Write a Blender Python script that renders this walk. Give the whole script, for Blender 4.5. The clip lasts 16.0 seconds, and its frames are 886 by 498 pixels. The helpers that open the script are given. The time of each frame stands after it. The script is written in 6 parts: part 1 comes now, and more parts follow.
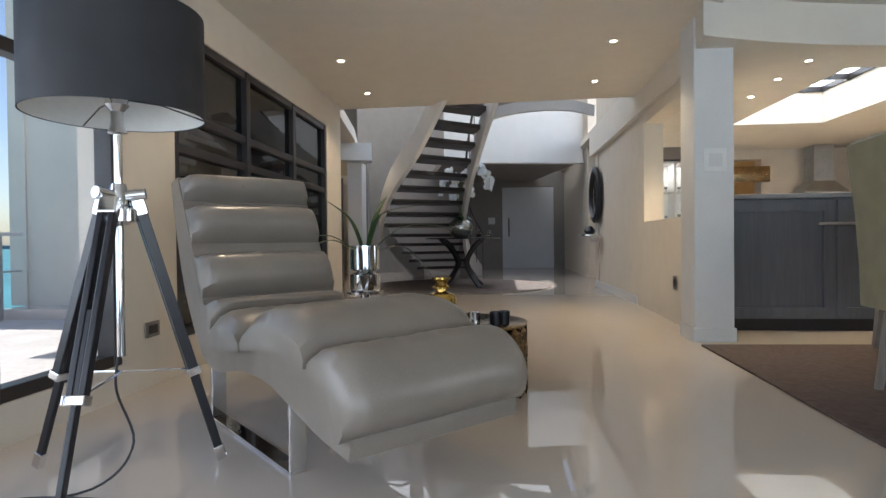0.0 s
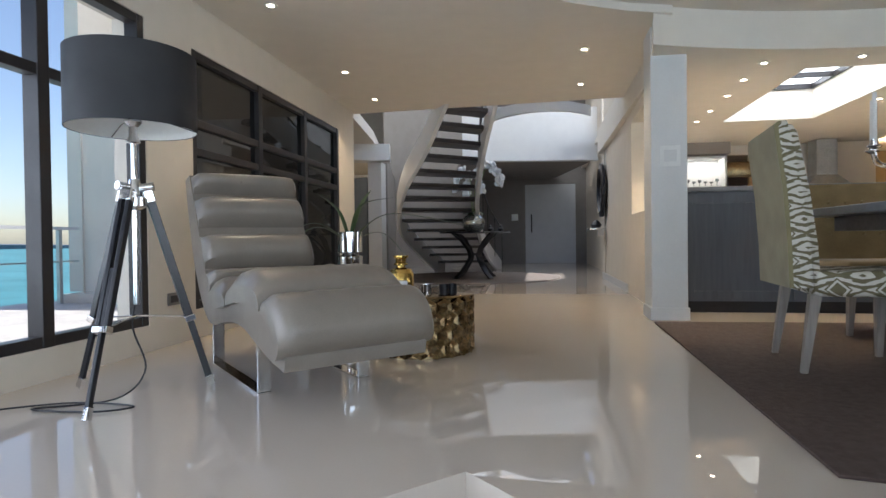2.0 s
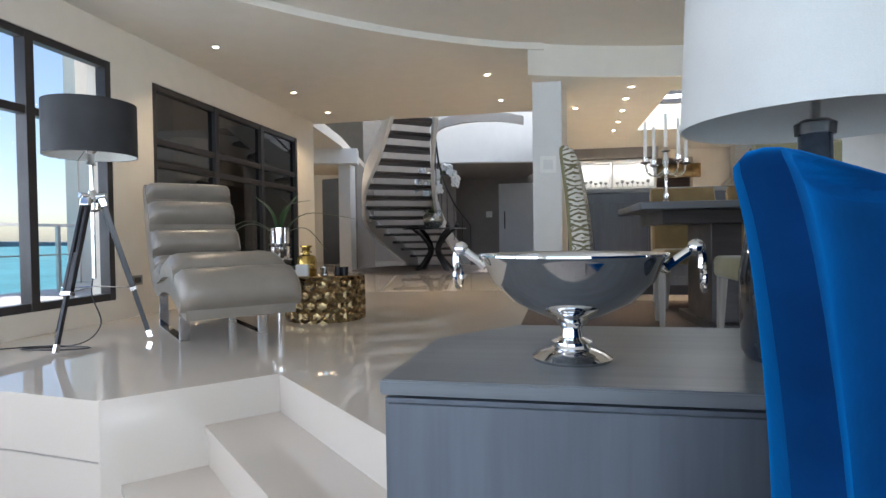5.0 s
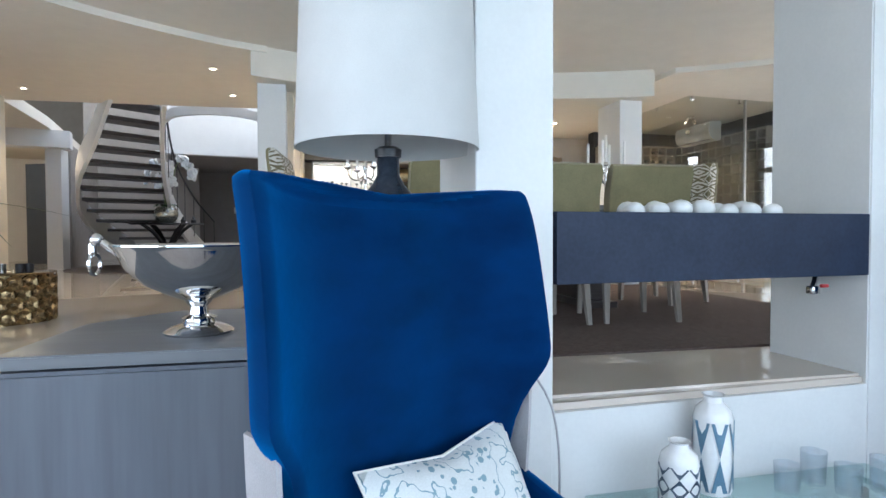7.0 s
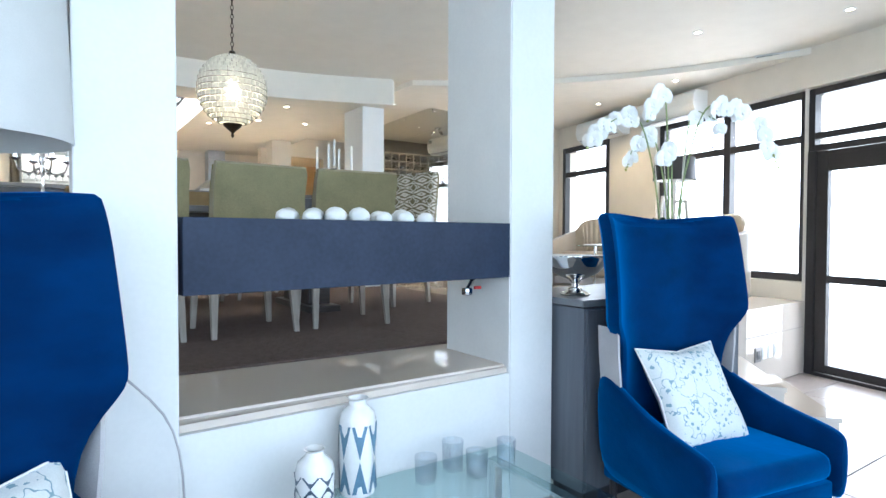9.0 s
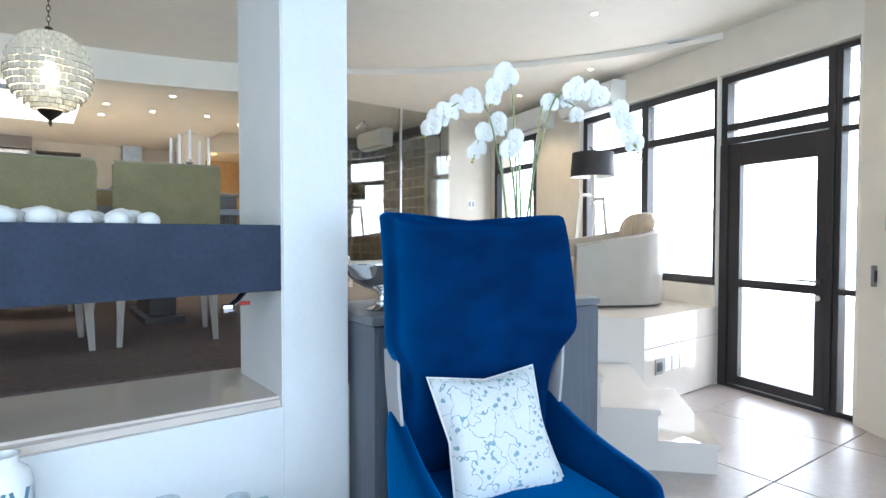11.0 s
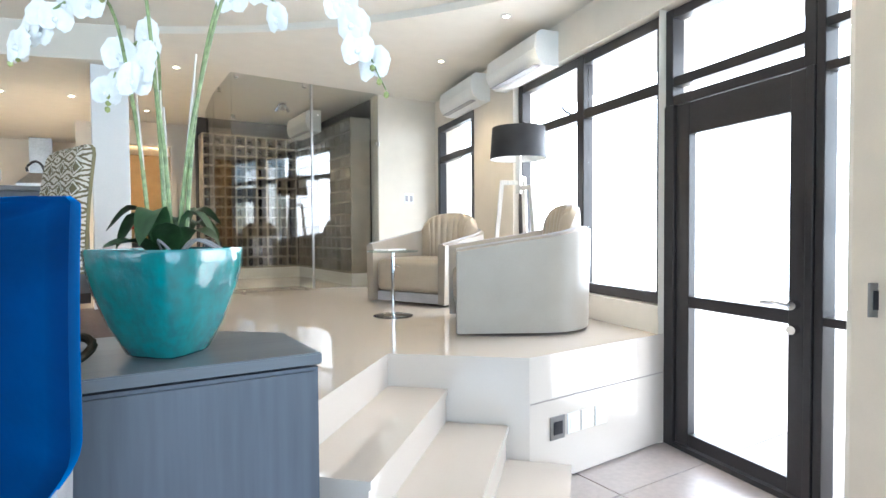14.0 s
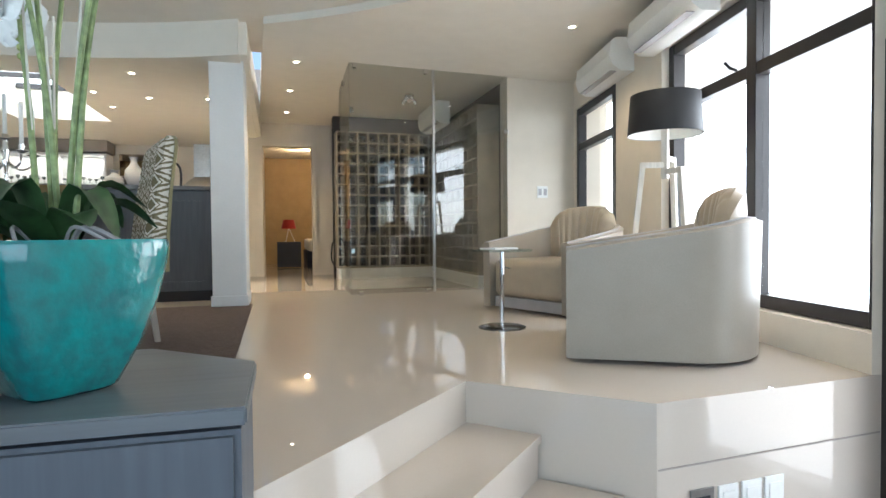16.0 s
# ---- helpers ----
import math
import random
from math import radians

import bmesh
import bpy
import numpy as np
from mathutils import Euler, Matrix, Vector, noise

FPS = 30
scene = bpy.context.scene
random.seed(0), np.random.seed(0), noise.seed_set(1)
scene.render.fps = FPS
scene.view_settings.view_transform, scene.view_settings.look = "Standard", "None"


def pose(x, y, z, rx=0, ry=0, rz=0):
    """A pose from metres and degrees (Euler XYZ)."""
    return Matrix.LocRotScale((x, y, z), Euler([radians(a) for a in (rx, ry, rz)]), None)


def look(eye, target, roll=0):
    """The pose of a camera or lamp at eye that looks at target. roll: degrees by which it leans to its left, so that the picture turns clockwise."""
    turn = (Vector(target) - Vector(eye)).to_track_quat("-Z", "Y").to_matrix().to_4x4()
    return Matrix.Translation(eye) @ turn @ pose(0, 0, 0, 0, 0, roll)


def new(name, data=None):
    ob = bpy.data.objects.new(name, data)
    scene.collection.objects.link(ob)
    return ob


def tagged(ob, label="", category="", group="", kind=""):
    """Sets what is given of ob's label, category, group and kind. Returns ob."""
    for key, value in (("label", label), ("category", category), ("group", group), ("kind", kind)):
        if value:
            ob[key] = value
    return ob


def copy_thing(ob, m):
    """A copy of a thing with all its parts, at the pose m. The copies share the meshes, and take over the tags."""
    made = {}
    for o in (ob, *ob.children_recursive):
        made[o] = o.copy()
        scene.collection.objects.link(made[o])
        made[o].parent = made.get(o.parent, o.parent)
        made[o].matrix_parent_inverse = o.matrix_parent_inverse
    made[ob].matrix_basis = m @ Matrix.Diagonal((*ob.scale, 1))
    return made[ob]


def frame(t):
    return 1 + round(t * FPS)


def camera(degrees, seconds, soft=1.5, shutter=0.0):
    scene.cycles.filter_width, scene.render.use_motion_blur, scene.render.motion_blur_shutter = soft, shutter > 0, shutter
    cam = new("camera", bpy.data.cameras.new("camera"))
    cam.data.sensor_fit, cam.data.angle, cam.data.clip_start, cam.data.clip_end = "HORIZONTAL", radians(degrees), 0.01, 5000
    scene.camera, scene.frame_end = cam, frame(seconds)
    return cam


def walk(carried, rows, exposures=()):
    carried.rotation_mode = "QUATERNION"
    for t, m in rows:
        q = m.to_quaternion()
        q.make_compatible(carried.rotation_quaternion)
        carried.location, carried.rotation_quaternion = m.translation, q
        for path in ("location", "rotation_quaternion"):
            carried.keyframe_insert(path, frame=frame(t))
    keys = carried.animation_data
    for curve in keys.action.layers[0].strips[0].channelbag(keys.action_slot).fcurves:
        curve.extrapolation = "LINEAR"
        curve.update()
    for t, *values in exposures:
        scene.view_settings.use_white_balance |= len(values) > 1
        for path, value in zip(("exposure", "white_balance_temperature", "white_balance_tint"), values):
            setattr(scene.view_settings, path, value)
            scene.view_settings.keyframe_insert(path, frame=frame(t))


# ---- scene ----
cam = camera(76.1, 16.0)
PATH = [
    (0, (-0.191, -0.103, 0.743), (-0.38, 1.888, 0.716), -0.6),
    (0.5, (-0.08, -0.218, 0.704), (-0.304, 1.769, 0.68), -0.6),
    (1, (0.038, -0.375, 0.678), (-0.222, 1.608, 0.653), -0.7),
    (1.5, (0.174, -0.509, 0.664), (-0.119, 1.469, 0.637), -0.7),
    (2, (0.341, -0.611, 0.654), (0.006, 1.36, 0.625), -0.7),
    (2.5, (0.526, -0.742, 0.642), (0.154, 1.223, 0.609), -0.7),
    (3, (0.682, -0.898, 0.633), (0.297, 1.064, 0.598), -0.7),
    (5.5, (1.496, -1.56, 0.617), (1.157, 0.411, 0.573), -0.9),
    (6, (1.613, -1.659, 0.617), (1.451, 0.334, 0.567), -0.8),
    (6.5, (1.694, -1.739, 0.611), (1.811, 0.257, 0.558), -0.5),
    (7, (1.738, -1.807, 0.602), (2.19, 0.141, 0.547), -0.2),
    (7.5, (1.808, -1.88, 0.612), (2.549, -0.024, 0.552), 0.1),
    (8, (1.947, -1.904, 0.62), (2.868, -0.13, 0.561), 0.2),
    (8.5, (2.072, -1.935, 0.623), (3.101, -0.22, 0.572), 0.2),
    (9, (2.242, -1.95, 0.623), (3.362, -0.294, 0.572), 0.2),
    (9.5, (2.421, -1.999, 0.634), (3.587, -0.375, 0.583), 0.2),
    (10, (2.654, -2.063, 0.639), (3.828, -0.445, 0.586), 0.1),
    (12.5, (4.218, -2.008, 0.655), (5.352, -0.362, 0.594), -0.2),
    (13, (4.528, -1.943, 0.655), (5.651, -0.289, 0.597), -0.3),
    (13.5, (4.797, -1.812, 0.631), (5.912, -0.152, 0.579), -0.2),
    (14, (5.067, -1.676, 0.648), (6.137, 0.013, 0.59), -0.4),
    (14.5, (5.276, -1.49, 0.641), (6.255, 0.253, 0.584), -0.3),
    (15, (5.454, -1.321, 0.632), (6.314, 0.484, 0.578), -0.3),
    (15.5, (5.599, -1.227, 0.631), (6.305, 0.643, 0.575), -0.4),
    (16, (5.691, -1.194, 0.613), (6.248, 0.726, 0.562), -0.5),
]
walk(cam, [(t, look(eye, target, roll)) for t, eye, target, roll in PATH],
     [(0, 0.53, 6250, 13), (3.0, 0.58, 6150, 13), (5.5, 0.85, 6200, 13), (7.0, 0.98, 6050, 12), (8.0, 1.15, 5900, 11), (8.5, 1.35, 5850, 10.5), (9.2, 1.27, 5850, 10), (9.6, 1.2, 5850, 10), (10.2, 1.3, 5850, 10), (12.5, 0.88, 5900, 10), (13.0, 1.22, 5950, 10), (13.6, 1.42, 5900, 10), (14.3, 1.38, 5900, 10), (15.0, 1.02, 5950, 9.5), (16.0, 0.78, 6100, 9)])

# ---- world, sun, lamps ----
world = bpy.data.worlds.new("world")
scene.world = world
world.use_nodes = True
wn = world.node_tree.nodes
sky = wn.new("ShaderNodeTexSky")
sky.sky_type, sky.sun_disc = "NISHITA", False
sky.sun_elevation, sky.sun_rotation = radians(72), radians(55)
wn["Background"].inputs["Strength"].default_value = 0.13
world.node_tree.links.new(sky.outputs["Color"], wn["Background"].inputs["Color"])


def lamp(name, kind, m, watts, color, size=(1, 1), spot=70):
    ob = new(name, bpy.data.lights.new(name, kind))
    ob.matrix_world = m
    ob.data.energy, ob.data.color = watts, color
    if kind == "AREA":
        ob.data.shape, ob.data.size, ob.data.size_y = "RECTANGLE", *size
    if kind == "SPOT":
        ob.data.spot_size, ob.data.spot_blend, ob.data.shadow_soft_size = radians(spot), 0.6, 0.04
    return ob


# daylight in the window openings, and skylight in the kitchen roof light
lamp("sky_south", "AREA", look((3.1, -5.0, 0.95), (3.1, 0, 0.6)), 118, (0.72, 0.86, 1.0), (9.0, 2.3))
lamp("sky_east", "AREA", look((8.80, 1.55, 1.10), (0.0, 3.1, 0.9)), 30, (0.95, 0.97, 1.0), (1.85, 1.8))
lamp("sky_east_door", "AREA", look((8.38, 0.05, 0.6), (0.0, 1.7, 0.6)), 10, (0.95, 0.97, 1.0), (1.0, 2.5))
lamp("sky_roof", "AREA", look((3.1, 6.025, 2.58), (3.1, 6.025, 0)), 16, (0.88, 0.95, 1.0), (1.18, 2.5))
lamp("sky_west", "AREA", look((-2.6, -1.2, 1.1), (3.0, 1.5, 1.2)), 70, (0.82, 0.90, 1.0), (5.0, 1.7))
# added fill light below the closed hall ceiling, where no opening is built
lamp("fill_stair", "AREA", look((-1.5, 10.5, 5.1), (-1.5, 10.5, 0)), 105, (0.9, 0.95, 1.0), (5.0, 6.0))
sun = new("sun", bpy.data.lights.new("sun", "SUN"))
sun.data.energy, sun.data.angle, sun.data.color = 4.0, radians(0.6), (1.0, 0.95, 0.87)
sun.matrix_world = look((0, 0, 0), (-math.sin(radians(55)) * math.cos(radians(72)), -math.cos(radians(55)) * math.cos(radians(72)), -math.sin(radians(72))))

LOW = -0.695     # lower lounge floor; the raised floor is at 0
CEIL, DOME, BULK = 2.33, 2.39, 2.10
RC, RR = (3.2, -0.84), 5.09   # centre and radius of the round raised ceiling


# ---- mesh helpers ----
def mesh_from(name, bm, mat):
    me = bpy.data.meshes.new(name)
    bmesh.ops.recalc_face_normals(bm, faces=bm.faces)
    bm.to_mesh(me)
    bm.free()
    me.materials.append(mat)
    return me


def smooth(ob, angle=40):
    me = ob.data
    me.polygons.foreach_set("use_smooth", [True] * len(me.polygons))
    me.set_sharp_from_angle(angle=radians(angle))
    return ob


def part(name, bm, mat, parent, label="", soft=True):
    ob = new(name, mesh_from(name, bm, mat))
    ob.parent = parent
    if soft:
        smooth(ob)
    if label:
        tagged(ob, label)
    return ob


def thing(name, m, label, category, group=""):
    e = new(name)
    e.empty_display_size = 0.1
    e.matrix_world = m
    return tagged(e, label, category, group)


def struct(name, bm, mat, label="", category="", soft=False):
    ob = new(name, mesh_from(name, bm, mat))
    if soft:
        smooth(ob)
    return tagged(ob, label, category, kind="structure")


def lone(name, bm, mat, m, label, category, group="", soft=True):
    ob = new(name, mesh_from(name, bm, mat))
    ob.matrix_world = m
    if soft:
        smooth(ob)
    return tagged(ob, label, category, group)


def box(bm, x0, x1, y0, y1, z0, z1, bevel=0.0, seg=2, m=None):
    made = bmesh.ops.create_cube(bm, size=1.0)["verts"]
    for v in made:
        v.co = Vector(((x0 + x1) / 2 + v.co.x * (x1 - x0), (y0 + y1) / 2 + v.co.y * (y1 - y0), (z0 + z1) / 2 + v.co.z * (z1 - z0)))
    if m:
        bmesh.ops.transform(bm, matrix=m, verts=made)
    if bevel:
        edges = list({e for v in made for e in v.link_edges})
        bmesh.ops.bevel(bm, geom=edges, offset=bevel, segments=seg, profile=0.5, affect="EDGES")
    return bm


def B(*a, **k):
    return box(bmesh.new(), *a, **k)


def bar(bm, a, b, thick, z0, z1, side=0.0, bevel=0.0):
    """A box along the plan segment a-b; side shifts it to the left of the way from a to b."""
    a, b = Vector(a), Vector(b)
    d = b - a
    ang = math.atan2(d.y, d.x)
    m = Matrix.Translation((a.x, a.y, 0)) @ Matrix.Rotation(ang, 4, "Z")
    return box(bm, 0, d.length, side - thick / 2, side + thick / 2, z0, z1, bevel, m=m)


def prism(bm, poly, z0, z1):
    lo = [bm.verts.new((x, y, z0)) for x, y in poly]
    hi = [bm.verts.new((x, y, z1)) for x, y in poly]
    n = len(poly)
    bm.faces.new(lo[::-1])
    bm.faces.new(hi)
    for i in range(n):
        bm.faces.new((lo[i], lo[(i + 1) % n], hi[(i + 1) % n], hi[i]))
    return bm


def lathe(bm, prof, n=32, m=None, close=True):
    """Turns (r, z) pairs round the z axis."""
    rings = []
    for r, z in prof:
        rings.append([bm.verts.new((r * math.cos(2 * math.pi * k / n), r * math.sin(2 * math.pi * k / n), z)) for k in range(n)])
    for a, b in zip(rings, rings[1:]):
        for k in range(n):
            bm.faces.new((a[k], a[(k + 1) % n], b[(k + 1) % n], b[k]))
    if close:
        bm.faces.new(rings[0][::-1])
        bm.faces.new(rings[-1])
    if m:
        bmesh.ops.transform(bm, matrix=m, verts=[v for ring in rings for v in ring])
    return bm


def tube(bm, pts, r, n=8, taper=None):
    """A round rod through the points; taper gives a radius for each."""
    pts = [Vector(p) for p in pts]
    rings = []
    for i, p in enumerate(pts):
        d = (pts[min(i + 1, len(pts) - 1)] - pts[max(i - 1, 0)]).normalized()
        ref = Vector((0, 0, 1)) if abs(d.z) < 0.9 else Vector((1, 0, 0))
        u = d.cross(ref).normalized()
        w = d.cross(u)
        rr = taper[i] if taper else r
        rings.append([bm.verts.new(p + (u * math.cos(2 * math.pi * k / n) + w * math.sin(2 * math.pi * k / n)) * rr) for k in range(n)])
    for a, b in zip(rings, rings[1:]):
        for k in range(n):
            bm.faces.new((a[k], a[(k + 1) % n], b[(k + 1) % n], b[k]))
    bm.faces.new(rings[0][::-1])
    bm.faces.new(rings[-1])
    return bm


def loft(bm, rings, caps=True):
    """Joins rings of equally many points into a skin."""
    vs = [[bm.verts.new(p) for p in ring] for ring in rings]
    n = len(vs[0])
    for a, b in zip(vs, vs[1:]):
        for k in range(n):
            bm.faces.new((a[k], a[(k + 1) % n], b[(k + 1) % n], b[k]))
    if caps:
        bm.faces.new(vs[0][::-1])
        bm.faces.new(vs[-1])
    return bm


def curve(keys, n):
    """Points on a smooth line through the keys (Catmull-Rom)."""
    keys = [Vector(k) for k in keys]
    ks = [keys[0] * 2 - keys[1]] + keys + [keys[-1] * 2 - keys[-2]]
    out = []
    for i in range(n + 1):
        u = i / n * (len(keys) - 1)
        j = min(int(u), len(keys) - 2)
        t = u - j
        p0, p1, p2, p3 = ks[j:j + 4]
        out.append(0.5 * (2 * p1 + (p2 - p0) * t + (2 * p0 - 5 * p1 + 4 * p2 - p3) * t * t + (3 * p1 - p0 - 3 * p2 + p3) * t ** 3))
    return out


# ---- materials ----
def material(name, color, rough=0.5, metal=0.0, vary=0.08, scale=6.0, grain=60.0, bump=0.05, coat=0.0, sheen=0.0, spec=0.5, fuzz=(1, 1, 1), stretch=(1, 1, 1), depth=0.002, tint=None, nap=0.5):
    """A surface with broad and fine variation of colour and gloss and a fine relief."""
    mat = bpy.data.materials.new(name)
    mat.use_nodes = True
    nt = mat.node_tree
    N, L = nt.nodes, nt.links
    p = N["Principled BSDF"]
    p.inputs["Metallic"].default_value = metal
    p.inputs["Coat Weight"].default_value = coat
    p.inputs["Coat Roughness"].default_value = 0.05
    p.inputs["Sheen Weight"].default_value = sheen
    p.inputs["Sheen Tint"].default_value = (*fuzz, 1)
    p.inputs["Sheen Roughness"].default_value = nap
    p.inputs["Specular IOR Level"].default_value = spec
    tc = N.new("ShaderNodeTexCoord")
    mp = N.new("ShaderNodeMapping")
    mp.inputs["Scale"].default_value = stretch
    L.new(tc.outputs["Object"], mp.inputs["Vector"])
    big, fine = N.new("ShaderNodeTexNoise"), N.new("ShaderNodeTexNoise")
    for tex, s, d in ((big, scale, 3), (fine, grain, 4)):
        tex.inputs["Scale"].default_value, tex.inputs["Detail"].default_value = s, d
        L.new(mp.outputs["Vector"], tex.inputs["Vector"])
    mix = N.new("ShaderNodeMix")
    mix.data_type = "RGBA"
    c2 = tint or tuple(c * (1 - vary * 2.2) for c in color)
    mix.inputs["A"].default_value, mix.inputs["B"].default_value = (*[min(1, c * (1 + vary)) for c in color], 1), (*c2, 1)
    add = N.new("ShaderNodeMath")
    add.operation = "ADD"
    half = N.new("ShaderNodeMath")
    half.operation = "MULTIPLY"
    half.inputs[1].default_value = 0.5
    L.new(big.outputs["Fac"], add.inputs[0])
    L.new(fine.outputs["Fac"], add.inputs[1])
    L.new(add.outputs[0], half.inputs[0])
    con = N.new("ShaderNodeMapRange")
    con.inputs["From Min"].default_value, con.inputs["From Max"].default_value = 0.36, 0.64
    L.new(half.outputs[0], con.inputs["Value"])
    L.new(con.outputs["Result"], mix.inputs["Factor"])
    L.new(mix.outputs["Result"], p.inputs["Base Color"])
    rr = N.new("ShaderNodeMapRange")
    rr.inputs["To Min"].default_value, rr.inputs["To Max"].default_value = rough * 0.8, min(1, rough * 1.25)
    L.new(big.outputs["Fac"], rr.inputs["Value"])
    L.new(rr.outputs["Result"], p.inputs["Roughness"])
    if bump:
        bp = N.new("ShaderNodeBump")
        bp.inputs["Strength"].default_value, bp.inputs["Distance"].default_value = bump, depth
        L.new(fine.outputs["Fac"], bp.inputs["Height"])
        L.new(bp.outputs["Normal"], p.inputs["Normal"])
    return mat


def glow(name, color, strength):
    mat = bpy.data.materials.new(name)
    mat.use_nodes = True
    p = mat.node_tree.nodes["Principled BSDF"]
    p.inputs["Base Color"].default_value = (*color, 1)
    p.inputs["Emission Color"].default_value, p.inputs["Emission Strength"].default_value = (*color, 1), strength
    return mat


def glass(name, color=(1, 1, 1), rough=0.0, thin=True, ior=1.45, gloss=0.015):
    mat = bpy.data.materials.new(name)
    mat.use_nodes = True
    nt = mat.node_tree
    N, L = nt.nodes, nt.links
    if thin:
        out = N["Material Output"]
        N.remove(N["Principled BSDF"])
        tr, gl, mx, fr = N.new("ShaderNodeBsdfTransparent"), N.new("ShaderNodeBsdfGlossy"), N.new("ShaderNodeMixShader"), N.new("ShaderNodeLayerWeight")
        pw, sc = N.new("ShaderNodeMath"), N.new("ShaderNodeMath")
        pw.operation, sc.operation = "POWER", "MULTIPLY_ADD"
        pw.inputs[1].default_value, sc.inputs[1].default_value, sc.inputs[2].default_value = 5.0, 0.35, gloss
        tr.inputs["Color"].default_value = (*color, 1)
        gl.inputs["Roughness"].default_value = rough
        L.new(fr.outputs["Facing"], pw.inputs[0])
        L.new(pw.outputs[0], sc.inputs[0])
        L.new(sc.outputs[0], mx.inputs["Fac"])
        L.new(tr.outputs["BSDF"], mx.inputs[1])
        L.new(gl.outputs["BSDF"], mx.inputs[2])
        L.new(mx.outputs["Shader"], out.inputs["Surface"])
    else:
        p = N["Principled BSDF"]
        p.inputs["Base Color"].default_value = (*color, 1)
        p.inputs["Transmission Weight"].default_value, p.inputs["Roughness"].default_value, p.inputs["IOR"].default_value = 1, rough, ior
    return mat


M = dict(
    wall=material("plaster_wall", (0.71, 0.645, 0.55), 0.75, vary=0.02, bump=0.03, grain=180),
    ceil=material("ceiling_paint", (0.76, 0.715, 0.635), 0.8, vary=0.015, bump=0.02, grain=150),
    white=material("white_paint", (0.70, 0.70, 0.69), 0.5, vary=0.015, bump=0.02),
    floor=material("polished_cream_stone", (0.60, 0.53, 0.46), 0.012, spec=0.85, vary=0.008, scale=1.2, bump=0.0, grain=90),
    lowtile=material("matt_stone_tile", (0.40, 0.345, 0.315), 0.34, vary=0.06, scale=3, grain=30, bump=0.03),
    grout=material("grout", (0.36, 0.32, 0.29), 0.8, vary=0.05),
    frame=material("bronze_aluminium", (0.022, 0.019, 0.020), 0.35, metal=0.0, vary=0.1, bump=0.02),
    steel=material("chrome", (0.75, 0.75, 0.76), 0.06, metal=1.0, vary=0.03, bump=0.0),
    rug=material("brown_wool_rug", (0.095, 0.064, 0.054), 0.95, vary=0.14, scale=40, grain=400, bump=0.6, depth=0.006),
    greywood=material("grey_stained_oak", (0.105, 0.118, 0.142), 0.42, vary=0.09, scale=5, grain=45, bump=0.12, stretch=(1, 1, 0.06)),
    greytop=material("grey_stained_top", (0.15, 0.16, 0.175), 0.33, vary=0.07, scale=5, grain=45, bump=0.06, stretch=(0.06, 1, 1)),
    navy=material("navy_steel", (0.018, 0.028, 0.056), 0.5, vary=0.1, bump=0.03, spec=0.25),
    velvet=material("blue_velvet", (0.0007, 0.021, 0.092), 0.8, tint=(0.0004, 0.009, 0.044), scale=1.6, grain=4.5, bump=0.45, depth=0.012, sheen=1.0, spec=0.05, fuzz=(0.0, 0.24, 0.72), stretch=(1, 1, 1.7), nap=0.48),
    leather=material("taupe_leather", (0.240, 0.205, 0.172), 0.30, vary=0.05, scale=8, grain=220, bump=0.22, depth=0.0015),
    black=material("black_lacquer", (0.012, 0.012, 0.016), 0.3, vary=0.1, bump=0.02),
    shade=material("black_silk_shade", (0.018, 0.018, 0.021), 0.6, vary=0.1, grain=300, bump=0.15),
    linen=material("white_linen", (0.78, 0.77, 0.75), 0.85, vary=0.03, grain=350, bump=0.2),
    glass=glass("window_glass"),
    tinted=glass("tinted_window_glass", (0.30, 0.29, 0.27), gloss=0.09),
    taupe=material("taupe_wall", (0.28, 0.255, 0.235), 0.7, vary=0.03, bump=0.03),
)
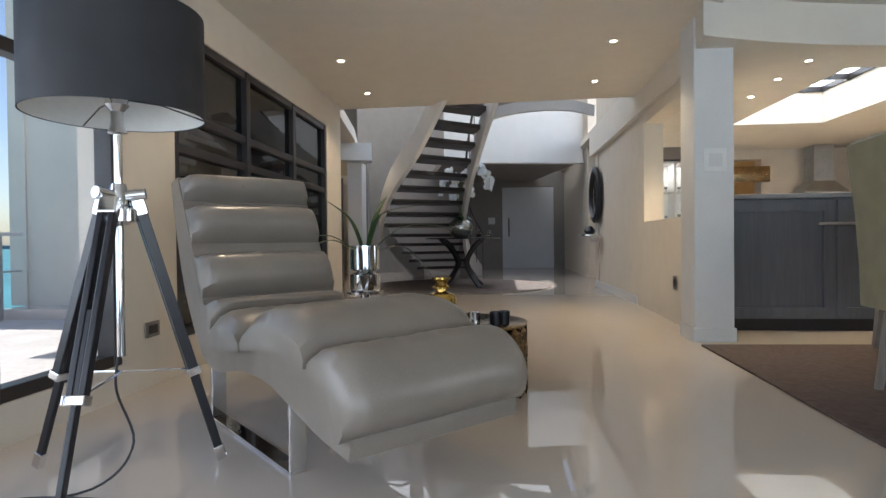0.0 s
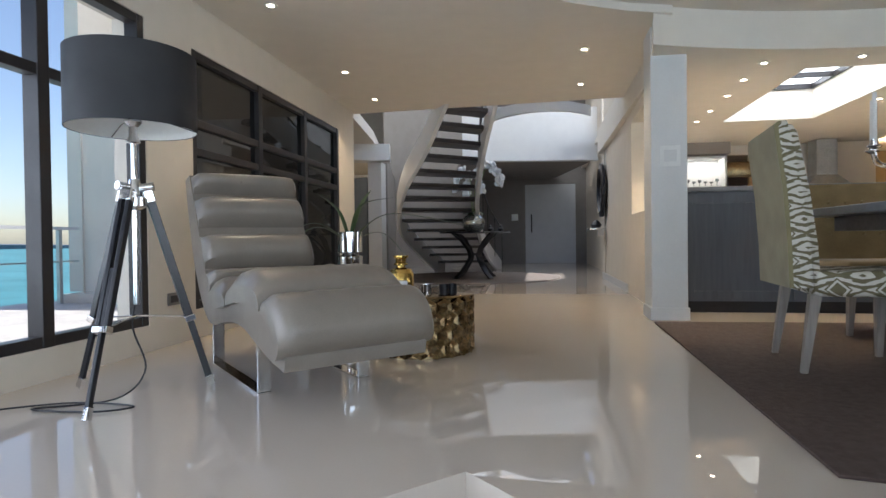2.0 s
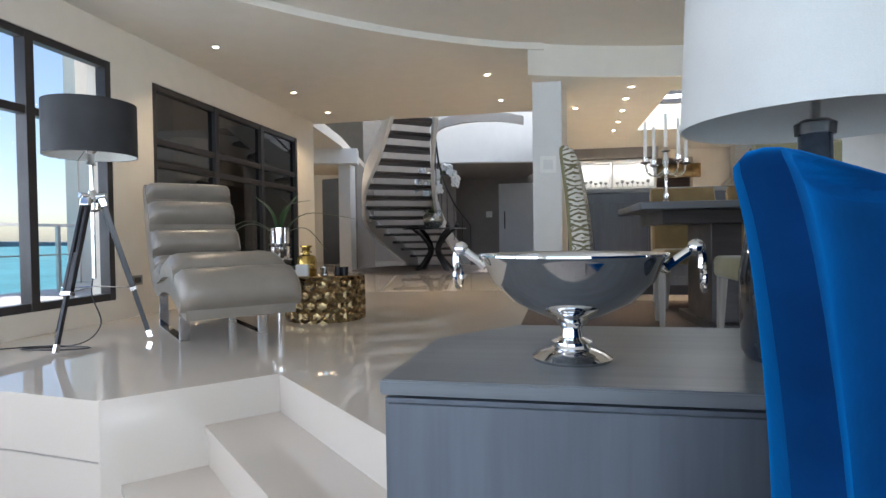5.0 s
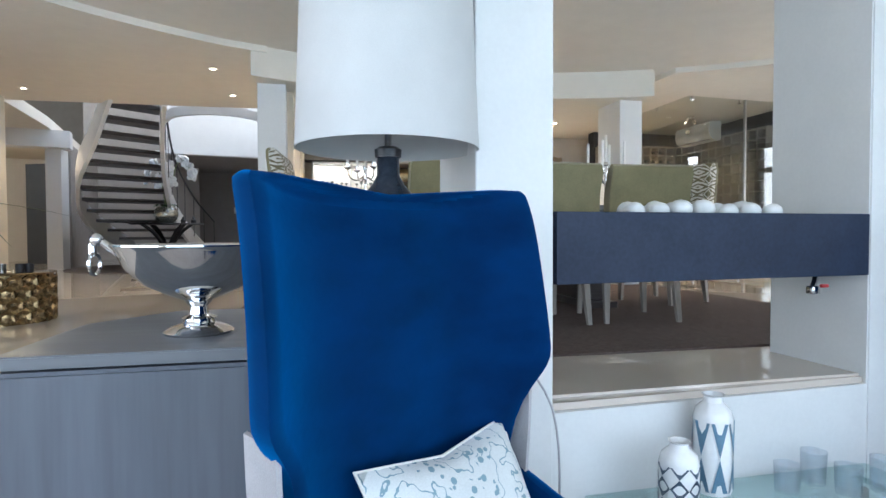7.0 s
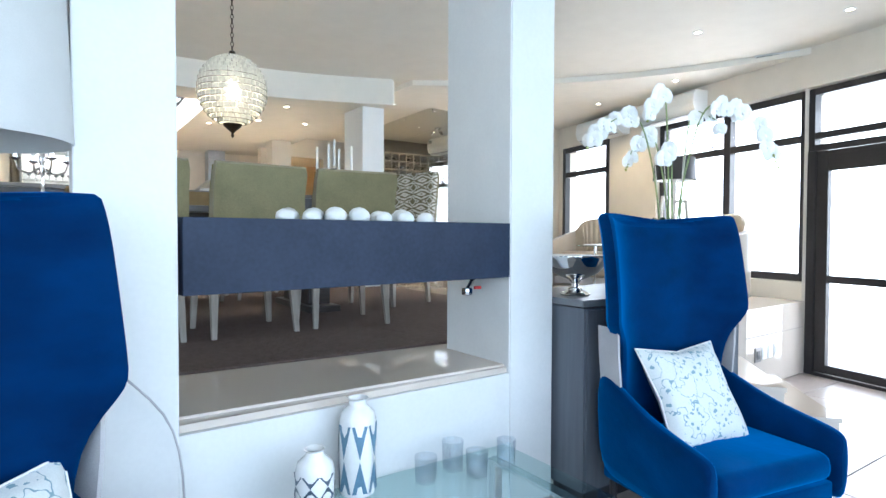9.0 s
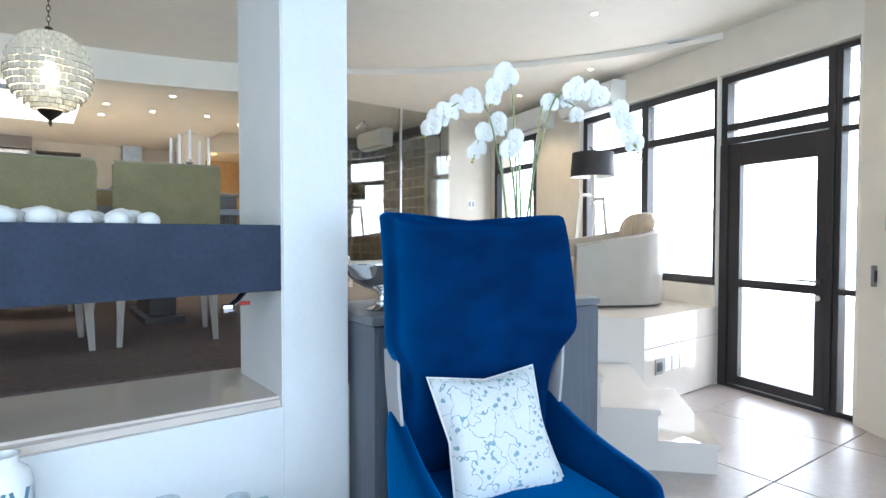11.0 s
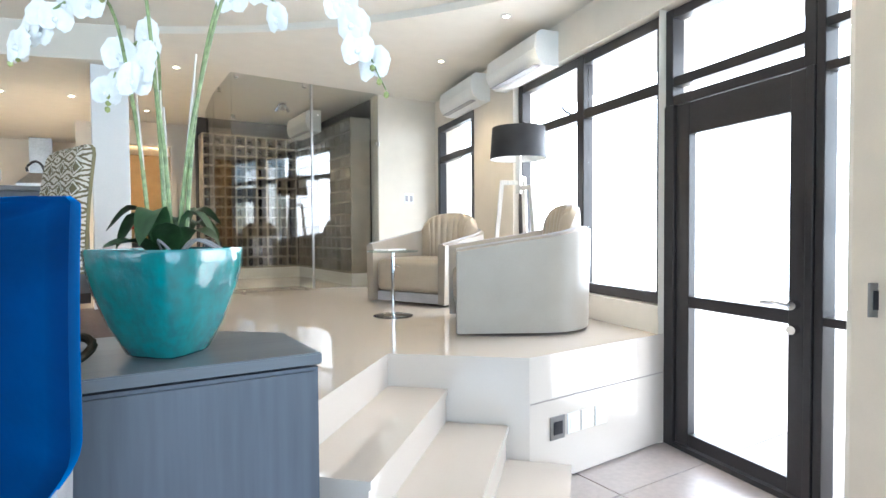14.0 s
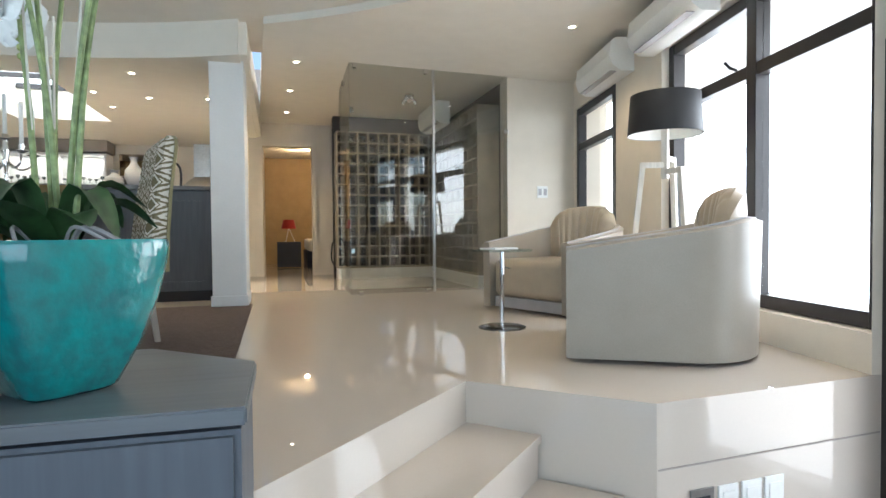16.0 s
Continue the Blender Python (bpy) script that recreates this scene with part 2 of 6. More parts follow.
M.update(
    red=material("red_plastic", (0.5, 0.03, 0.03), 0.4),
    greyfabric=material("pale_grey_fabric", (0.42, 0.41, 0.42), 0.85, grain=300, bump=0.2),
    tableglass=glass("table_glass", (0.80, 0.90, 0.90), gloss=0.10),
    clearglass=glass("drinking_glass", (0.93, 0.95, 0.97), gloss=0.10),
    cellarglass=glass("cellar_glass", (0.88, 0.89, 0.87), gloss=0.10),
    darkglass=material("dark_bottle_glass", (0.028, 0.036, 0.05), 0.06, vary=0.15, bump=0.0, coat=0.5),
    ceramic=material("white_glazed_ceramic", (0.80, 0.80, 0.80), 0.25, vary=0.02, bump=0.02, coat=0.3),
    vaseblue=material("blue_print", (0.10, 0.20, 0.29), 0.35),
    vasedark=material("slate_print", (0.06, 0.09, 0.13), 0.35),
    gold=material("antique_brass", (0.32, 0.22, 0.11), 0.22, metal=1.0, vary=0.3, scale=8, bump=0.05),
    brass=material("polished_brass_glass", (0.55, 0.36, 0.10), 0.12, metal=0.9, vary=0.15),
    leaf=material("dark_green_leaf", (0.035, 0.085, 0.03), 0.35, vary=0.25, scale=12, grain=40, bump=0.1, stretch=(1, 1, 0.3)),
    stem=material("pale_green_stem", (0.26, 0.33, 0.14), 0.5, vary=0.2, scale=15),
    petal=material("white_orchid_petal", (0.86, 0.86, 0.84), 0.55, vary=0.03, scale=20, bump=0.05),
    bud=material("green_bud", (0.40, 0.45, 0.16), 0.5, vary=0.2),
    teal=material("crackled_teal_glaze", (0.008, 0.19, 0.185), 0.12, vary=0.45, scale=9, grain=35, bump=0.5, depth=0.004, coat=0.6, tint=(0.02, 0.17, 0.18)),
    cream=material("cream_leather", (0.42, 0.36, 0.28), 0.42, vary=0.05, scale=7, grain=220, bump=0.15),
    shell=material("pearl_leather_shell", (0.31, 0.275, 0.23), 0.38, vary=0.04, scale=5, grain=220, bump=0.12),
    bleached=material("bleached_wood", (0.66, 0.62, 0.55), 0.5, vary=0.1, scale=6, grain=50, bump=0.1, stretch=(1, 1, 0.08)),
    khaki=material("khaki_velvet", (0.235, 0.205, 0.105), 0.8, vary=0.12, scale=6, grain=200, bump=0.15, sheen=0.3),
    ochre=material("ochre_velvet", (0.205, 0.142, 0.058), 0.8, vary=0.12, scale=6, grain=200, bump=0.15, sheen=0.3),
    chairleg=material("limed_oak_leg", (0.30, 0.27, 0.24), 0.5, vary=0.15, scale=6, grain=50, bump=0.1, stretch=(1, 1, 0.08)),
    darkwood=material("dark_stained_wood", (0.05, 0.042, 0.042), 0.4, vary=0.2, scale=5, grain=45, bump=0.1, stretch=(0.08, 1, 1)),
    tread=material("dark_timber_tread", (0.055, 0.045, 0.042), 0.4, vary=0.2, scale=5, grain=45, bump=0.08),
    slate=material("blue_grey_door", (0.045, 0.06, 0.085), 0.5, vary=0.05),
    doorgrey=material("pale_grey_door", (0.68, 0.70, 0.73), 0.5, vary=0.02),
    plastic=material("white_plastic", (0.80, 0.80, 0.78), 0.35, vary=0.02, bump=0.0),
    greyplastic=material("pewter_plate", (0.24, 0.23, 0.22), 0.35, metal=0.6, vary=0.05),
    roundrug=material("taupe_round_rug", (0.22, 0.19, 0.175), 0.95, vary=0.2, scale=12, grain=300, bump=0.6, depth=0.006),
    bronze=material("dark_bronze_metal", (0.06, 0.045, 0.03), 0.4, metal=0.9, vary=0.2),
    crystal=material("cream_crystal_beads", (0.90, 0.86, 0.74), 0.25, vary=0.1, scale=40, coat=0.5),
    bottleglass=glass("turquoise_glass", (0.05, 0.55, 0.55), gloss=0.12),
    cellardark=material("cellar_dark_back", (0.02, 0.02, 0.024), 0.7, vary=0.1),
    skyglow=glow("bright_sky_backdrop", (0.93, 0.97, 1.0), 3.0),
    roofglow=glow("bright_cloud_backdrop", (0.88, 0.95, 1.0), 1.4),
    celtile=material("cellar_block", (0.30, 0.26, 0.21), 0.8, vary=0.15, scale=9, grain=60, bump=0.25),
    ambers=material("warm_bedroom_wall", (0.38, 0.27, 0.14), 0.7, vary=0.05),
    navyfab=material("navy_bed_fabric", (0.03, 0.04, 0.07), 0.8, vary=0.1),
    water=material("sea_water", (0.02, 0.22, 0.24), 0.35, vary=0.2, scale=0.02, grain=0.3, bump=0.3, depth=0.3),
    sand=material("pale_terrace_paving", (0.52, 0.50, 0.47), 0.7, vary=0.08, scale=2, grain=30),
    headland=material("hazy_headland", (0.12, 0.17, 0.22), 0.9, vary=0.2, scale=0.004, grain=0.05),
    candle=material("white_candle_wax", (0.80, 0.80, 0.78), 0.5, vary=0.02),
    lampwhite=material("white_shade_lining", (0.80, 0.80, 0.77), 0.7, vary=0.02),
    stainless=material("brushed_stainless", (0.50, 0.51, 0.52), 0.3, metal=1.0, vary=0.08),
    downlight=glow("downlight_glow", (1.0, 0.86, 0.62), 22.0),
    bulb=glow("pendant_bulb", (1.0, 0.86, 0.60), 14.0),
)


def pattern(name, base, ink, build):
    """A material whose colour is base or ink by a mask that build() makes from the object's coordinates."""
    mat = material(name, base, 0.7, vary=0.05, grain=250, bump=0.15)
    nt = mat.node_tree
    N, L = nt.nodes, nt.links
    p = N["Principled BSDF"]
    old = p.inputs["Base Color"].links[0].from_socket
    tc = N.new("ShaderNodeTexCoord")
    mask = build(N, L, tc.outputs["Object"])
    mx = N.new("ShaderNodeMix")
    mx.data_type = "RGBA"
    mx.inputs["B"].default_value = (*ink, 1)
    L.new(mask, mx.inputs["Factor"])
    L.new(old, mx.inputs["A"])
    L.new(mx.outputs["Result"], p.inputs["Base Color"])
    return mat


def calc(N, L, op, a, b=None, c=None):
    n = N.new("ShaderNodeMath")
    n.operation = op
    for i, v in enumerate((a, b, c)):
        if v is None:
            continue
        if isinstance(v, (int, float)):
            n.inputs[i].default_value = v
        else:
            L.new(v, n.inputs[i])
    return n.outputs[0]


def ikat(N, L, co):
    """Rows of feathered diamonds, one above the other, down the front of a chair back (object x across, z up)."""
    sep = N.new("ShaderNodeSeparateXYZ")
    L.new(co, sep.inputs[0])
    nz = N.new("ShaderNodeTexNoise")
    nz.inputs["Scale"].default_value = 34
    mp = N.new("ShaderNodeMapping")
    mp.inputs["Scale"].default_value = (0.35, 0.35, 2.2)
    L.new(co, mp.inputs["Vector"])
    L.new(mp.outputs["Vector"], nz.inputs["Vector"])
    # across: sideways plus front to back along the leaning back; up: height
    lean = calc(N, L, "MULTIPLY_ADD", sep.outputs["Z"], 0.12, sep.outputs["Y"])
    run = calc(N, L, "ADD", calc(N, L, "ADD", sep.outputs["X"], lean), 5.27 + 0.245)
    x = calc(N, L, "ABSOLUTE", calc(N, L, "SUBTRACT", calc(N, L, "FRACT", calc(N, L, "DIVIDE", run, 0.20)), 0.5))
    z = calc(N, L, "ABSOLUTE", calc(N, L, "SUBTRACT", calc(N, L, "FRACT", calc(N, L, "DIVIDE", calc(N, L, "ADD", sep.outputs["Z"], 5.0), 0.13)), 0.5))
    d = calc(N, L, "MULTIPLY_ADD", x, 1.5, z)
    jag = calc(N, L, "MULTIPLY_ADD", nz.outputs["Fac"], 0.2, -0.1)
    # a dark lozenge with a pale and a dark rim, feathered lines beyond it
    lozenge = calc(N, L, "GREATER_THAN", d, 0.26)
    rim = calc(N, L, "SUBTRACT", 1.0, calc(N, L, "MULTIPLY", calc(N, L, "GREATER_THAN", d, 0.36), calc(N, L, "LESS_THAN", d, 0.43)))
    lines = calc(N, L, "GREATER_THAN", calc(N, L, "FRACT", calc(N, L, "MULTIPLY", calc(N, L, "ADD", calc(N, L, "MULTIPLY_ADD", x, 0.5, z), jag), 4.2)), 0.46)
    beyond = calc(N, L, "MAXIMUM", calc(N, L, "LESS_THAN", d, 0.43), lines)
    return calc(N, L, "MULTIPLY", calc(N, L, "MULTIPLY", lozenge, rim), beyond)


def blossom(N, L, co):
    v = N.new("ShaderNodeTexNoise")
    v.inputs["Scale"].default_value, v.inputs["Detail"].default_value = 13.0, 2.0
    w = N.new("ShaderNodeTexVoronoi")
    w.inputs["Scale"].default_value = 42
    L.new(co, v.inputs["Vector"])
    L.new(co, w.inputs["Vector"])
    clump = calc(N, L, "GREATER_THAN", v.outputs["Fac"], 0.57)
    dots = calc(N, L, "LESS_THAN", w.outputs["Distance"], 0.36)
    twig = calc(N, L, "LESS_THAN", calc(N, L, "ABSOLUTE", calc(N, L, "SUBTRACT", v.outputs["Fac"], 0.47)), 0.009)
    return calc(N, L, "MULTIPLY", calc(N, L, "MAXIMUM", calc(N, L, "MULTIPLY", clump, dots), twig), 0.8)


M["shadelinen"] = material("off_white_linen_shade", (0.56, 0.56, 0.55), 0.85, vary=0.03, grain=350, bump=0.2)
M["crystal"].node_tree.nodes["Principled BSDF"].inputs["Transmission Weight"].default_value = 0.25
M["ikat"] = pattern("ikat_fabric", (0.15, 0.125, 0.065), (0.60, 0.57, 0.50), ikat)
M["floral"] = pattern("floral_cotton", (0.64, 0.67, 0.67), (0.10, 0.24, 0.31), blossom)


# ---- structure ----
def arc(a0, a1, n, r=RR):
    return [(RC[0] + r * math.cos(radians(a0 + (a1 - a0) * k / n)), RC[1] + r * math.sin(radians(a0 + (a1 - a0) * k / n))) for k in range(n + 1)]


# plan of the raised floor's front edge, from the west wall to the east wall
EDGE = [(-2.3, 0.62), (-0.85, 0.53), (-0.37, 0.46), (0.13, 0.97), (0.93, 0.17), (1.1, 0.13), (5.45, 0.13), (5.63, 0.23), (6.434, 1.04), (6.985, 0.53), (8.16, 0.59)]
FAR = 15.3
bm = prism(bmesh.new(), EDGE + [(9.1, 4.6), (9.3, 9.0), (9.3, FAR + 0.3), (-6.0, FAR + 0.3), (-6.0, 6.0), (-2.3, 6.0)], LOW + 0.01, 0.0)
struct("floor", bm, M["floor"], "polished cream stone floor of the raised level", "floor")
struct("floor_lower", prism(bmesh.new(), [(-2.6, -5.2), (8.9, -5.2), (8.9, 1.0), (-2.6, 1.0)], LOW - 0.2, LOW - 0.006), M["grout"], "lower lounge floor slab", "floor")


def stair(name, ax, sgn):
    """Three broad treads at 45 degrees below the raised floor's corner."""
    inner = Vector((ax, 0.97 if sgn > 0 else 1.04))
    along = Vector((0.72 * sgn, -0.70))      # along the edge towards the cabinet
    out = Vector((-0.70 * sgn, -0.72))       # the way down
    e = thing(name, Matrix(), "polished cream stone steps down to the lounge", "steps")
    e["kind"] = "structure"
    going, ln = 0.315, 1.12
    for k in (1, 2, 3):
        a = inner + out * going * (k - 1)
        p = [a, a + along * ln, a + along * ln + out * going, a + out * going]
        z = LOW / 4 * k
        bm = prism(bmesh.new(), [(q.x, q.y) for q in p], LOW, z - 0.03)
        part("riser", bm, M["floor"], e, soft=False)
        p = [p[0] - along * 0.004, p[1] + along * 0.01, p[2] + along * 0.01 + out * 0.012, p[3] + out * 0.012 - along * 0.004]
        part("tread", prism(bmesh.new(), [(q.x, q.y) for q in p], z - 0.03, z), M["floor"], e, soft=False)
    return e


stair("steps_west", 0.13, 1)
stair("steps_east", 6.434, -1)

# outer walls
W = -2.0


def wall(name, a, b, z0, z1, thick=0.22, side=0.11, mat="wall", holes=()):
    """A wall along a-b with rectangular openings (from, to, bottom, top) measured along it."""
    bm = bmesh.new()
    a, b = Vector(a), Vector(b)
    ln = (b - a).length
    d = (b - a) / ln
    cuts = sorted({0.0, ln, *[h[0] for h in holes], *[h[1] for h in holes]})
    for u0, u1 in zip(cuts, cuts[1:]):
        mid = (u0 + u1) / 2
        zs = [(z0, z1)]
        for h in holes:
            if h[0] < mid < h[1]:
                zs = [(z0, h[2]), (h[3], z1)]
        for q0, q1 in zs:
            if q1 - q0 > 0.01:
                bar(bm, a + d * u0, a + d * u1, thick, q0, q1, side)
    bmesh.ops.remove_doubles(bm, verts=bm.verts, dist=0.0005)
    return struct(name, bm, M[mat], "painted plaster wall", "wall")


def window(name, a, b, z0, z1, ups, bars, label, depth=0.09, w=0.055, skip=(), pane="glass"):
    """A framed window along a-b: uprights at ups (0..1) and a transom height per bay; skip leaves out panes."""
    e = thing(name, Matrix(), label, "window")
    e["kind"] = "structure"
    a, b = Vector(a), Vector(b)
    ln = (b - a).length
    at = lambda u: a + (b - a) * u
    us = [0.0, *ups, 1.0]
    for i, u in enumerate(us):
        ww = w / ln
        u0, u1 = (0, ww) if i == 0 else (1 - ww, 1) if i == len(us) - 1 else (u - ww * 0.6, u + ww * 0.6)
        part("window_frame", bar(bmesh.new(), at(u0), at(u1), depth, z0, z1, bevel=0.004), M["frame"], e, soft=False)
    for i in range(len(us) - 1):
        u0, u1 = us[i] + w * 0.6 / ln, us[i + 1] - w * 0.6 / ln
        rails = [z0 + w / 2, *bars[i], z1 - w / 2]
        for z in rails:
            part("rail", bar(bmesh.new(), at(u0), at(u1), depth * 0.85, z - w / 2, z + w / 2, bevel=0.004), M["frame"], e, soft=False)
        for q0, q1 in zip(rails, rails[1:]):
            if (i, q0) in skip:
                continue
            p = part("pane", bar(bmesh.new(), at(u0), at(u1), 0.008, q0 + w / 2 - 0.01, q1 - w / 2 + 0.01), M[pane], e, soft=False)
            p.visible_shadow = False
    return e


wall("wall_west", (W, 6.4), (W, -5.2), LOW, 2.6, side=-0.11, holes=[(0.55, 3.45, 0.2, 2.0), (3.92, 9.6, 0.16, 2.03)])
window("window_1", (W - 0.05, 2.48), (W - 0.05, -3.2), 0.16, 2.03, (0.125, 0.3, 0.5, 0.68, 0.84), [(1.5,)] * 6, "dark bronze aluminium framed window with clear panes")
window("window_2", (W - 0.05, 5.85), (W - 0.05, 2.95), 0.2, 2.0, (0.33, 0.66), [(1.3, 1.5)] * 3, "dark bronze aluminium framed window looking into another room", pane="tinted")
DIR = Vector((0.204, 0.979)).normalized()
EB = Vector((7.863, -0.56))


def along(y, off=0.0):
    """Plan point on the east wall's inner face at that y; off: outwards."""
    u = (y - EB.y) / DIR.y
    return EB + DIR * u + Vector((DIR.y, -DIR.x)) * off


wall("wall_east_low", (8.1, -5.2), (7.20, -1.453), LOW, 2.6, side=-0.11)
wall("wall_east_return", (7.20, -1.453), tuple(EB), LOW, 2.6, side=-0.11)
wall("wall_east", tuple(EB), tuple(along(4.66)), LOW, 2.6, thick=0.26, side=-0.13, holes=[(0.02, 1.183, LOW, 2.02), (1.184, 3.12, 0.175, 2.02), (4.03, 5.17, 0.175, 2.0)])
window("window_3", along(0.605, 0.1), along(2.49, 0.1), 0.18, 2.01, (0.478,), [(1.555,), (1.555,)], "dark bronze aluminium window with a transom, blown out by daylight", w=0.075)
window("window_4", along(3.39, 0.04), along(4.50, 0.04), 0.18, 1.99, (), [(1.57,)], "narrow dark bronze aluminium window with a top sash", w=0.075)
window("window_5", along(-0.355, 0.1), along(-0.545, 0.1), LOW, 2.01, (), [(0.22, 1.40, 1.60)], "narrow dark framed sidelight beside the terrace door", w=0.042)
window("window_6", along(0.6, 0.1), along(-0.352, 0.1), 1.42, 2.01, (), [(1.565,)], "dark framed transom window over the terrace door", w=0.06)


def terrace_door():
    e = thing("door_1", Matrix(), "glazed terrace door with a dark bronze aluminium frame, closed", "door")
    e["kind"] = "structure"
    for y0, y1 in ((0.6, 0.52), (-0.312, -0.352)):
        part("door_frame", bar(bmesh.new(), along(y0, 0.1), along(y1, 0.1), 0.11, LOW, 1.42, bevel=0.004), M["frame"], e, soft=False)
    part("door_frame", bar(bmesh.new(), along(0.52, 0.1), along(-0.312, 0.1), 0.11, LOW, LOW + 0.03), M["frame"], e, soft=False)
    for y0, y1 in ((0.515, 0.415), (-0.222, -0.308)):
        part("stile", bar(bmesh.new(), along(y0, 0.09), along(y1, 0.09), 0.055, LOW + 0.035, 1.415, bevel=0.004), M["frame"], e, soft=False)
    for z0, z1 in ((LOW + 0.035, LOW + 0.113), (0.185, 0.255), (1.225, 1.415)):
        part("rail", bar(bmesh.new(), along(0.415, 0.09), along(-0.222, 0.09), 0.05, z0, z1, bevel=0.004), M["frame"], e, soft=False)
    for z0, z1 in ((LOW + 0.108, 0.19), (0.25, 1.23)):
        p = part("pane", bar(bmesh.new(), along(0.42, 0.09), along(-0.227, 0.09), 0.008, z0, z1), M["glass"], e, soft=False)
        p.visible_shadow = False
    bm = bmesh.new()
    for z in (0.285, 0.165):
        a = along(-0.265, 0.055)
        tube(bm, [(a.x + 0.03, a.y, z), (a.x - 0.045, a.y, z)], 0.022, 12)
    a, b = along(-0.265, 0.02), along(-0.11, 0.02)
    tube(bm, [(a.x - 0.01, a.y, 0.285), ((a.x + b.x) / 2 - 0.012, (a.y + b.y) / 2, 0.292), (b.x - 0.01, b.y, 0.285)], 0.010, 8)
    part("door_handle", bm, M["steel"], e, "polished steel lever handle")


terrace_door()
wall("wall_plug", (9.1, 4.61), (8.12, 4.61), 0, 2.6, thick=0.2, side=-0.1)
wall("wall_south", (-2.2, -5.2), (8.4, -5.2), LOW, 2.8, side=-0.11, mat="white", holes=[(0.6, 10.0, -0.3, 2.1)])
wall("wall_north", (9.2, FAR), (-6.0, FAR), 0, 5.2, side=-0.11, mat="taupe")
wall("wall_hall_west", (-6.0, FAR), (-6.0, 6.4), 0, 5.2, side=-0.11)
wall("wall_far_east", (9.2, 4.7), (9.2, FAR), 0, 2.6, side=-0.11)

# ceilings
def ring_ceiling():
    bm = bmesh.new()
    pts = arc(180, 0, 64)
    # west part up to the stair void, east part to the bedroom lobby
    west = [p for p in pts if p[0] < 1.22]
    east = [p for p in pts if p[0] > 5.4]
    prism(bm, [(W - 0.2, -0.84)] + [p for p in west if p[0] > W - 0.19] + [(1.34, west[-1][1] + 0.1), (1.34, 6.4), (W - 0.2, 6.55)], CEIL, CEIL + 0.25)
    prism(bm, [p for p in east] + [(8.9, -0.84), (9.5, 4.3), (9.5, 9.0), (5.4, 9.0)], CEIL, CEIL + 0.25)
    return bm


struct("ceiling", ring_ceiling(), M["ceil"], "plain cream painted ceiling with a curved edge", "ceiling")
# skylight opening is cut as four plates
bm = bmesh.new()
SKY = (2.62, 3.66, 4.75, 7.0)
front = [p for p in arc(113.2, 64.4, 40)]
prism(bm, front + [(5.41, SKY[2]), (1.34, SKY[2])], BULK, BULK + 0.4)
for x0, x1, y0, y1 in ((1.34, SKY[0], SKY[2], SKY[3]), (SKY[1], 5.4, SKY[2], SKY[3]), (1.34, 5.4, SKY[3], 9.4)):
    box(bm, x0, x1, y0, y1, BULK, BULK + 0.4)
box(bm, 5.28, 5.46, 3.82, 9.2, BULK + 0.02, BULK + 0.39)
struct("ceiling_kitchen", bm, M["ceil"], "lowered kitchen ceiling with a curved fascia", "ceiling")
dome = prism(bmesh.new(), [(-2.3, -5.3), (8.7, -5.3), (8.7, 4.6), (-2.3, 4.6)], DOME, DOME + 0.2)
struct("ceiling_round", dome, M["ceil"], "round raised cream ceiling", "ceiling")
struct("ceiling_hall", B(-6.2, 1.5, 6.3, FAR + 0.3, 5.2, 5.4), M["ceil"], "high hall ceiling", "ceiling")

# columns and hearth pillars
def column(name, x0, x1, y0, y1, z0, z1, mat="white"):
    bm = B(x0, x1, y0, y1, z0, z1, bevel=0.006)
    box(bm, x0 - 0.012, x1 + 0.012, y0 - 0.012, y1 + 0.012, z0, z0 + 0.1, bevel=0.004)
    return struct(name, bm, M[mat], "square white painted column with a low plinth", "column")


column("column_west", 1.225, 1.50, 4.12, 4.42, 0, 2.33)
column("column_east", 5.14, 5.42, 4.0, 4.5, 0, 2.33)
column("pillar_west", 2.272, 2.552, 0.012, 0.55, LOW, DOME)
bm = prism(bmesh.new(), [(4.008, 0.092), (4.292, 0.092), (4.292, 0.6), (3.992, 0.6)], LOW, DOME)
bmesh.ops.bevel(bm, geom=[x for x in bm.edges if abs(x.verts[0].co.z - x.verts[1].co.z) > 1], offset=0.006, segments=2, affect="EDGES")
struct("pillar_east", bm, M["white"], "square white painted hearth pillar", "column")
struct("hearth_ledge", prism(bmesh.new(), [(2.553, 0.085), (4.007, 0.14), (3.993, 0.62), (2.553, 0.62)], LOW, -0.036), M["white"], "white hearth ledge between the pillars", "ledge")
struct("wall_hearth", prism(bmesh.new(), [(2.553, 0.040), (4.007, 0.096), (4.006, 0.136), (2.554, 0.081)], LOW, -0.037), M["white"], "white painted face below the hearth", "wall")
struct("hearth_stone", prism(bmesh.new(), [(2.554, 0.066), (4.006, 0.113), (3.992, 0.64), (2.554, 0.64)], -0.036, -0.010), M["floor"], "polished stone hearth top", "ledge")


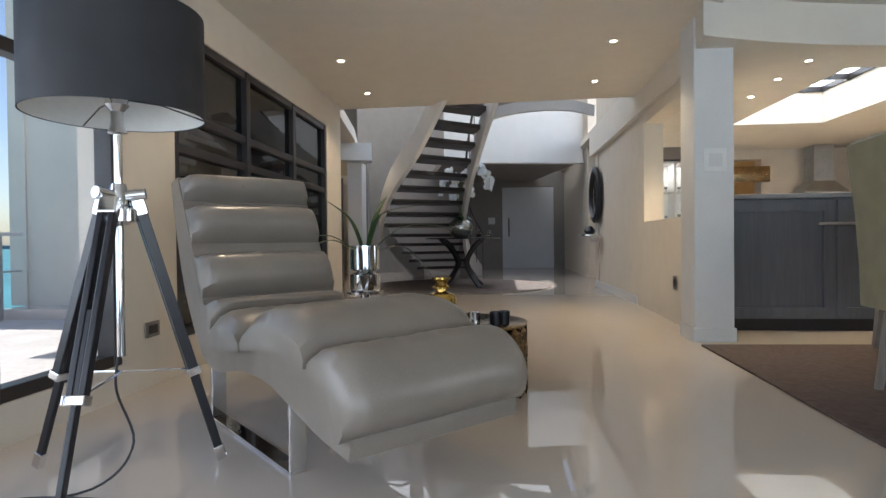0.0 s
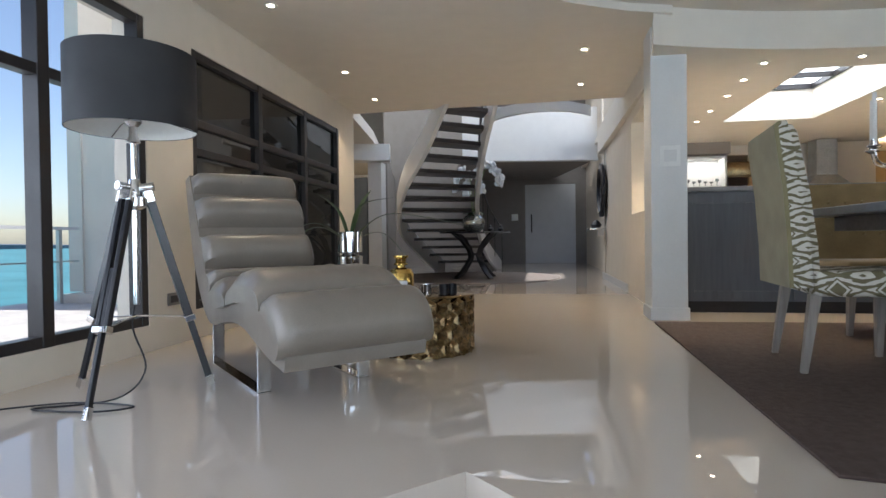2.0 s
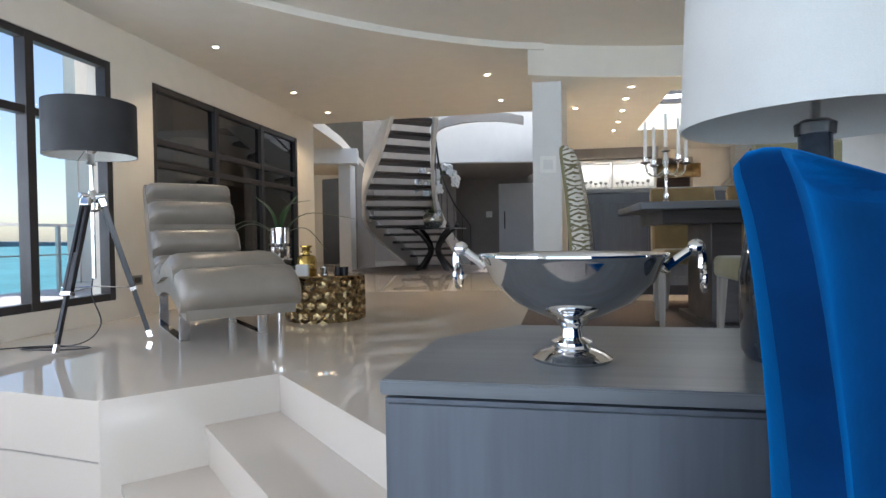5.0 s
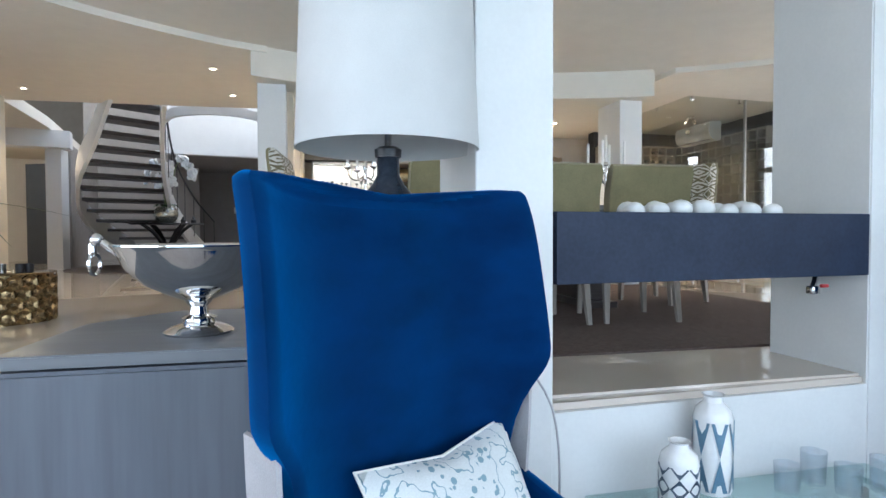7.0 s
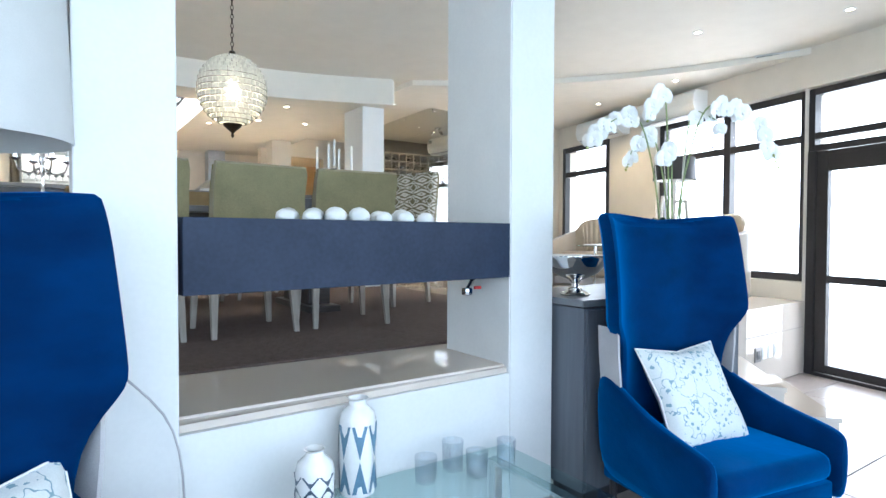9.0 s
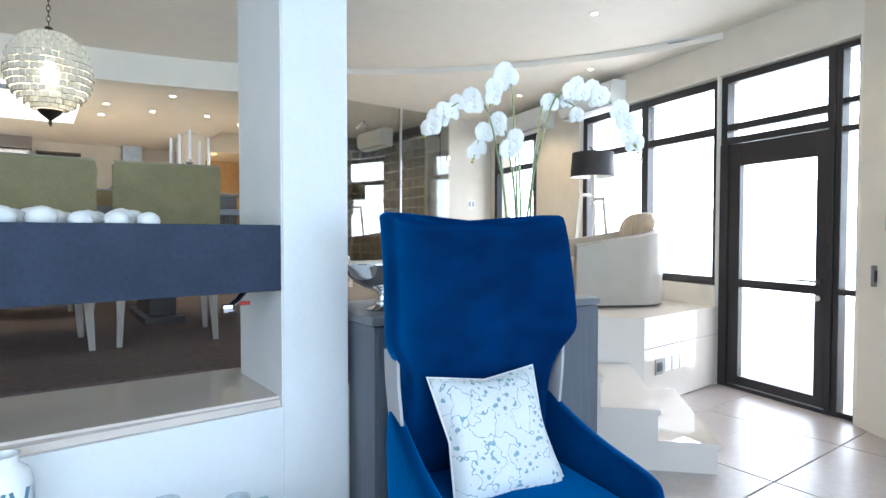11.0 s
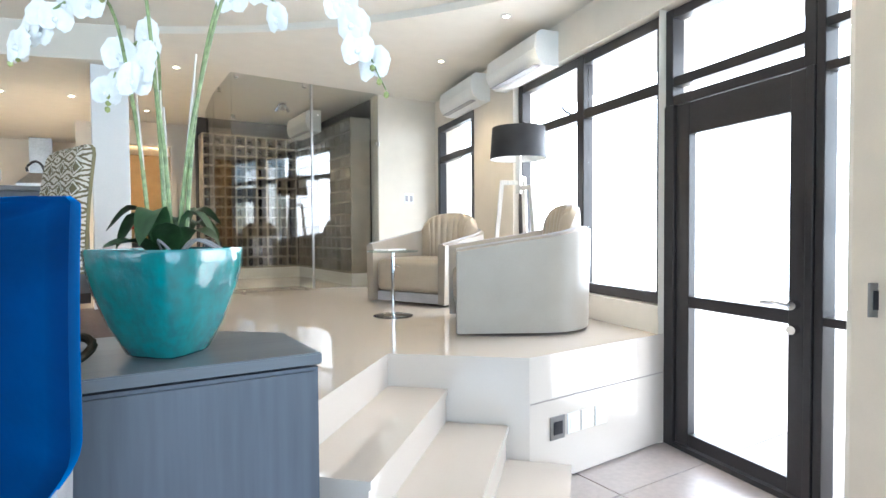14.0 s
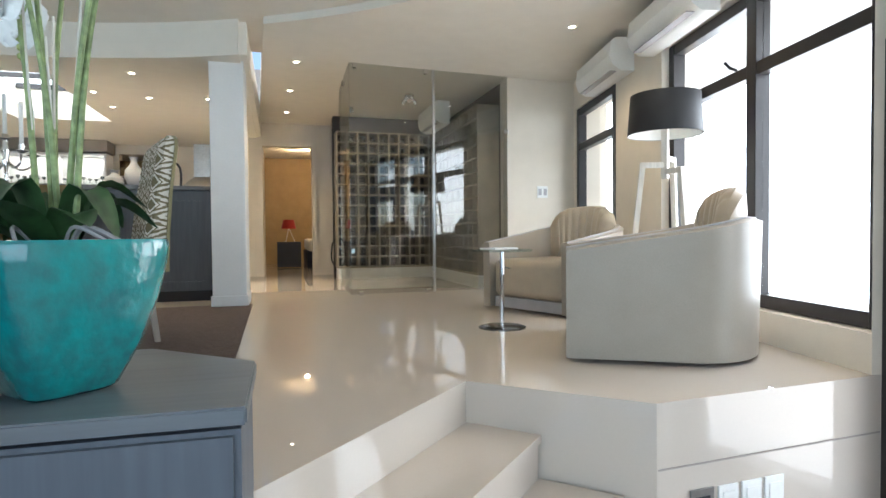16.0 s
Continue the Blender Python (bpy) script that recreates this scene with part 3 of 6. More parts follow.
# ---- lounge: hearth, sideboards, wing chairs ----
def fire_trough():
    e = thing("fire_trough", pose(3.276, 0.222, 0.422, 0, 0, 3), "dark navy steel fire trough hung between two pillars", "fireplace")
    x, y = 0.720, 0.17
    part("front_panel", B(-x, x, -y, -y + 0.012, 0, 0.255, bevel=0.002), M["navy"], e, soft=False)
    part("back_panel", B(-x, x, y - 0.012, y, 0, 0.255, bevel=0.002), M["navy"], e, soft=False)
    part("bottom_panel", B(-x, x, -y + 0.0125, y - 0.0125, 0, 0.012), M["navy"], e, soft=False)
    for s in (-1, 1):
        part("end_panel", B(s * x - (0.012 if s > 0 else 0), s * x + (0 if s > 0 else 0.012), -y + 0.0125, y - 0.0125, 0.0125, 0.255), M["navy"], e, soft=False)
    part("burner_bed", B(-x + 0.013, x - 0.013, -y + 0.013, y - 0.013, 0.19, 0.235), M["black"], e, "black burner bed", soft=False)
    bm = bmesh.new()
    tube(bm, [(0.55, -0.05, -0.07), (0.60, -0.02, -0.045), (0.66, 0.02, 0.0)], 0.012, 8)
    box(bm, 0.53, 0.575, -0.075, -0.04, -0.085, -0.05, bevel=0.006)
    part("gas_tap", bm, M["steel"], e, "small steel gas tap with a red lever")
    part("lever", B(0.60, 0.64, -0.06, -0.045, -0.06, -0.045, bevel=0.004), M["red"], e, "red lever")
    rnd = random.Random(4)
    k = 0
    for i in range(19):
        r = rnd.uniform(0.036, 0.047)
        px = -0.33 + i * 0.042 + rnd.uniform(-0.01, 0.01)
        py = (-0.09, -0.01, 0.07)[i % 3] + rnd.uniform(-0.015, 0.015)
        bm = bmesh.new()
        bmesh.ops.create_icosphere(bm, subdivisions=2, radius=r)
        for v in bm.verts:
            v.co *= 1 + 0.09 * noise.noise(v.co * 18 + Vector((i, 0, 0)))
            v.co.z *= 0.85
        lone("pebble", bm, M["white"], pose(3.21 + px * 0.80, 0.225 + py, 0.657 + r * 0.8, 0, 0, rnd.uniform(0, 360)), "rounded white fire pebble in the trough", "pebble", "white pebbles in the fire trough")


def sideboard(poly, label, doors):
    e = thing("sideboard", pose(0, 0, LOW), label, "sideboard", "sideboards beside the hearth")
    c = Vector((sum(p[0] for p in poly) / len(poly), sum(p[1] for p in poly) / len(poly)))
    shr = lambda d: [((p[0] - c.x) * (1 - d) + c.x, (p[1] - c.y) * (1 - d) + c.y) for p in poly]
    part("plinth", prism(bmesh.new(), shr(0.06), 0, 0.07), M["black"], e, "dark recessed plinth", soft=False)
    part("body", prism(bmesh.new(), shr(0.018), 0.07, 0.965), M["greywood"], e, soft=False)
    bm = prism(bmesh.new(), poly, 0.972, 1.005)
    bmesh.ops.bevel(bm, geom=[x for x in bm.edges], offset=0.004, segments=2, affect="EDGES")
    part("top", bm, M["greytop"], e, "grey stained top board", soft=False)
    a, b = Vector(shr(0.018)[0]), Vector(shr(0.018)[1])
    n = Vector((b.y - a.y, a.x - b.x)).normalized()
    for k in range(doors):
        p, q = a + (b - a) * ((k + 0.01) / doors), a + (b - a) * ((k + 0.99) / doors)
        part("door", bar(bmesh.new(), p + n * 0.006, q + n * 0.006, 0.012, 0.09, 0.955), M["greywood"], e, soft=False)
    return e


sideboard([(0.99, -0.27), (1.84, -0.28), (2.16, 0.0), (2.26, 0.53), (1.25, 0.53), (1.015, 0.25)], "grey stained oak sideboard with a chamfered corner, west of the hearth", 1)
sideboard([(4.30, -0.10), (5.632, -0.137), (5.634, 0.25), (5.36, 0.50), (4.30, 0.48)], "grey stained oak sideboard with a chamfered corner, east of the hearth", 1)


def wing_chair(m, label):
    """Local: the sitter looks to -y; origin on the floor below the middle of the back."""
    e = thing("wing_chair", m, label, "chair", "blue wing chairs at the hearth")
    # tall back: a skin of stations from the seat to the crown, each a curved strip with wings swept forward
    rows = [(0.30, 0.335, 0.02, 0.05), (0.58, 0.328, 0.030, 0.06), (0.74, 0.335, 0.036, 0.08), (0.84, 0.355, 0.040, 0.11), (0.915, 0.418, 0.045, 0.15), (0.955, 0.432, 0.047, 0.17), (1.01, 0.430, 0.050, 0.17), (1.14, 0.426, 0.058, 0.16), (1.28, 0.424, 0.066, 0.14), (1.335, 0.424, 0.07, 0.12), (1.355, 0.422, 0.072, 0.105)]
    n = 16

    def strip(z, hw, y0, wing, t, crown=0.0):
        pts = []
        for k in range(n + 1):
            u = -1 + 2 * k / n
            s = max(0.0, (abs(u) - 0.35) / 0.65)
            x = u * hw * (1 - 0.015 * s * s)
            y = y0 - wing * s ** 1.9 + t
            pts.append(Vector((x, y, z + crown * (abs(u) ** 3))))
        return pts

    rings = []
    for i, (z, hw, y0, wing) in enumerate(rows):
        cr = 0.055 if i == len(rows) - 1 else 0.04 if i == len(rows) - 2 else 0.02 if i == len(rows) - 3 else 0
        rings.append(strip(z, hw, y0, wing, -0.045, cr) + strip(z, hw + 0.012, y0, wing, 0.045, cr)[::-1])
    top = rings[-1]
    mid = [sum((top[k], top[-1 - k]), Vector()) / 2 for k in range(n + 1)]
    cap = [top[k].lerp(mid[k], 0.55) + Vector((0, 0, 0.022)) for k in range(n + 1)]
    cap += [top[2 * n + 1 - k].lerp(mid[k], 0.55) + Vector((0, 0, 0.022)) for k in range(n, -1, -1)]
    bm = loft(bmesh.new(), rings + [cap])
    ob = part("backrest", bm, M["velvet"], e)
    sub = ob.modifiers.new("round", "SUBSURF")
    sub.levels = sub.render_levels = 1
    # grey outer shell panels low on each side
    for s in (-1, 1):
        bm = bmesh.new()
        rg = []
        for z, x in ((0.56, 0.360), (0.64, 0.368), (0.78, 0.382), (0.90, 0.386)):
            rg.append([Vector((s * (x - 0.012), -0.10, z)), Vector((s * x, -0.10, z)), Vector((s * x, 0.03, z)), Vector((s * (x - 0.012), 0.04, z))])
        part("side_panel", loft(bm, rg), M["greyfabric"], e, "pale grey outer side panel")
    # sloping arms
    for s in (-1, 1):
        rg = []
        for y, z0, z1, w in ((0.07, 0.20, 0.72, 0.06), (-0.08, 0.20, 0.65, 0.07), (-0.28, 0.20, 0.565, 0.075), (-0.48, 0.20, 0.525, 0.08), (-0.59, 0.20, 0.505, 0.075), (-0.625, 0.22, 0.475, 0.05)):
            x = s * (0.352 + 0.040 * min(1, -y / 0.5 + 0.05))
            rg.append([Vector((x - w / 2, y, z0)), Vector((x + w / 2, y, z0)), Vector((x + w / 2, y, z1 - 0.03)), Vector((x + w / 4, y, z1)), Vector((x - w / 4, y, z1)), Vector((x - w / 2, y, z1 - 0.03))])
        a = part("arm", loft(bmesh.new(), rg), M["velvet"], e)
        sub = a.modifiers.new("round", "SUBSURF")
        sub.levels = sub.render_levels = 2
    bm = B(-0.345, 0.345, -0.61, 0.0, 0.30, 0.42, bevel=0.05, seg=4)
    part("seat_cushion", bm, M["velvet"], e)
    part("seat_frame", B(-0.35, 0.35, -0.60, 0.03, 0.19, 0.30, bevel=0.015), M["velvet"], e)
    for x in (-0.31, 0.31):
        for y in (-0.56, 0.0):
            part("leg", lathe(bmesh.new(), [(0.012, 0), (0.02, 0.19)], 12, Matrix.Translation((x, y, 0))), M["black"], e, "black tapered leg")
    return e


def cushion(m, label):
    """A square scatter cushion; local: flat on the xy plane, z through its thickness."""
    bm = bmesh.new()
    n, h = 16, 0.245
    grid = {}
    for side in (1, -1):
        for i in range(n + 1):
            for j in range(n + 1):
                u, v = -1 + 2 * i / n, -1 + 2 * j / n
                edge = (1 - u ** 4) * (1 - v ** 4)
                if side < 0 and edge < 1e-6:
                    grid[side, i, j] = grid[1, i, j]
                    continue
                pinch = 1 - 0.15 * (1 - abs(u * v)) * max(abs(u), abs(v)) ** 2
                z = side * 0.062 * max(0, edge) ** 0.5 + 0.004 * noise.noise((u * 4, v * 4, side * 3))
                grid[side, i, j] = bm.verts.new((u * h * pinch, v * h * pinch, z if edge > 1e-6 else 0))
        for i in range(n):
            for j in range(n):
                bm.faces.new([grid[side, i, j], grid[side, i + 1, j], grid[side, i + 1, j + 1], grid[side, i, j + 1]])
    e = thing("scatter_cushion", m, label, "cushion", "floral cushions on the wing chairs")
    part("cover", bm, M["floral"], e)
    pts = [grid_pt for grid_pt in [(-h, -h, 0), (0, -h * 0.85, 0), (h, -h, 0), (h * 0.85, 0, 0), (h, h, 0), (0, h * 0.85, 0), (-h, h, 0), (-h * 0.85, 0, 0), (-h, -h, 0)]]
    part("piping", tube(bmesh.new(), pts, 0.005, 6), M["linen"], e, "white piped edge")
    return e


fire_trough()
CH1 = pose(1.948, -0.455, LOW, 0, 0, 31)
CH2 = pose(4.665, -0.285, LOW, 0, 0, -10) @ Matrix.Diagonal((0.97, 1, 1, 1))
wing_chair(CH1, "tall blue velvet wing chair in front of the west sideboard")
wing_chair(CH2, "tall blue velvet wing chair in front of the east sideboard")
cushion(CH1 @ pose(0.07, -0.175, 0.575, 60, 0, 0) @ pose(0, 0, 0, 0, 0, 1), "white cushion with a blue floral print on the west chair")
cushion(CH2 @ pose(0.0, -0.185, 0.585, 60, 0, 0) @ pose(0, 0, 0, 0, 0, 0), "white cushion with a blue floral print on the east chair")


def coffee_table():
    e = thing("coffee_table", pose(3.3, -0.335, LOW), "low glass coffee table in front of the hearth", "table")
    bm = B(-0.62, 0.62, -0.36, 0.36, 0.345, 0.36, bevel=0.004)
    part("tabletop", bm, M["tableglass"], e, "greenish clear glass top", soft=False)
    for s in (-1, 1):
        bm = B(s * 0.5 - 0.025, s * 0.5 + 0.025, -0.3, 0.3, 0.0, 0.03)
        for y in (-0.275, 0.275):
            box(bm, s * 0.5 - 0.02, s * 0.5 + 0.02, y - 0.02, y + 0.02, 0.03, 0.33)
        box(bm, s * 0.5 - 0.025, s * 0.5 + 0.025, -0.3, 0.3, 0.33, 0.3445)
        part("leg_frame", bm, M["steel"], e, soft=False)


def pattern_vase(m, prof, label, rows):
    e = thing("vase", m, label, "vase", "patterned vases on the coffee table")
    part("body", lathe(bmesh.new(), prof, 32, close=False), M["ceramic"], e)
    # printed triangles, a few tenths of a millimetre proud of the glaze
    for z0, z1, r, cnt, kind in rows:
        for k in range(cnt):
            a0 = 2 * math.pi * k / cnt
            w = 2 * math.pi / cnt
            if kind == "up":
                tri = [[(a0 + w * 0.04, z0), (a0 + w * 0.96, z0), (a0 + w * 0.5, z1)]]
            elif kind == "down":
                tri = [[(a0 + w * 0.04, z1), (a0 + w * 0.96, z1), (a0 + w * 0.5, z0)]]
            else:
                tri = [[(a0, z0), (a0 + w, z0), (a0 + w * 0.5, (z0 + z1) / 2)], [(a0, z1), (a0 + w * 0.5, (z0 + z1) / 2), (a0 + w, z1)]]
            for t in tri:
                bm = bmesh.new()
                bm.faces.new([bm.verts.new((r * math.cos(a), r * math.sin(a), z)) for a, z in t])
                part("triangle", bm, M["vaseblue"] if kind != "x" else M["vasedark"], e, "printed triangle", soft=False)
    return e


def tumbler(x, y, h, r):
    e = lone("tumbler", lathe(bmesh.new(), [(0.001, 0.012), (r * 0.86, 0.012), (r * 0.95, h), (r, h), (r * 0.9, 0.0), (0.001, 0.0)], 24, close=False), M["clearglass"], pose(x, y, LOW + 0.361), "clear ribbed glass tumbler on the coffee table", "glass", "tumblers on the coffee table")
    return e


coffee_table()
pattern_vase(pose(3.15, -0.045, LOW + 0.361, 0, 0, 20), [(0.001, 0), (0.062, 0.0), (0.066, 0.01), (0.068, 0.27), (0.06, 0.30), (0.034, 0.325), (0.032, 0.345), (0.04, 0.352), (0.034, 0.352), (0.028, 0.33), (0.05, 0.29)], "tall white ceramic vase printed with blue triangles",
             [(0.015, 0.135, 0.0705, 7, "up"), (0.14, 0.262, 0.0715, 7, "down")])
pattern_vase(pose(2.95, -0.13, LOW + 0.361, 0, 0, 5), [(0.001, 0), (0.060, 0.0), (0.065, 0.01), (0.066, 0.155), (0.058, 0.185), (0.032, 0.208), (0.029, 0.222), (0.037, 0.23), (0.031, 0.23), (0.026, 0.212), (0.045, 0.18)], "short white ceramic vase printed with dark triangles",
             [(0.010, 0.082, 0.0690, 7, "x"), (0.082, 0.154, 0.0690, 7, "x")])
for x, y, h, r in ((3.436, -0.115, 0.10, 0.045), (3.588, -0.08, 0.12, 0.045), (3.636, -0.18, 0.10, 0.045), (3.787, -0.18, 0.115, 0.04)):
    tumbler(x - 0.03, y, h, r)


def footed_bowl(m, label, r=0.25):
    e = thing("footed_bowl", m, label, "bowl", "silver bowls on the sideboards")
    k = r / 0.25
    prof = [(0.001, 0), (0.105, 0), (0.108, 0.008), (0.085, 0.022), (0.05, 0.034), (0.044, 0.045), (0.055, 0.05), (0.03, 0.062), (0.026, 0.085), (0.04, 0.10), (0.045, 0.108), (0.09, 0.125), (0.16, 0.16), (0.215, 0.215), (0.24, 0.27), (0.252, 0.283), (0.252, 0.288), (0.238, 0.282), (0.21, 0.22), (0.15, 0.165), (0.08, 0.132), (0.001, 0.125)]
    part("bowl", lathe(bmesh.new(), [(a * k, b * k) for a, b in prof], 48, close=False), M["steel"], e)
    for s in (-1, 1):
        pts = curve([(s * 0.24 * k, 0, 0.25 * k), (s * 0.285 * k, 0, 0.285 * k), (s * 0.31 * k, 0, 0.30 * k), (s * 0.325 * k, 0, 0.285 * k), (s * 0.325 * k, 0, 0.25 * k)], 14)
        bm = tube(bmesh.new(), pts, 0.012 * k, 8)
        bmesh.ops.create_uvsphere(bm, u_segments=12, v_segments=8, radius=0.022 * k, matrix=Matrix.Translation((s * 0.312 * k, 0, 0.302 * k)))
        rp = [(s * 0.325 * k + 0.004, 0.035 * k * math.sin(a), 0.225 * k + 0.035 * k * math.cos(a)) for a in [2 * math.pi * q / 20 for q in range(21)]]
        tube(bm, rp, 0.006 * k, 6)
        part("handle", bm, M["steel"], e, "cast handle with a hanging ring")
    return e


footed_bowl(pose(1.41, -0.01, LOW + 1.006, 0, 0, -8), "polished silver footed bowl with ring handles on the west sideboard", 0.228)
footed_bowl(pose(4.47, 0.11, LOW + 1.006, 0, 0, 110), "polished silver footed bowl on the east sideboard", 0.18)


def table_lamp():
    e = thing("table_lamp", pose(1.985, 0.05, LOW + 1.006), "table lamp with dark glass bottle base and white drum shade", "lamp")
    part("base", lathe(bmesh.new(), [(0.001, 0), (0.15, 0), (0.16, 0.02), (0.165, 0.2), (0.15, 0.3), (0.11, 0.385), (0.055, 0.45), (0.038, 0.48), (0.036, 0.545), (0.04, 0.55), (0.04, 0.56), (0.001, 0.56)], 40, close=False), M["darkglass"], e, "dark blue-grey glass bottle base")
    part("cap", lathe(bmesh.new(), [(0.043, 0.54), (0.045, 0.565), (0.03, 0.575)], 24), M["black"], e, "black cap")
    part("stem", tube(bmesh.new(), [(0, 0, 0.57), (0, 0, 0.70)], 0.012, 10), M["steel"], e, "steel stem")
    r0, r1 = 0.298, 0.274
    part("shade", lathe(bmesh.new(), [(r0, 0.565), (r1, 1.17), (r1 - 0.004, 1.17), (r0 - 0.004, 0.565), (r0, 0.565)], 64, close=False), M["shadelinen"], e, "white linen drum shade")
    bm = bmesh.new()
    for k in range(3):
        a = 2 * math.pi * k / 3
        tube(bm, [(0, 0, 0.68), ((r0 - 0.01) * math.cos(a), (r0 - 0.01) * math.sin(a), 0.66)], 0.003, 6)
    part("spider", bm, M["steel"], e)
    part("cord", tube(bmesh.new(), curve([(0.15, 0.0, 0.02), (0.29, -0.20, 0.01), (0.40, -0.12, -0.1), (0.54, -0.09, -0.30), (0.57, -0.085, -0.60), (0.50, -0.14, -0.85), (0.45, -0.22, -1.0)], 24), 0.004, 6), M["greyfabric"], e, "thin grey flex")


table_lamp()


# ---- west side: tripod lamp, chaise longue, drum table ----
def tripod_lamp():
    o = Vector((-1.345, 1.535, 0))
    e = thing("floor_lamp", pose(o.x, o.y, 0), "tripod floor lamp with black legs, chrome fittings and black drum shade", "lamp")
    hub = Vector((0, 0, 0.875))
    feet = [Vector((-1.289, 1.186, 0)) - o, Vector((-1.125, 1.735, 0)) - o, Vector((-1.71, 1.62, 0)) - o]
    for f in feet:
        top = hub + Vector((f.x, f.y, 0)).normalized() * 0.05
        d = (f - top).normalized()
        side = d.cross(Vector((0, 0, 1))).normalized()
        bm = bmesh.new()
        turn = Matrix.Translation(top) @ d.to_track_quat("Z", "Y").to_matrix().to_4x4()
        ln = (f - top).length
        for k in (-1, 1):
            box(bm, k * 0.016 - 0.009, k * 0.016 + 0.009, -0.016, 0.016, 0.02, ln * 0.62, bevel=0.003, m=turn)
        leg = part("leg", bm, M["black"], e, soft=False)
        part("lower_leg", box(bmesh.new(), -0.008, 0.008, -0.014, 0.014, ln * 0.36, ln * 0.97, bevel=0.003, m=turn), M["black"], leg, soft=False)
        part("foot", box(bmesh.new(), -0.011, 0.011, -0.017, 0.017, ln * 0.93, ln * 0.985, bevel=0.003, m=turn), M["steel"], leg, "chrome foot", soft=False)
        part("clamp", box(bmesh.new(), -0.03, 0.03, -0.022, 0.022, ln * 0.61, ln * 0.64, bevel=0.004, m=turn), M["steel"], leg, "chrome clamp", soft=False)
        part("bracket", box(bmesh.new(), -0.028, 0.028, -0.02, 0.02, -0.01, 0.045, bevel=0.006, m=turn), M["steel"], leg, "chrome bracket", soft=False)
        q = top.lerp(f, 0.62)
        part("brace", tube(bmesh.new(), [q, (0, 0, q.z + 0.02)], 0.004, 6), M["steel"], e, "thin chrome brace")
    part("column", tube(bmesh.new(), [(0, 0, 0.40), (0, 0, 1.16)], 0.012, 12), M["steel"], e, "chrome column")
    bm = lathe(bmesh.new(), [(0.02, 0.80), (0.055, 0.815), (0.055, 0.85), (0.03, 0.865), (0.028, 0.90), (0.02, 0.93)], 20)
    for a in (0.4, 2.4, 4.4):
        tube(bm, [(0, 0, 0.89), (0.075 * math.cos(a), 0.075 * math.sin(a), 0.90)], 0.018, 12)
    part("head", bm, M["steel"], e, "chrome pan head with knobs")
    part("socket", lathe(bmesh.new(), [(0.016, 1.08), (0.028, 1.085), (0.018, 1.11), (0.018, 1.15), (0.035, 1.17), (0.03, 1.20)], 20), M["steel"], e)
    r, z0, z1 = 0.25, 1.135, 1.45
    part("shade", lathe(bmesh.new(), [(r, z0), (r, z1), (r - 0.003, z1), (r - 0.003, z0)], 64, close=False), M["shade"], e, "black fabric drum shade")
    part("lining", lathe(bmesh.new(), [(r - 0.004, z0 + 0.002), (r - 0.004, z1 - 0.002)], 64, close=False), M["lampwhite"], e, "white shade lining")
    bm = bmesh.new()
    for k in range(3):
        a = 2 * math.pi * k / 3 + 0.5
        tube(bm, [(0, 0, 1.19), (0.12 * math.cos(a), 0.12 * math.sin(a), 1.18), (r * math.cos(a), r * math.sin(a), z0 + 0.004)], 0.0025, 6)
    part("spider", bm, M["black"], e)
    cord = curve([(0.0, 0.0, 0.45), (-0.02, 0.0, 0.30), (0.02, 0.02, 0.12), (-0.06, -0.06, 0.012), (-0.30, -0.22, 0.008), (-0.02, -0.22, 0.008), (0.08, -0.13, 0.008), (-0.20, -0.12, 0.008), (-0.42, -0.24, 0.008), (-0.50, -0.36, 0.010)], 60)
    part("flex", tube(bmesh.new(), cord, 0.004, 6), M["black"], e, "black flex lying on the floor")
    part("foot_switch", lathe(bmesh.new(), [(0.001, 0.03), (0.03, 0.028), (0.05, 0.015), (0.05, 0), (0.001, 0)][::-1], 20, Matrix.Translation((-0.46, -0.30, 0)), close=False), M["black"], e, "round black foot switch")


tripod_lamp()


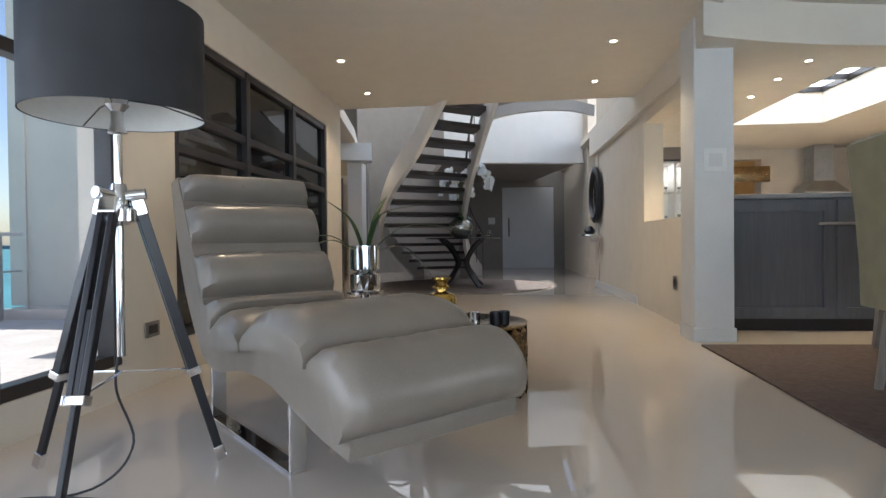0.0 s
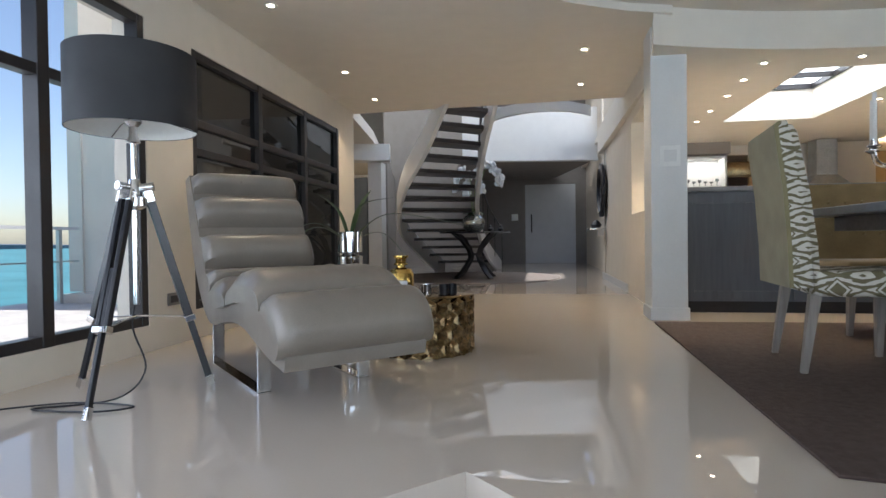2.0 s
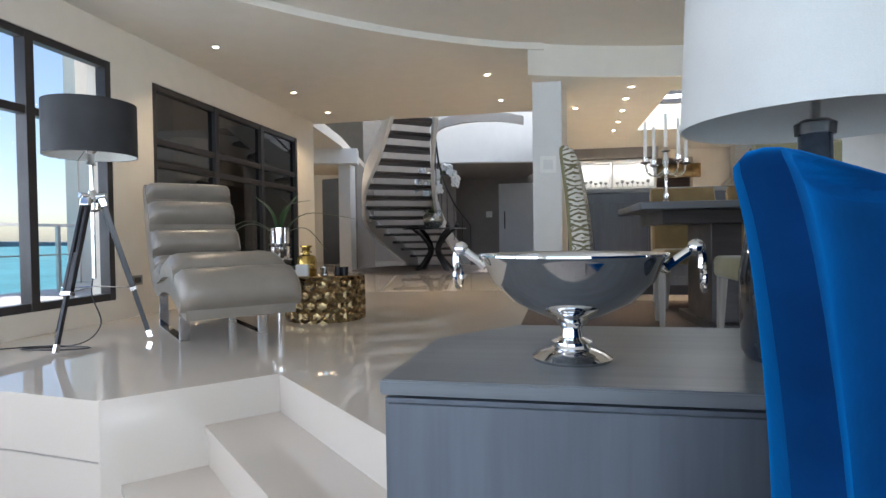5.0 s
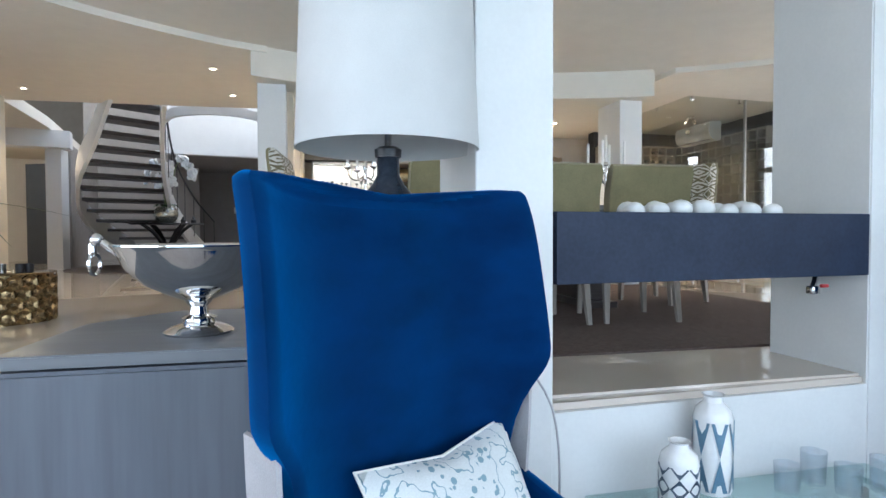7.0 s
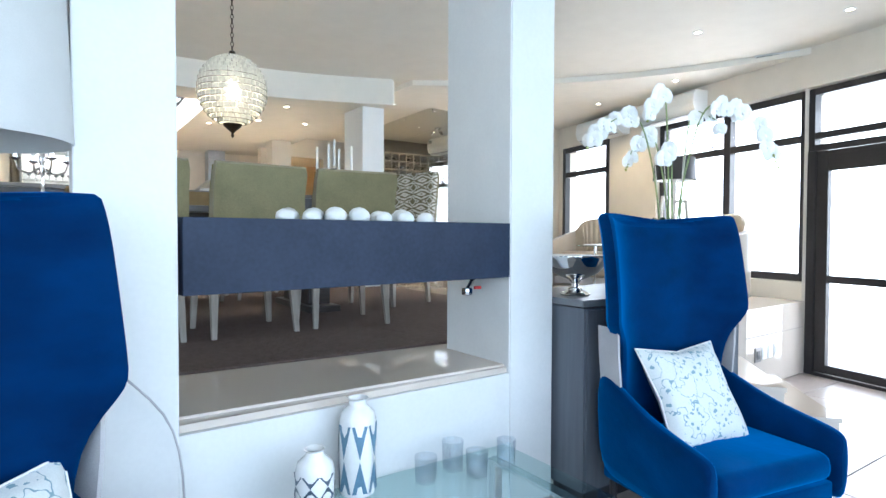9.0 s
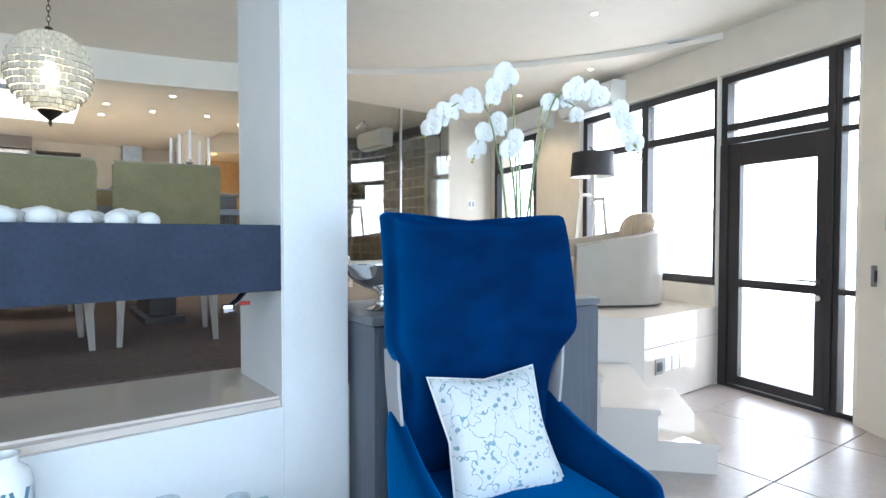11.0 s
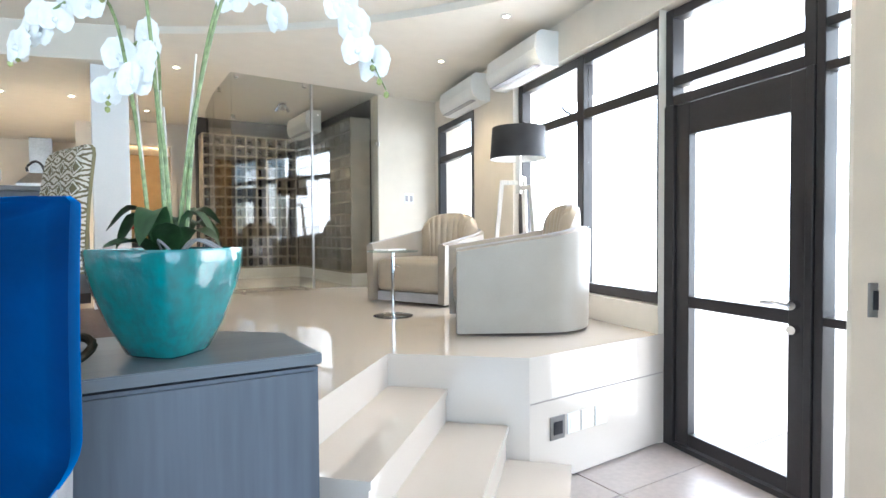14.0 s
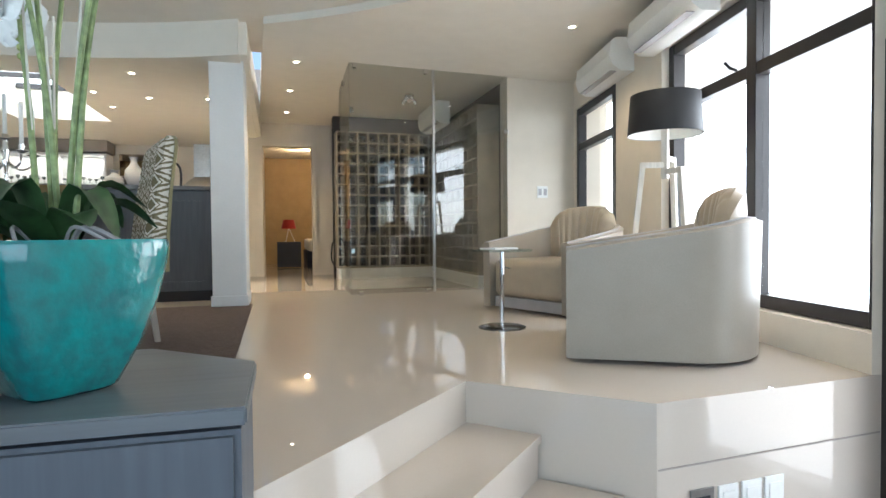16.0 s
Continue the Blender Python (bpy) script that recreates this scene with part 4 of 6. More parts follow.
def chaise():
    """Local: x across, y from the foot end to the head, z up."""
    e = thing("chaise_longue", pose(-0.39, 1.55, 0, 0, 0, 45), "taupe leather chaise longue with channelled cushions on a chrome sled base", "chaise")
    hw = 0.305
    fine = curve([(0, -0.06, 0.23), (0, -0.01, 0.34), (0, 0.10, 0.41), (0, 0.28, 0.435), (0, 0.50, 0.425), (0, 0.72, 0.385), (0, 0.92, 0.365), (0, 1.04, 0.40), (0, 1.14, 0.52), (0, 1.28, 0.74), (0, 1.40, 0.93), (0, 1.48, 1.05)], 160)
    top = fine[::4]
    low = curve([(0, -0.05, 0.184), (0, 0.0, 0.19), (0, 0.11, 0.205), (0, 0.28, 0.245), (0, 0.48, 0.29), (0, 0.72, 0.285), (0, 0.94, 0.245), (0, 1.10, 0.26), (0, 1.24, 0.36), (0, 1.40, 0.56), (0, 1.52, 0.82), (0, 1.59, 1.03)], 40)
    rings = [[Vector((sx * hw, p.y, p.z)) for sx, p in ((-1, b), (1, b), (1, t), (-1, t))] for t, b in zip(top, low)]
    bm = loft(bmesh.new(), rings)
    bmesh.ops.bevel(bm, geom=[x for x in bm.edges if abs(x.verts[0].co.x - x.verts[1].co.x) < 0.01 and abs(x.verts[0].co.x) > 0.28 and len(x.link_faces) == 2 and x.calc_face_angle(0) > 0.8], offset=0.02, segments=3, affect="EDGES")
    part("shell", bm, M["leather"], e)

    def roll(y0, y1, thick, name, w, puff):
        i0, i1 = int(y0 * 160) + 1, min(160, int(y1 * 160) - 1)
        seg = fine[i0:i1 + 1:2]
        n = len(seg) - 1
        rg = []
        m = 22
        for k in range(m + 1):
            u = -1 + 2 * k / m
            end = (1 - abs(u) ** 9)
            x = u * w
            up, dn = [], []
            for j, p in enumerate(seg):
                a = fine[min(i0 + 2 * j + 2, 160)] - fine[max(i0 + 2 * j - 2, 0)]
                nrm = Vector((0, -a.z, a.y)).normalized()
                v = j / n
                bulge = thick * (-0.10 + 1.10 * (max(0.0, 1 - (2 * v - 1) ** 2)) ** 0.46) * (0.42 + 0.58 * max(0, end) ** 0.5)
                wr = 0.004 * noise.noise((x * 9, p.y * 14, p.z * 9)) + puff * 0.004 * noise.noise((x * 25, p.y * 8, 3))
                up.append(p + nrm * (bulge + wr) + Vector((x, 0, 0)))
                dn.append(p - nrm * 0.03 + Vector((x, 0, 0)))
            rg.append(up + dn[::-1])
        ob = part(name, loft(bmesh.new(), rg), M["leather"], e)
        return ob

    roll(0.0, 0.20, 0.105, "foot_cushion", 0.335, 1.5)
    roll(0.20, 0.43, 0.115, "knee_cushion", 0.335, 1.5)
    roll(0.43, 0.62, 0.125, "seat_cushion", 0.33, 1.5)
    roll(0.62, 0.72, 0.12, "lumbar_cushion", 0.31, 1)
    roll(0.72, 0.815, 0.105, "back_cushion", 0.305, 0.5)
    roll(0.815, 0.91, 0.105, "back_cushion", 0.302, 0.5)
    roll(0.91, 1.0, 0.105, "headrest", 0.30, 0.3)
    for s in (-1, 1):
        bm = bmesh.new()
        x = s * 0.238
        for y0, y1, z0, z1 in ((0.385, 1.16, 0.0, 0.012), (0.385, 0.397, 0.012, 0.275), (1.148, 1.16, 0.012, 0.30)):
            box(bm, x - 0.03, x + 0.03, y0, y1, z0, z1, bevel=0.002)
        part("sled_leg", bm, M["steel"], e, "flat chrome sled leg", soft=False)
    part("crossbar", B(-0.238, 0.238, 0.60, 0.66, 0.262, 0.295), M["steel"], e, soft=False)


chaise()


def drum_table():
    e = thing("drum_table", pose(-0.35, 2.72, 0), "round antique brass drum table with hammered hexagon sides", "table")
    R, H = 0.30, 0.345
    part("drum", lathe(bmesh.new(), [(R - 0.012, 0), (R - 0.012, H - 0.012)], 64), M["gold"], e)
    part("tabletop", lathe(bmesh.new(), [(R + 0.004, H - 0.012), (R + 0.006, H - 0.004), (R, H)], 64), M["gold"], e, "plain brass top")
    # hexagon facets: each a shallow dish with a raised rim
    rows, cnt = 4, 21
    size = 2 * math.pi * R / cnt / math.sqrt(3)
    me = None
    for row in range(rows):
        for k in range(cnt):
            a = 2 * math.pi * (k + 0.5 * (row % 2)) / cnt
            z = size * 0.95 + row * size * 1.5
            if me is None:
                bm = bmesh.new()
                cen = bm.verts.new((0, -0.006, 0))
                rim, mid = [], []
                for q in range(6):
                    b = math.pi / 6 + q * math.pi / 3
                    rim.append(bm.verts.new((size * math.cos(b), 0.004, size * math.sin(b))))
                    mid.append(bm.verts.new((size * 0.55 * math.cos(b), -0.008, size * 0.55 * math.sin(b))))
                for q in range(6):
                    bm.faces.new((rim[q], rim[(q + 1) % 6], mid[(q + 1) % 6], mid[q]))
                    bm.faces.new((mid[q], mid[(q + 1) % 6], cen))
                me = mesh_from("facet", bm, M["gold"])
            ob = new("facet", me)
            ob.parent = e
            ob.matrix_local = Matrix.Rotation(a, 4, "Z") @ Matrix.Translation((0, R, z))


def table_things():
    z = 0.346
    e = thing("bottle", pose(-0.46, 2.62, z), "squat gold glass bottle with a brass cap on the drum table", "bottle")
    part("body", lathe(bmesh.new(), [(0.001, 0), (0.07, 0), (0.075, 0.01), (0.075, 0.12), (0.06, 0.145), (0.028, 0.155), (0.026, 0.17)], 32), M["brass"], e)
    part("cap", lathe(bmesh.new(), [(0.042, 0.17), (0.042, 0.178), (0.03, 0.185), (0.032, 0.205), (0.045, 0.215), (0.045, 0.225)], 24), M["brass"], e, "flanged brass cap")
    lone("candle_box", B(-0.045, 0.045, -0.035, 0.035, 0, 0.085, bevel=0.004), M["ceramic"], pose(-0.44, 2.50, z, 0, 0, 15), "small white candle box with a printed label on the drum table", "box")
    for i, (x, y, mt) in enumerate(((-0.30, 2.58, "steel"), (-0.20, 2.60, "black"), (-0.16, 2.63, "black"))):
        lone("votive", lathe(bmesh.new(), [(0.001, 0.01), (0.022, 0.01), (0.026, 0.06), (0.03, 0.06), (0.028, 0.0), (0.001, 0.0)], 20, close=False), M[mt], pose(x, y, z), ("small chrome" if mt == "steel" else "small black") + " votive cup on the drum table", "votive", "votives on the drum table")


drum_table()
table_things()


def blade(bm, keys, w, n=14, fold=0.25):
    """A strap leaf along the keys, folded along its midrib."""
    pts = curve(keys, n)
    rows = []
    for i, p in enumerate(pts):
        u = i / n
        d = (pts[min(i + 1, n)] - pts[max(i - 1, 0)]).normalized()
        side = d.cross(Vector((0, 0, 1)))
        side = side.normalized() if side.length > 1e-4 else Vector((1, 0, 0))
        up = side.cross(d)
        ww = w * (0.55 + 0.9 * u) * (1 - u ** 3) + 0.001
        rows.append([bm.verts.new(p - side * ww + up * ww * fold), bm.verts.new(p), bm.verts.new(p + side * ww + up * ww * fold)])
    for a, b in zip(rows, rows[1:]):
        for k in range(2):
            bm.faces.new((a[k], a[k + 1], b[k + 1], b[k]))
    return bm


def vase_plant():
    e = thing("vase_stand", pose(-0.97, 3.2, 0), "slim chrome pedestal behind the chaise", "stand")
    part("foot", lathe(bmesh.new(), [(0.14, 0), (0.14, 0.012), (0.03, 0.03)], 32), M["steel"], e)
    part("post", tube(bmesh.new(), [(0, 0, 0.03), (0, 0, 0.44)], 0.03, 16), M["steel"], e)
    part("plate", lathe(bmesh.new(), [(0.11, 0.44), (0.11, 0.452)], 32), M["steel"], e)
    v = thing("plant_vase", pose(-0.97, 3.2, 0.453), "chrome and glass cylinder vase with a strap-leaved plant", "plant")
    part("lower_glass", lathe(bmesh.new(), [(0.085, 0.0), (0.09, 0.02), (0.09, 0.10), (0.05, 0.115), (0.09, 0.13)], 32), M["steel"], v, "mirrored lower drum")
    part("vase", lathe(bmesh.new(), [(0.088, 0.132), (0.088, 0.27), (0.084, 0.27), (0.084, 0.135)], 32, close=False), M["steel"], v)
    bm = bmesh.new()
    for keys in ([(0, 0, 0.2), (0.25, -0.02, 0.38), (0.55, 0.05, 0.36), (0.85, 0.12, 0.29)], [(0, 0, 0.2), (-0.2, -0.12, 0.33), (-0.42, -0.2, 0.24)], [(0, 0, 0.2), (-0.1, 0.05, 0.42), (-0.28, 0.1, 0.56)],
                 [(0, 0, 0.2), (0.12, -0.1, 0.44), (0.36, -0.1, 0.50)], [(0, 0, 0.2), (0.22, 0.05, 0.26), (0.42, 0.08, 0.05)], [(0, 0, 0.2), (0.05, 0.1, 0.45), (0.1, 0.2, 0.58)], [(0, 0, 0.2), (-0.15, -0.2, 0.3), (-0.3, -0.35, 0.2)]):
        blade(bm, keys, 0.022)
    part("foliage", bm, M["leaf"], v, "long dark green strap leaves")


vase_plant()


# ---- hall with the curved stair ----
def hall_pt(right, ahead):
    """Plan point from the stair's own axes: along the hall and across it."""
    a, c = math.radians(11.7), (0.644, -0.842)
    return Vector((c[0] - math.sin(a) * ahead + math.cos(a) * right, c[1] + math.cos(a) * ahead + math.sin(a) * right))


def staircase():
    e = thing("staircase", Matrix(), "curved open stair with dark timber treads and white stringers", "staircase")
    N = 15
    left = curve([(0.26, 13.1, 0), (-0.28, 11.9, 0), (-0.62, 10.3, 0), (-0.50, 8.9, 0), (-0.16, 7.9, 0), (0.10, 7.25, 0)], 60)
    right = curve([(1.50, 13.2, 0), (1.05, 12.1, 0), (0.74, 10.6, 0), (0.62, 9.4, 0), (0.60, 8.3, 0), (0.66, 7.4, 0)], 60)
    zt = lambda i: 0.05 + i / 60 * 2.5
    for side, line in ((-1, left), (1, right)):
        rg = []
        for i, p in enumerate(line):
            q = hall_pt(p.x, p.y)
            nx = hall_pt(p.x + 0.055 * side, p.y)
            z = zt(i)
            rg.append([Vector((q.x, q.y, max(z - 0.22, 0.001))), Vector((nx.x, nx.y, max(z - 0.22, 0.001))), Vector((nx.x, nx.y, z + 0.13)), Vector((q.x, q.y, z + 0.13))])
        part("stringer", loft(bmesh.new(), rg), M["white"], e, "smooth white curved stringer")
    for k in range(N - 1):
        i = (k + 1) * 60 / N
        j = int(i)
        z = 0.05 + (k + 1) / N * 2.5
        a, b = left[j], right[j]
        jj = max(0, j - 5)
        a2, b2 = left[jj], right[jj]
        pts = [hall_pt(*q) for q in ((a.x + 0.01, a.y), (b.x - 0.01, b.y), (b2.x - 0.01, b2.y), (a2.x + 0.01, a2.y))]
        part("tread", prism(bmesh.new(), [(q.x, q.y) for q in pts], z - 0.055, z), M["tread"], e, soft=False)
    rail = [hall_pt(p.x + 0.07, p.y) for p in right]
    pts = [Vector((q.x, q.y, zt(i) + 0.85)) for i, q in enumerate(rail)]
    part("handrail", tube(bmesh.new(), pts[::3], 0.018, 8), M["black"], e, "slim black handrail")
    for i in range(0, 60, 6):
        q = rail[i]
        part("baluster", tube(bmesh.new(), [(q.x, q.y, zt(i)), (q.x, q.y, zt(i) + 0.85)], 0.007, 6), M["black"], e)


staircase()


def hall_shell():
    # curved fascia round the stair void
    p = [hall_pt(r, a) for r, a in ((0.66, 8.25), (0.80, 7.75), (1.15, 7.42), (1.55, 7.38), (1.95, 7.62))]
    rg = []
    for q in curve([(v.x, v.y, 0) for v in p], 24):
        rg.append([Vector((q.x, q.y, 2.27)), Vector((q.x + 0.02, q.y + 0.06, 2.27)), Vector((q.x + 0.02, q.y + 0.06, 2.40)), Vector((q.x, q.y, 2.40))])
    struct("trim_void", loft(bmesh.new(), rg), M["white"], "curved white fascia round the stair void", "trim", soft=True)
    a, b = hall_pt(0.6, 12.0), hall_pt(3.4, 12.0)
    struct("wall_gallery", bar(bmesh.new(), a, b, 0.12, 2.33, 3.4), M["white"], "white gallery parapet over the entrance", "wall")
    struct("trim_gallery", bar(bmesh.new(), a - Vector((0.2, 0)), b, 0.2, 2.28, 2.33, side=-0.03), M["white"], "white ledge under the gallery", "trim")
    c, d = hall_pt(0.6, 16.6), hall_pt(3.4, 16.6)
    struct("ceiling_entrance", prism(bmesh.new(), [(a.x, a.y + 0.12), (b.x, b.y + 0.12), (d.x, d.y), (c.x, c.y)], 2.34, 2.45), M["taupe"], "taupe soffit over the entrance", "ceiling")
    # gallery back wall with high windows is plain
    a, b = hall_pt(-1.2, 14.6), hall_pt(1.3, 15.2)
    struct("wall_stair_back", bar(bmesh.new(), a, b, 0.15, 0, 5.2), M["taupe"], "taupe wall behind the stair", "wall")
    # taupe wall west of the stair, with a white soffit above it
    a, b = hall_pt(-0.95, 10.6), hall_pt(-1.0, 14.6)
    struct("wall_stair_west", bar(bmesh.new(), a, b, 0.15, 0, 2.2), M["taupe"], "taupe wall beside the stair", "wall")
    # pier at the end of the west window wall and the doorway behind it
    q = hall_pt(-1.08, 10.3)
    struct("pier_hall_2", B(q.x - 0.12, q.x + 0.12, q.y, q.y + 0.3, 0, 2.05, bevel=0.004), M["white"], "white pier beside the doorway", "pier")
    a, b = hall_pt(-1.9, 10.2), hall_pt(-0.8, 10.2)
    struct("lintel_hall", bar(bmesh.new(), a, b, 0.3, 2.05, 2.33), M["white"], "white lintel over the doorway", "wall")
    struct("wall_doorway_back", bar(bmesh.new(), hall_pt(-4.2, 14.6), hall_pt(-1.0, 14.6), 0.1, 0, 2.4), M["white"], "white wall in the room beyond the doorway", "wall")
    e = thing("door_3", Matrix(), "dark slate blue door leaf standing open in the doorway", "door")
    e["kind"] = "structure"
    a, b = hall_pt(-2.0, 13.0), hall_pt(-1.43, 12.6)
    part("leaf", bar(bmesh.new(), a, b, 0.045, 0.005, 2.05), M["slate"], e, soft=False)
    # south-west ceiling of the side room
    struct("ceiling_side", prism(bmesh.new(), [(-6, 6.6), (-2.1, 6.6), tuple(hall_pt(-1.05, 9.8)), tuple(hall_pt(-1.05, 14.7)), (-6, 15.2)], 2.33, 2.5), M["ceil"], "white ceiling of the side room", "ceiling")
    # entrance door
    e = thing("door_2", pose(0, 0, 0), "pale grey flush entrance door with a long dark bar handle", "door")
    e["kind"] = "structure"
    a, b = Vector((-0.03, FAR - 0.03)), Vector((1.33, FAR - 0.03))
    part("leaf", bar(bmesh.new(), a, b, 0.05, 0.005, 2.17, bevel=0.003), M["doorgrey"], e, soft=False)
    for p, q in ((a - Vector((0.09, 0)), a), (b, b + Vector((0.09, 0)))):
        part("door_frame", bar(bmesh.new(), p, q, 0.08, 0.0, 2.26), M["taupe"], e, soft=False)
    part("door_frame", bar(bmesh.new(), a, b, 0.08, 2.18, 2.26), M["taupe"], e, soft=False)
    part("door_handle", tube(bmesh.new(), [(a.x + 0.17, a.y - 0.07, 0.85), (a.x + 0.17, a.y - 0.07, 1.35)], 0.018, 10), M["black"], e, "long dark bar handle")
    lone("keypad", B(-0.09, 0.09, -0.015, 0, -0.09, 0.09, bevel=0.006), M["plastic"], pose(-0.32, FAR - 0.002, 1.28), "white square intercom panel beside the entrance door", "intercom")
    # east wall of the hall: low part with a pass-through niche, then the wall with the mirror
    wall("wall_hall_east", (1.36, 4.42), (1.40, 6.5), 0, 2.33, thick=0.2, side=-0.1, holes=[(0.35, 1.75, 0.93, 1.98)])
    wall("wall_hall_mirror", (1.40, 6.5), (1.42, 9.2), 0, 5.2, thick=0.2, side=-0.1)
    wall("wall_hall_far", (1.62, 11.3), (1.62, FAR), 0, 5.2, thick=0.2, side=-0.1)
    struct("baseboard", B(1.385, 1.40, 6.5, 9.2, 0, 0.1), M["white"], "white skirting board", "skirting")


hall_shell()


def hall_table():
    c = hall_pt(0.65, 10.0)
    e = thing("hall_table", pose(c.x, c.y, 0.012), "round black table with curved X legs on the round rug", "table")
    part("tabletop", lathe(bmesh.new(), [(0.60, 0.765), (0.61, 0.775), (0.60, 0.785)], 56), M["black"], e)
    for k in range(4):
        a = math.pi / 4 + k * math.pi / 2
        u = Vector((math.cos(a), math.sin(a), 0))
        w = Vector((-u.y, u.x, 0))
        pts = curve([u * 0.42 + Vector((0, 0, 0.0)), u * 0.26 + Vector((0, 0, 0.14)), u * 0.10 + Vector((0, 0, 0.38)), u * 0.26 + Vector((0, 0, 0.62)), u * 0.46 + Vector((0, 0, 0.765))], 20)
        rg = []
        for i, p in enumerate(pts):
            d = (pts[min(i + 1, 20)] - pts[max(i - 1, 0)]).normalized()
            nn = d.cross(w)
            rg.append([p + w * sx * 0.045 + nn * sy * 0.014 for sx, sy in ((-1, -1), (1, -1), (1, 1), (-1, 1))])
        part("leg", loft(bmesh.new(), rg), M["black"], e)
    struct_rug = lone("round_rug", lathe(bmesh.new(), [(0.001, 0), (1.55, 0), (1.55, 0.008), (1.53, 0.012), (0.001, 0.012)], 72, close=False), M["roundrug"], pose(c.x - 0.1, c.y + 0.25, 0.0005), "round taupe rug under the hall table", "rug")
    v = thing("orchid_bowl", pose(c.x - 0.02, c.y, 0.798), "white orchids in a mirrored glass bowl on the hall table", "plant")
    part("bowl", lathe(bmesh.new(), [(0.001, 0), (0.10, 0.0), (0.17, 0.06), (0.20, 0.15), (0.18, 0.24), (0.13, 0.29), (0.125, 0.28), (0.17, 0.22), (0.001, 0.20)], 32, close=False), M["mercury"], v)
    rnd = random.Random(8)
    bm, fl = bmesh.new(), bmesh.new()
    for k in range(5):
        a = rnd.uniform(0, 6.28)
        tip = Vector((rnd.uniform(-0.35, 0.4), rnd.uniform(-0.2, 0.2), rnd.uniform(0.95, 1.2)))
        pts = curve([(0, 0, 0.2), (tip.x * 0.3, tip.y * 0.3, 0.75), (tip.x * 0.7, tip.y * 0.7, tip.z), (tip.x * 1.15, tip.y, tip.z - 0.18), (tip.x * 1.25, tip.y, tip.z - 0.36)], 20)
        tube(bm, pts, 0.006, 5)
        for p in pts[10:]:
            for _ in range(2):
                flower(fl, p + Vector((rnd.uniform(-0.04, 0.04), rnd.uniform(-0.04, 0.04), rnd.uniform(-0.04, 0.04))), 0.062, rnd)
    part("stems", bm, M["stem"], v)
    part("blossoms", fl, M["petal"], v, "white orchid blossoms")
    lv = bmesh.new()
    for k in range(9):
        a = k * 0.7
        blade(lv, [(0, 0, 0.22), (0.12 * math.cos(a), 0.12 * math.sin(a), 0.33), (0.24 * math.cos(a), 0.24 * math.sin(a), 0.28)], 0.035, 8)
    part("foliage", lv, M["leaf"], v)
    for x in (0.28, 0.45):
        o = thing("figurine", pose(c.x + x, c.y - 0.1, 0.798), "small black bird figurine on the hall table", "figurine")
        part("body", lathe(bmesh.new(), [(0.001, 0), (0.04, 0.01), (0.045, 0.05), (0.02, 0.085), (0.025, 0.10), (0.001, 0.12)], 16, close=False), M["black"], o)


def flower(bm, c, r, rnd, face=None):
    """One orchid bloom: two broad petals, three narrower sepals and a lip."""
    f = face or Vector((rnd.uniform(-1, 1), rnd.uniform(-1, 0.2), rnd.uniform(-0.5, 0.4))).normalized()
    q = f.to_track_quat("Z", "Y").to_matrix()
    for ang, ln, w in ((90, 1.0, 0.5), (215, 0.95, 0.45), (325, 0.95, 0.45), (165, 1.05, 0.85), (15, 1.05, 0.85)):
        a = radians(ang + rnd.uniform(-8, 8))
        d, s = Vector((math.cos(a), math.sin(a), 0)), Vector((-math.sin(a), math.cos(a), 0))
        cols = []
        for u in (0.05, 0.35, 0.7, 0.98):
            ww = w * r * math.sin(math.pi * min(1, 0.12 + u * 0.86)) ** 0.8
            lift = 0.25 * r * math.sin(u * 2.6) - 0.12 * r * u
            cols.append([bm.verts.new(c + q @ (d * ln * r * u + s * ww * t + Vector((0, 0, lift + (0.1 * r if t == 0 else 0))))) for t in (-1, 0, 1)])
        for m, n in zip(cols, cols[1:]):
            for k in range(2):
                bm.faces.new((m[k], m[k + 1], n[k + 1], n[k]))
    bmesh.ops.create_icosphere(bm, subdivisions=1, radius=r * 0.2, matrix=Matrix.Translation(c + q @ Vector((0, -0.1 * r, 0.25 * r))))


M["mercury"] = material("mercury_glass", (0.62, 0.64, 0.60), 0.18, metal=0.8, vary=0.2, scale=14)
hall_table()


def wall_mirror():
    e = thing("wall_mirror", pose(1.385, 9.0, 1.45, 0, -90, 0), "round black framed convex mirror on the hall wall", "mirror")
    part("frame", lathe(bmesh.new(), [(0.36, 0), (0.44, 0.01), (0.44, 0.05), (0.36, 0.07), (0.34, 0.03)], 48, close=False), M["black"], e)
    part("glass", lathe(bmesh.new(), [(0.001, 0.05), (0.2, 0.04), (0.35, 0.02)][::-1], 48, close=False), M["steel"], e, "mirror glass")
    e = thing("wall_shelf", pose(1.39, 9.0, 0.80), "slim steel wall shelf below the mirror", "shelf")
    part("board", B(-0.25, 0, -0.35, 0.35, 0, 0.03, bevel=0.004), M["steel"], e)
    part("bracket", B(-0.10, 0, -0.03, 0.03, -0.09, -0.001), M["steel"], e)
    lone("ornament", lathe(bmesh.new(), [(0.001, 0), (0.06, 0), (0.09, 0.05), (0.05, 0.11), (0.02, 0.13)], 20, close=False), M["black"], pose(1.27, 9.0, 0.832), "dark ornament on the wall shelf", "ornament")
    lone("turquoise_bottle", lathe(bmesh.new(), [(0.001, 0), (0.065, 0), (0.07, 0.02), (0.07, 0.15), (0.05, 0.2), (0.024, 0.24), (0.024, 0.29), (0.03, 0.30)], 28, close=False), M["turq"], pose(1.47, 4.95, 0.931), "turquoise glass bottle in the pass-through niche", "bottle")


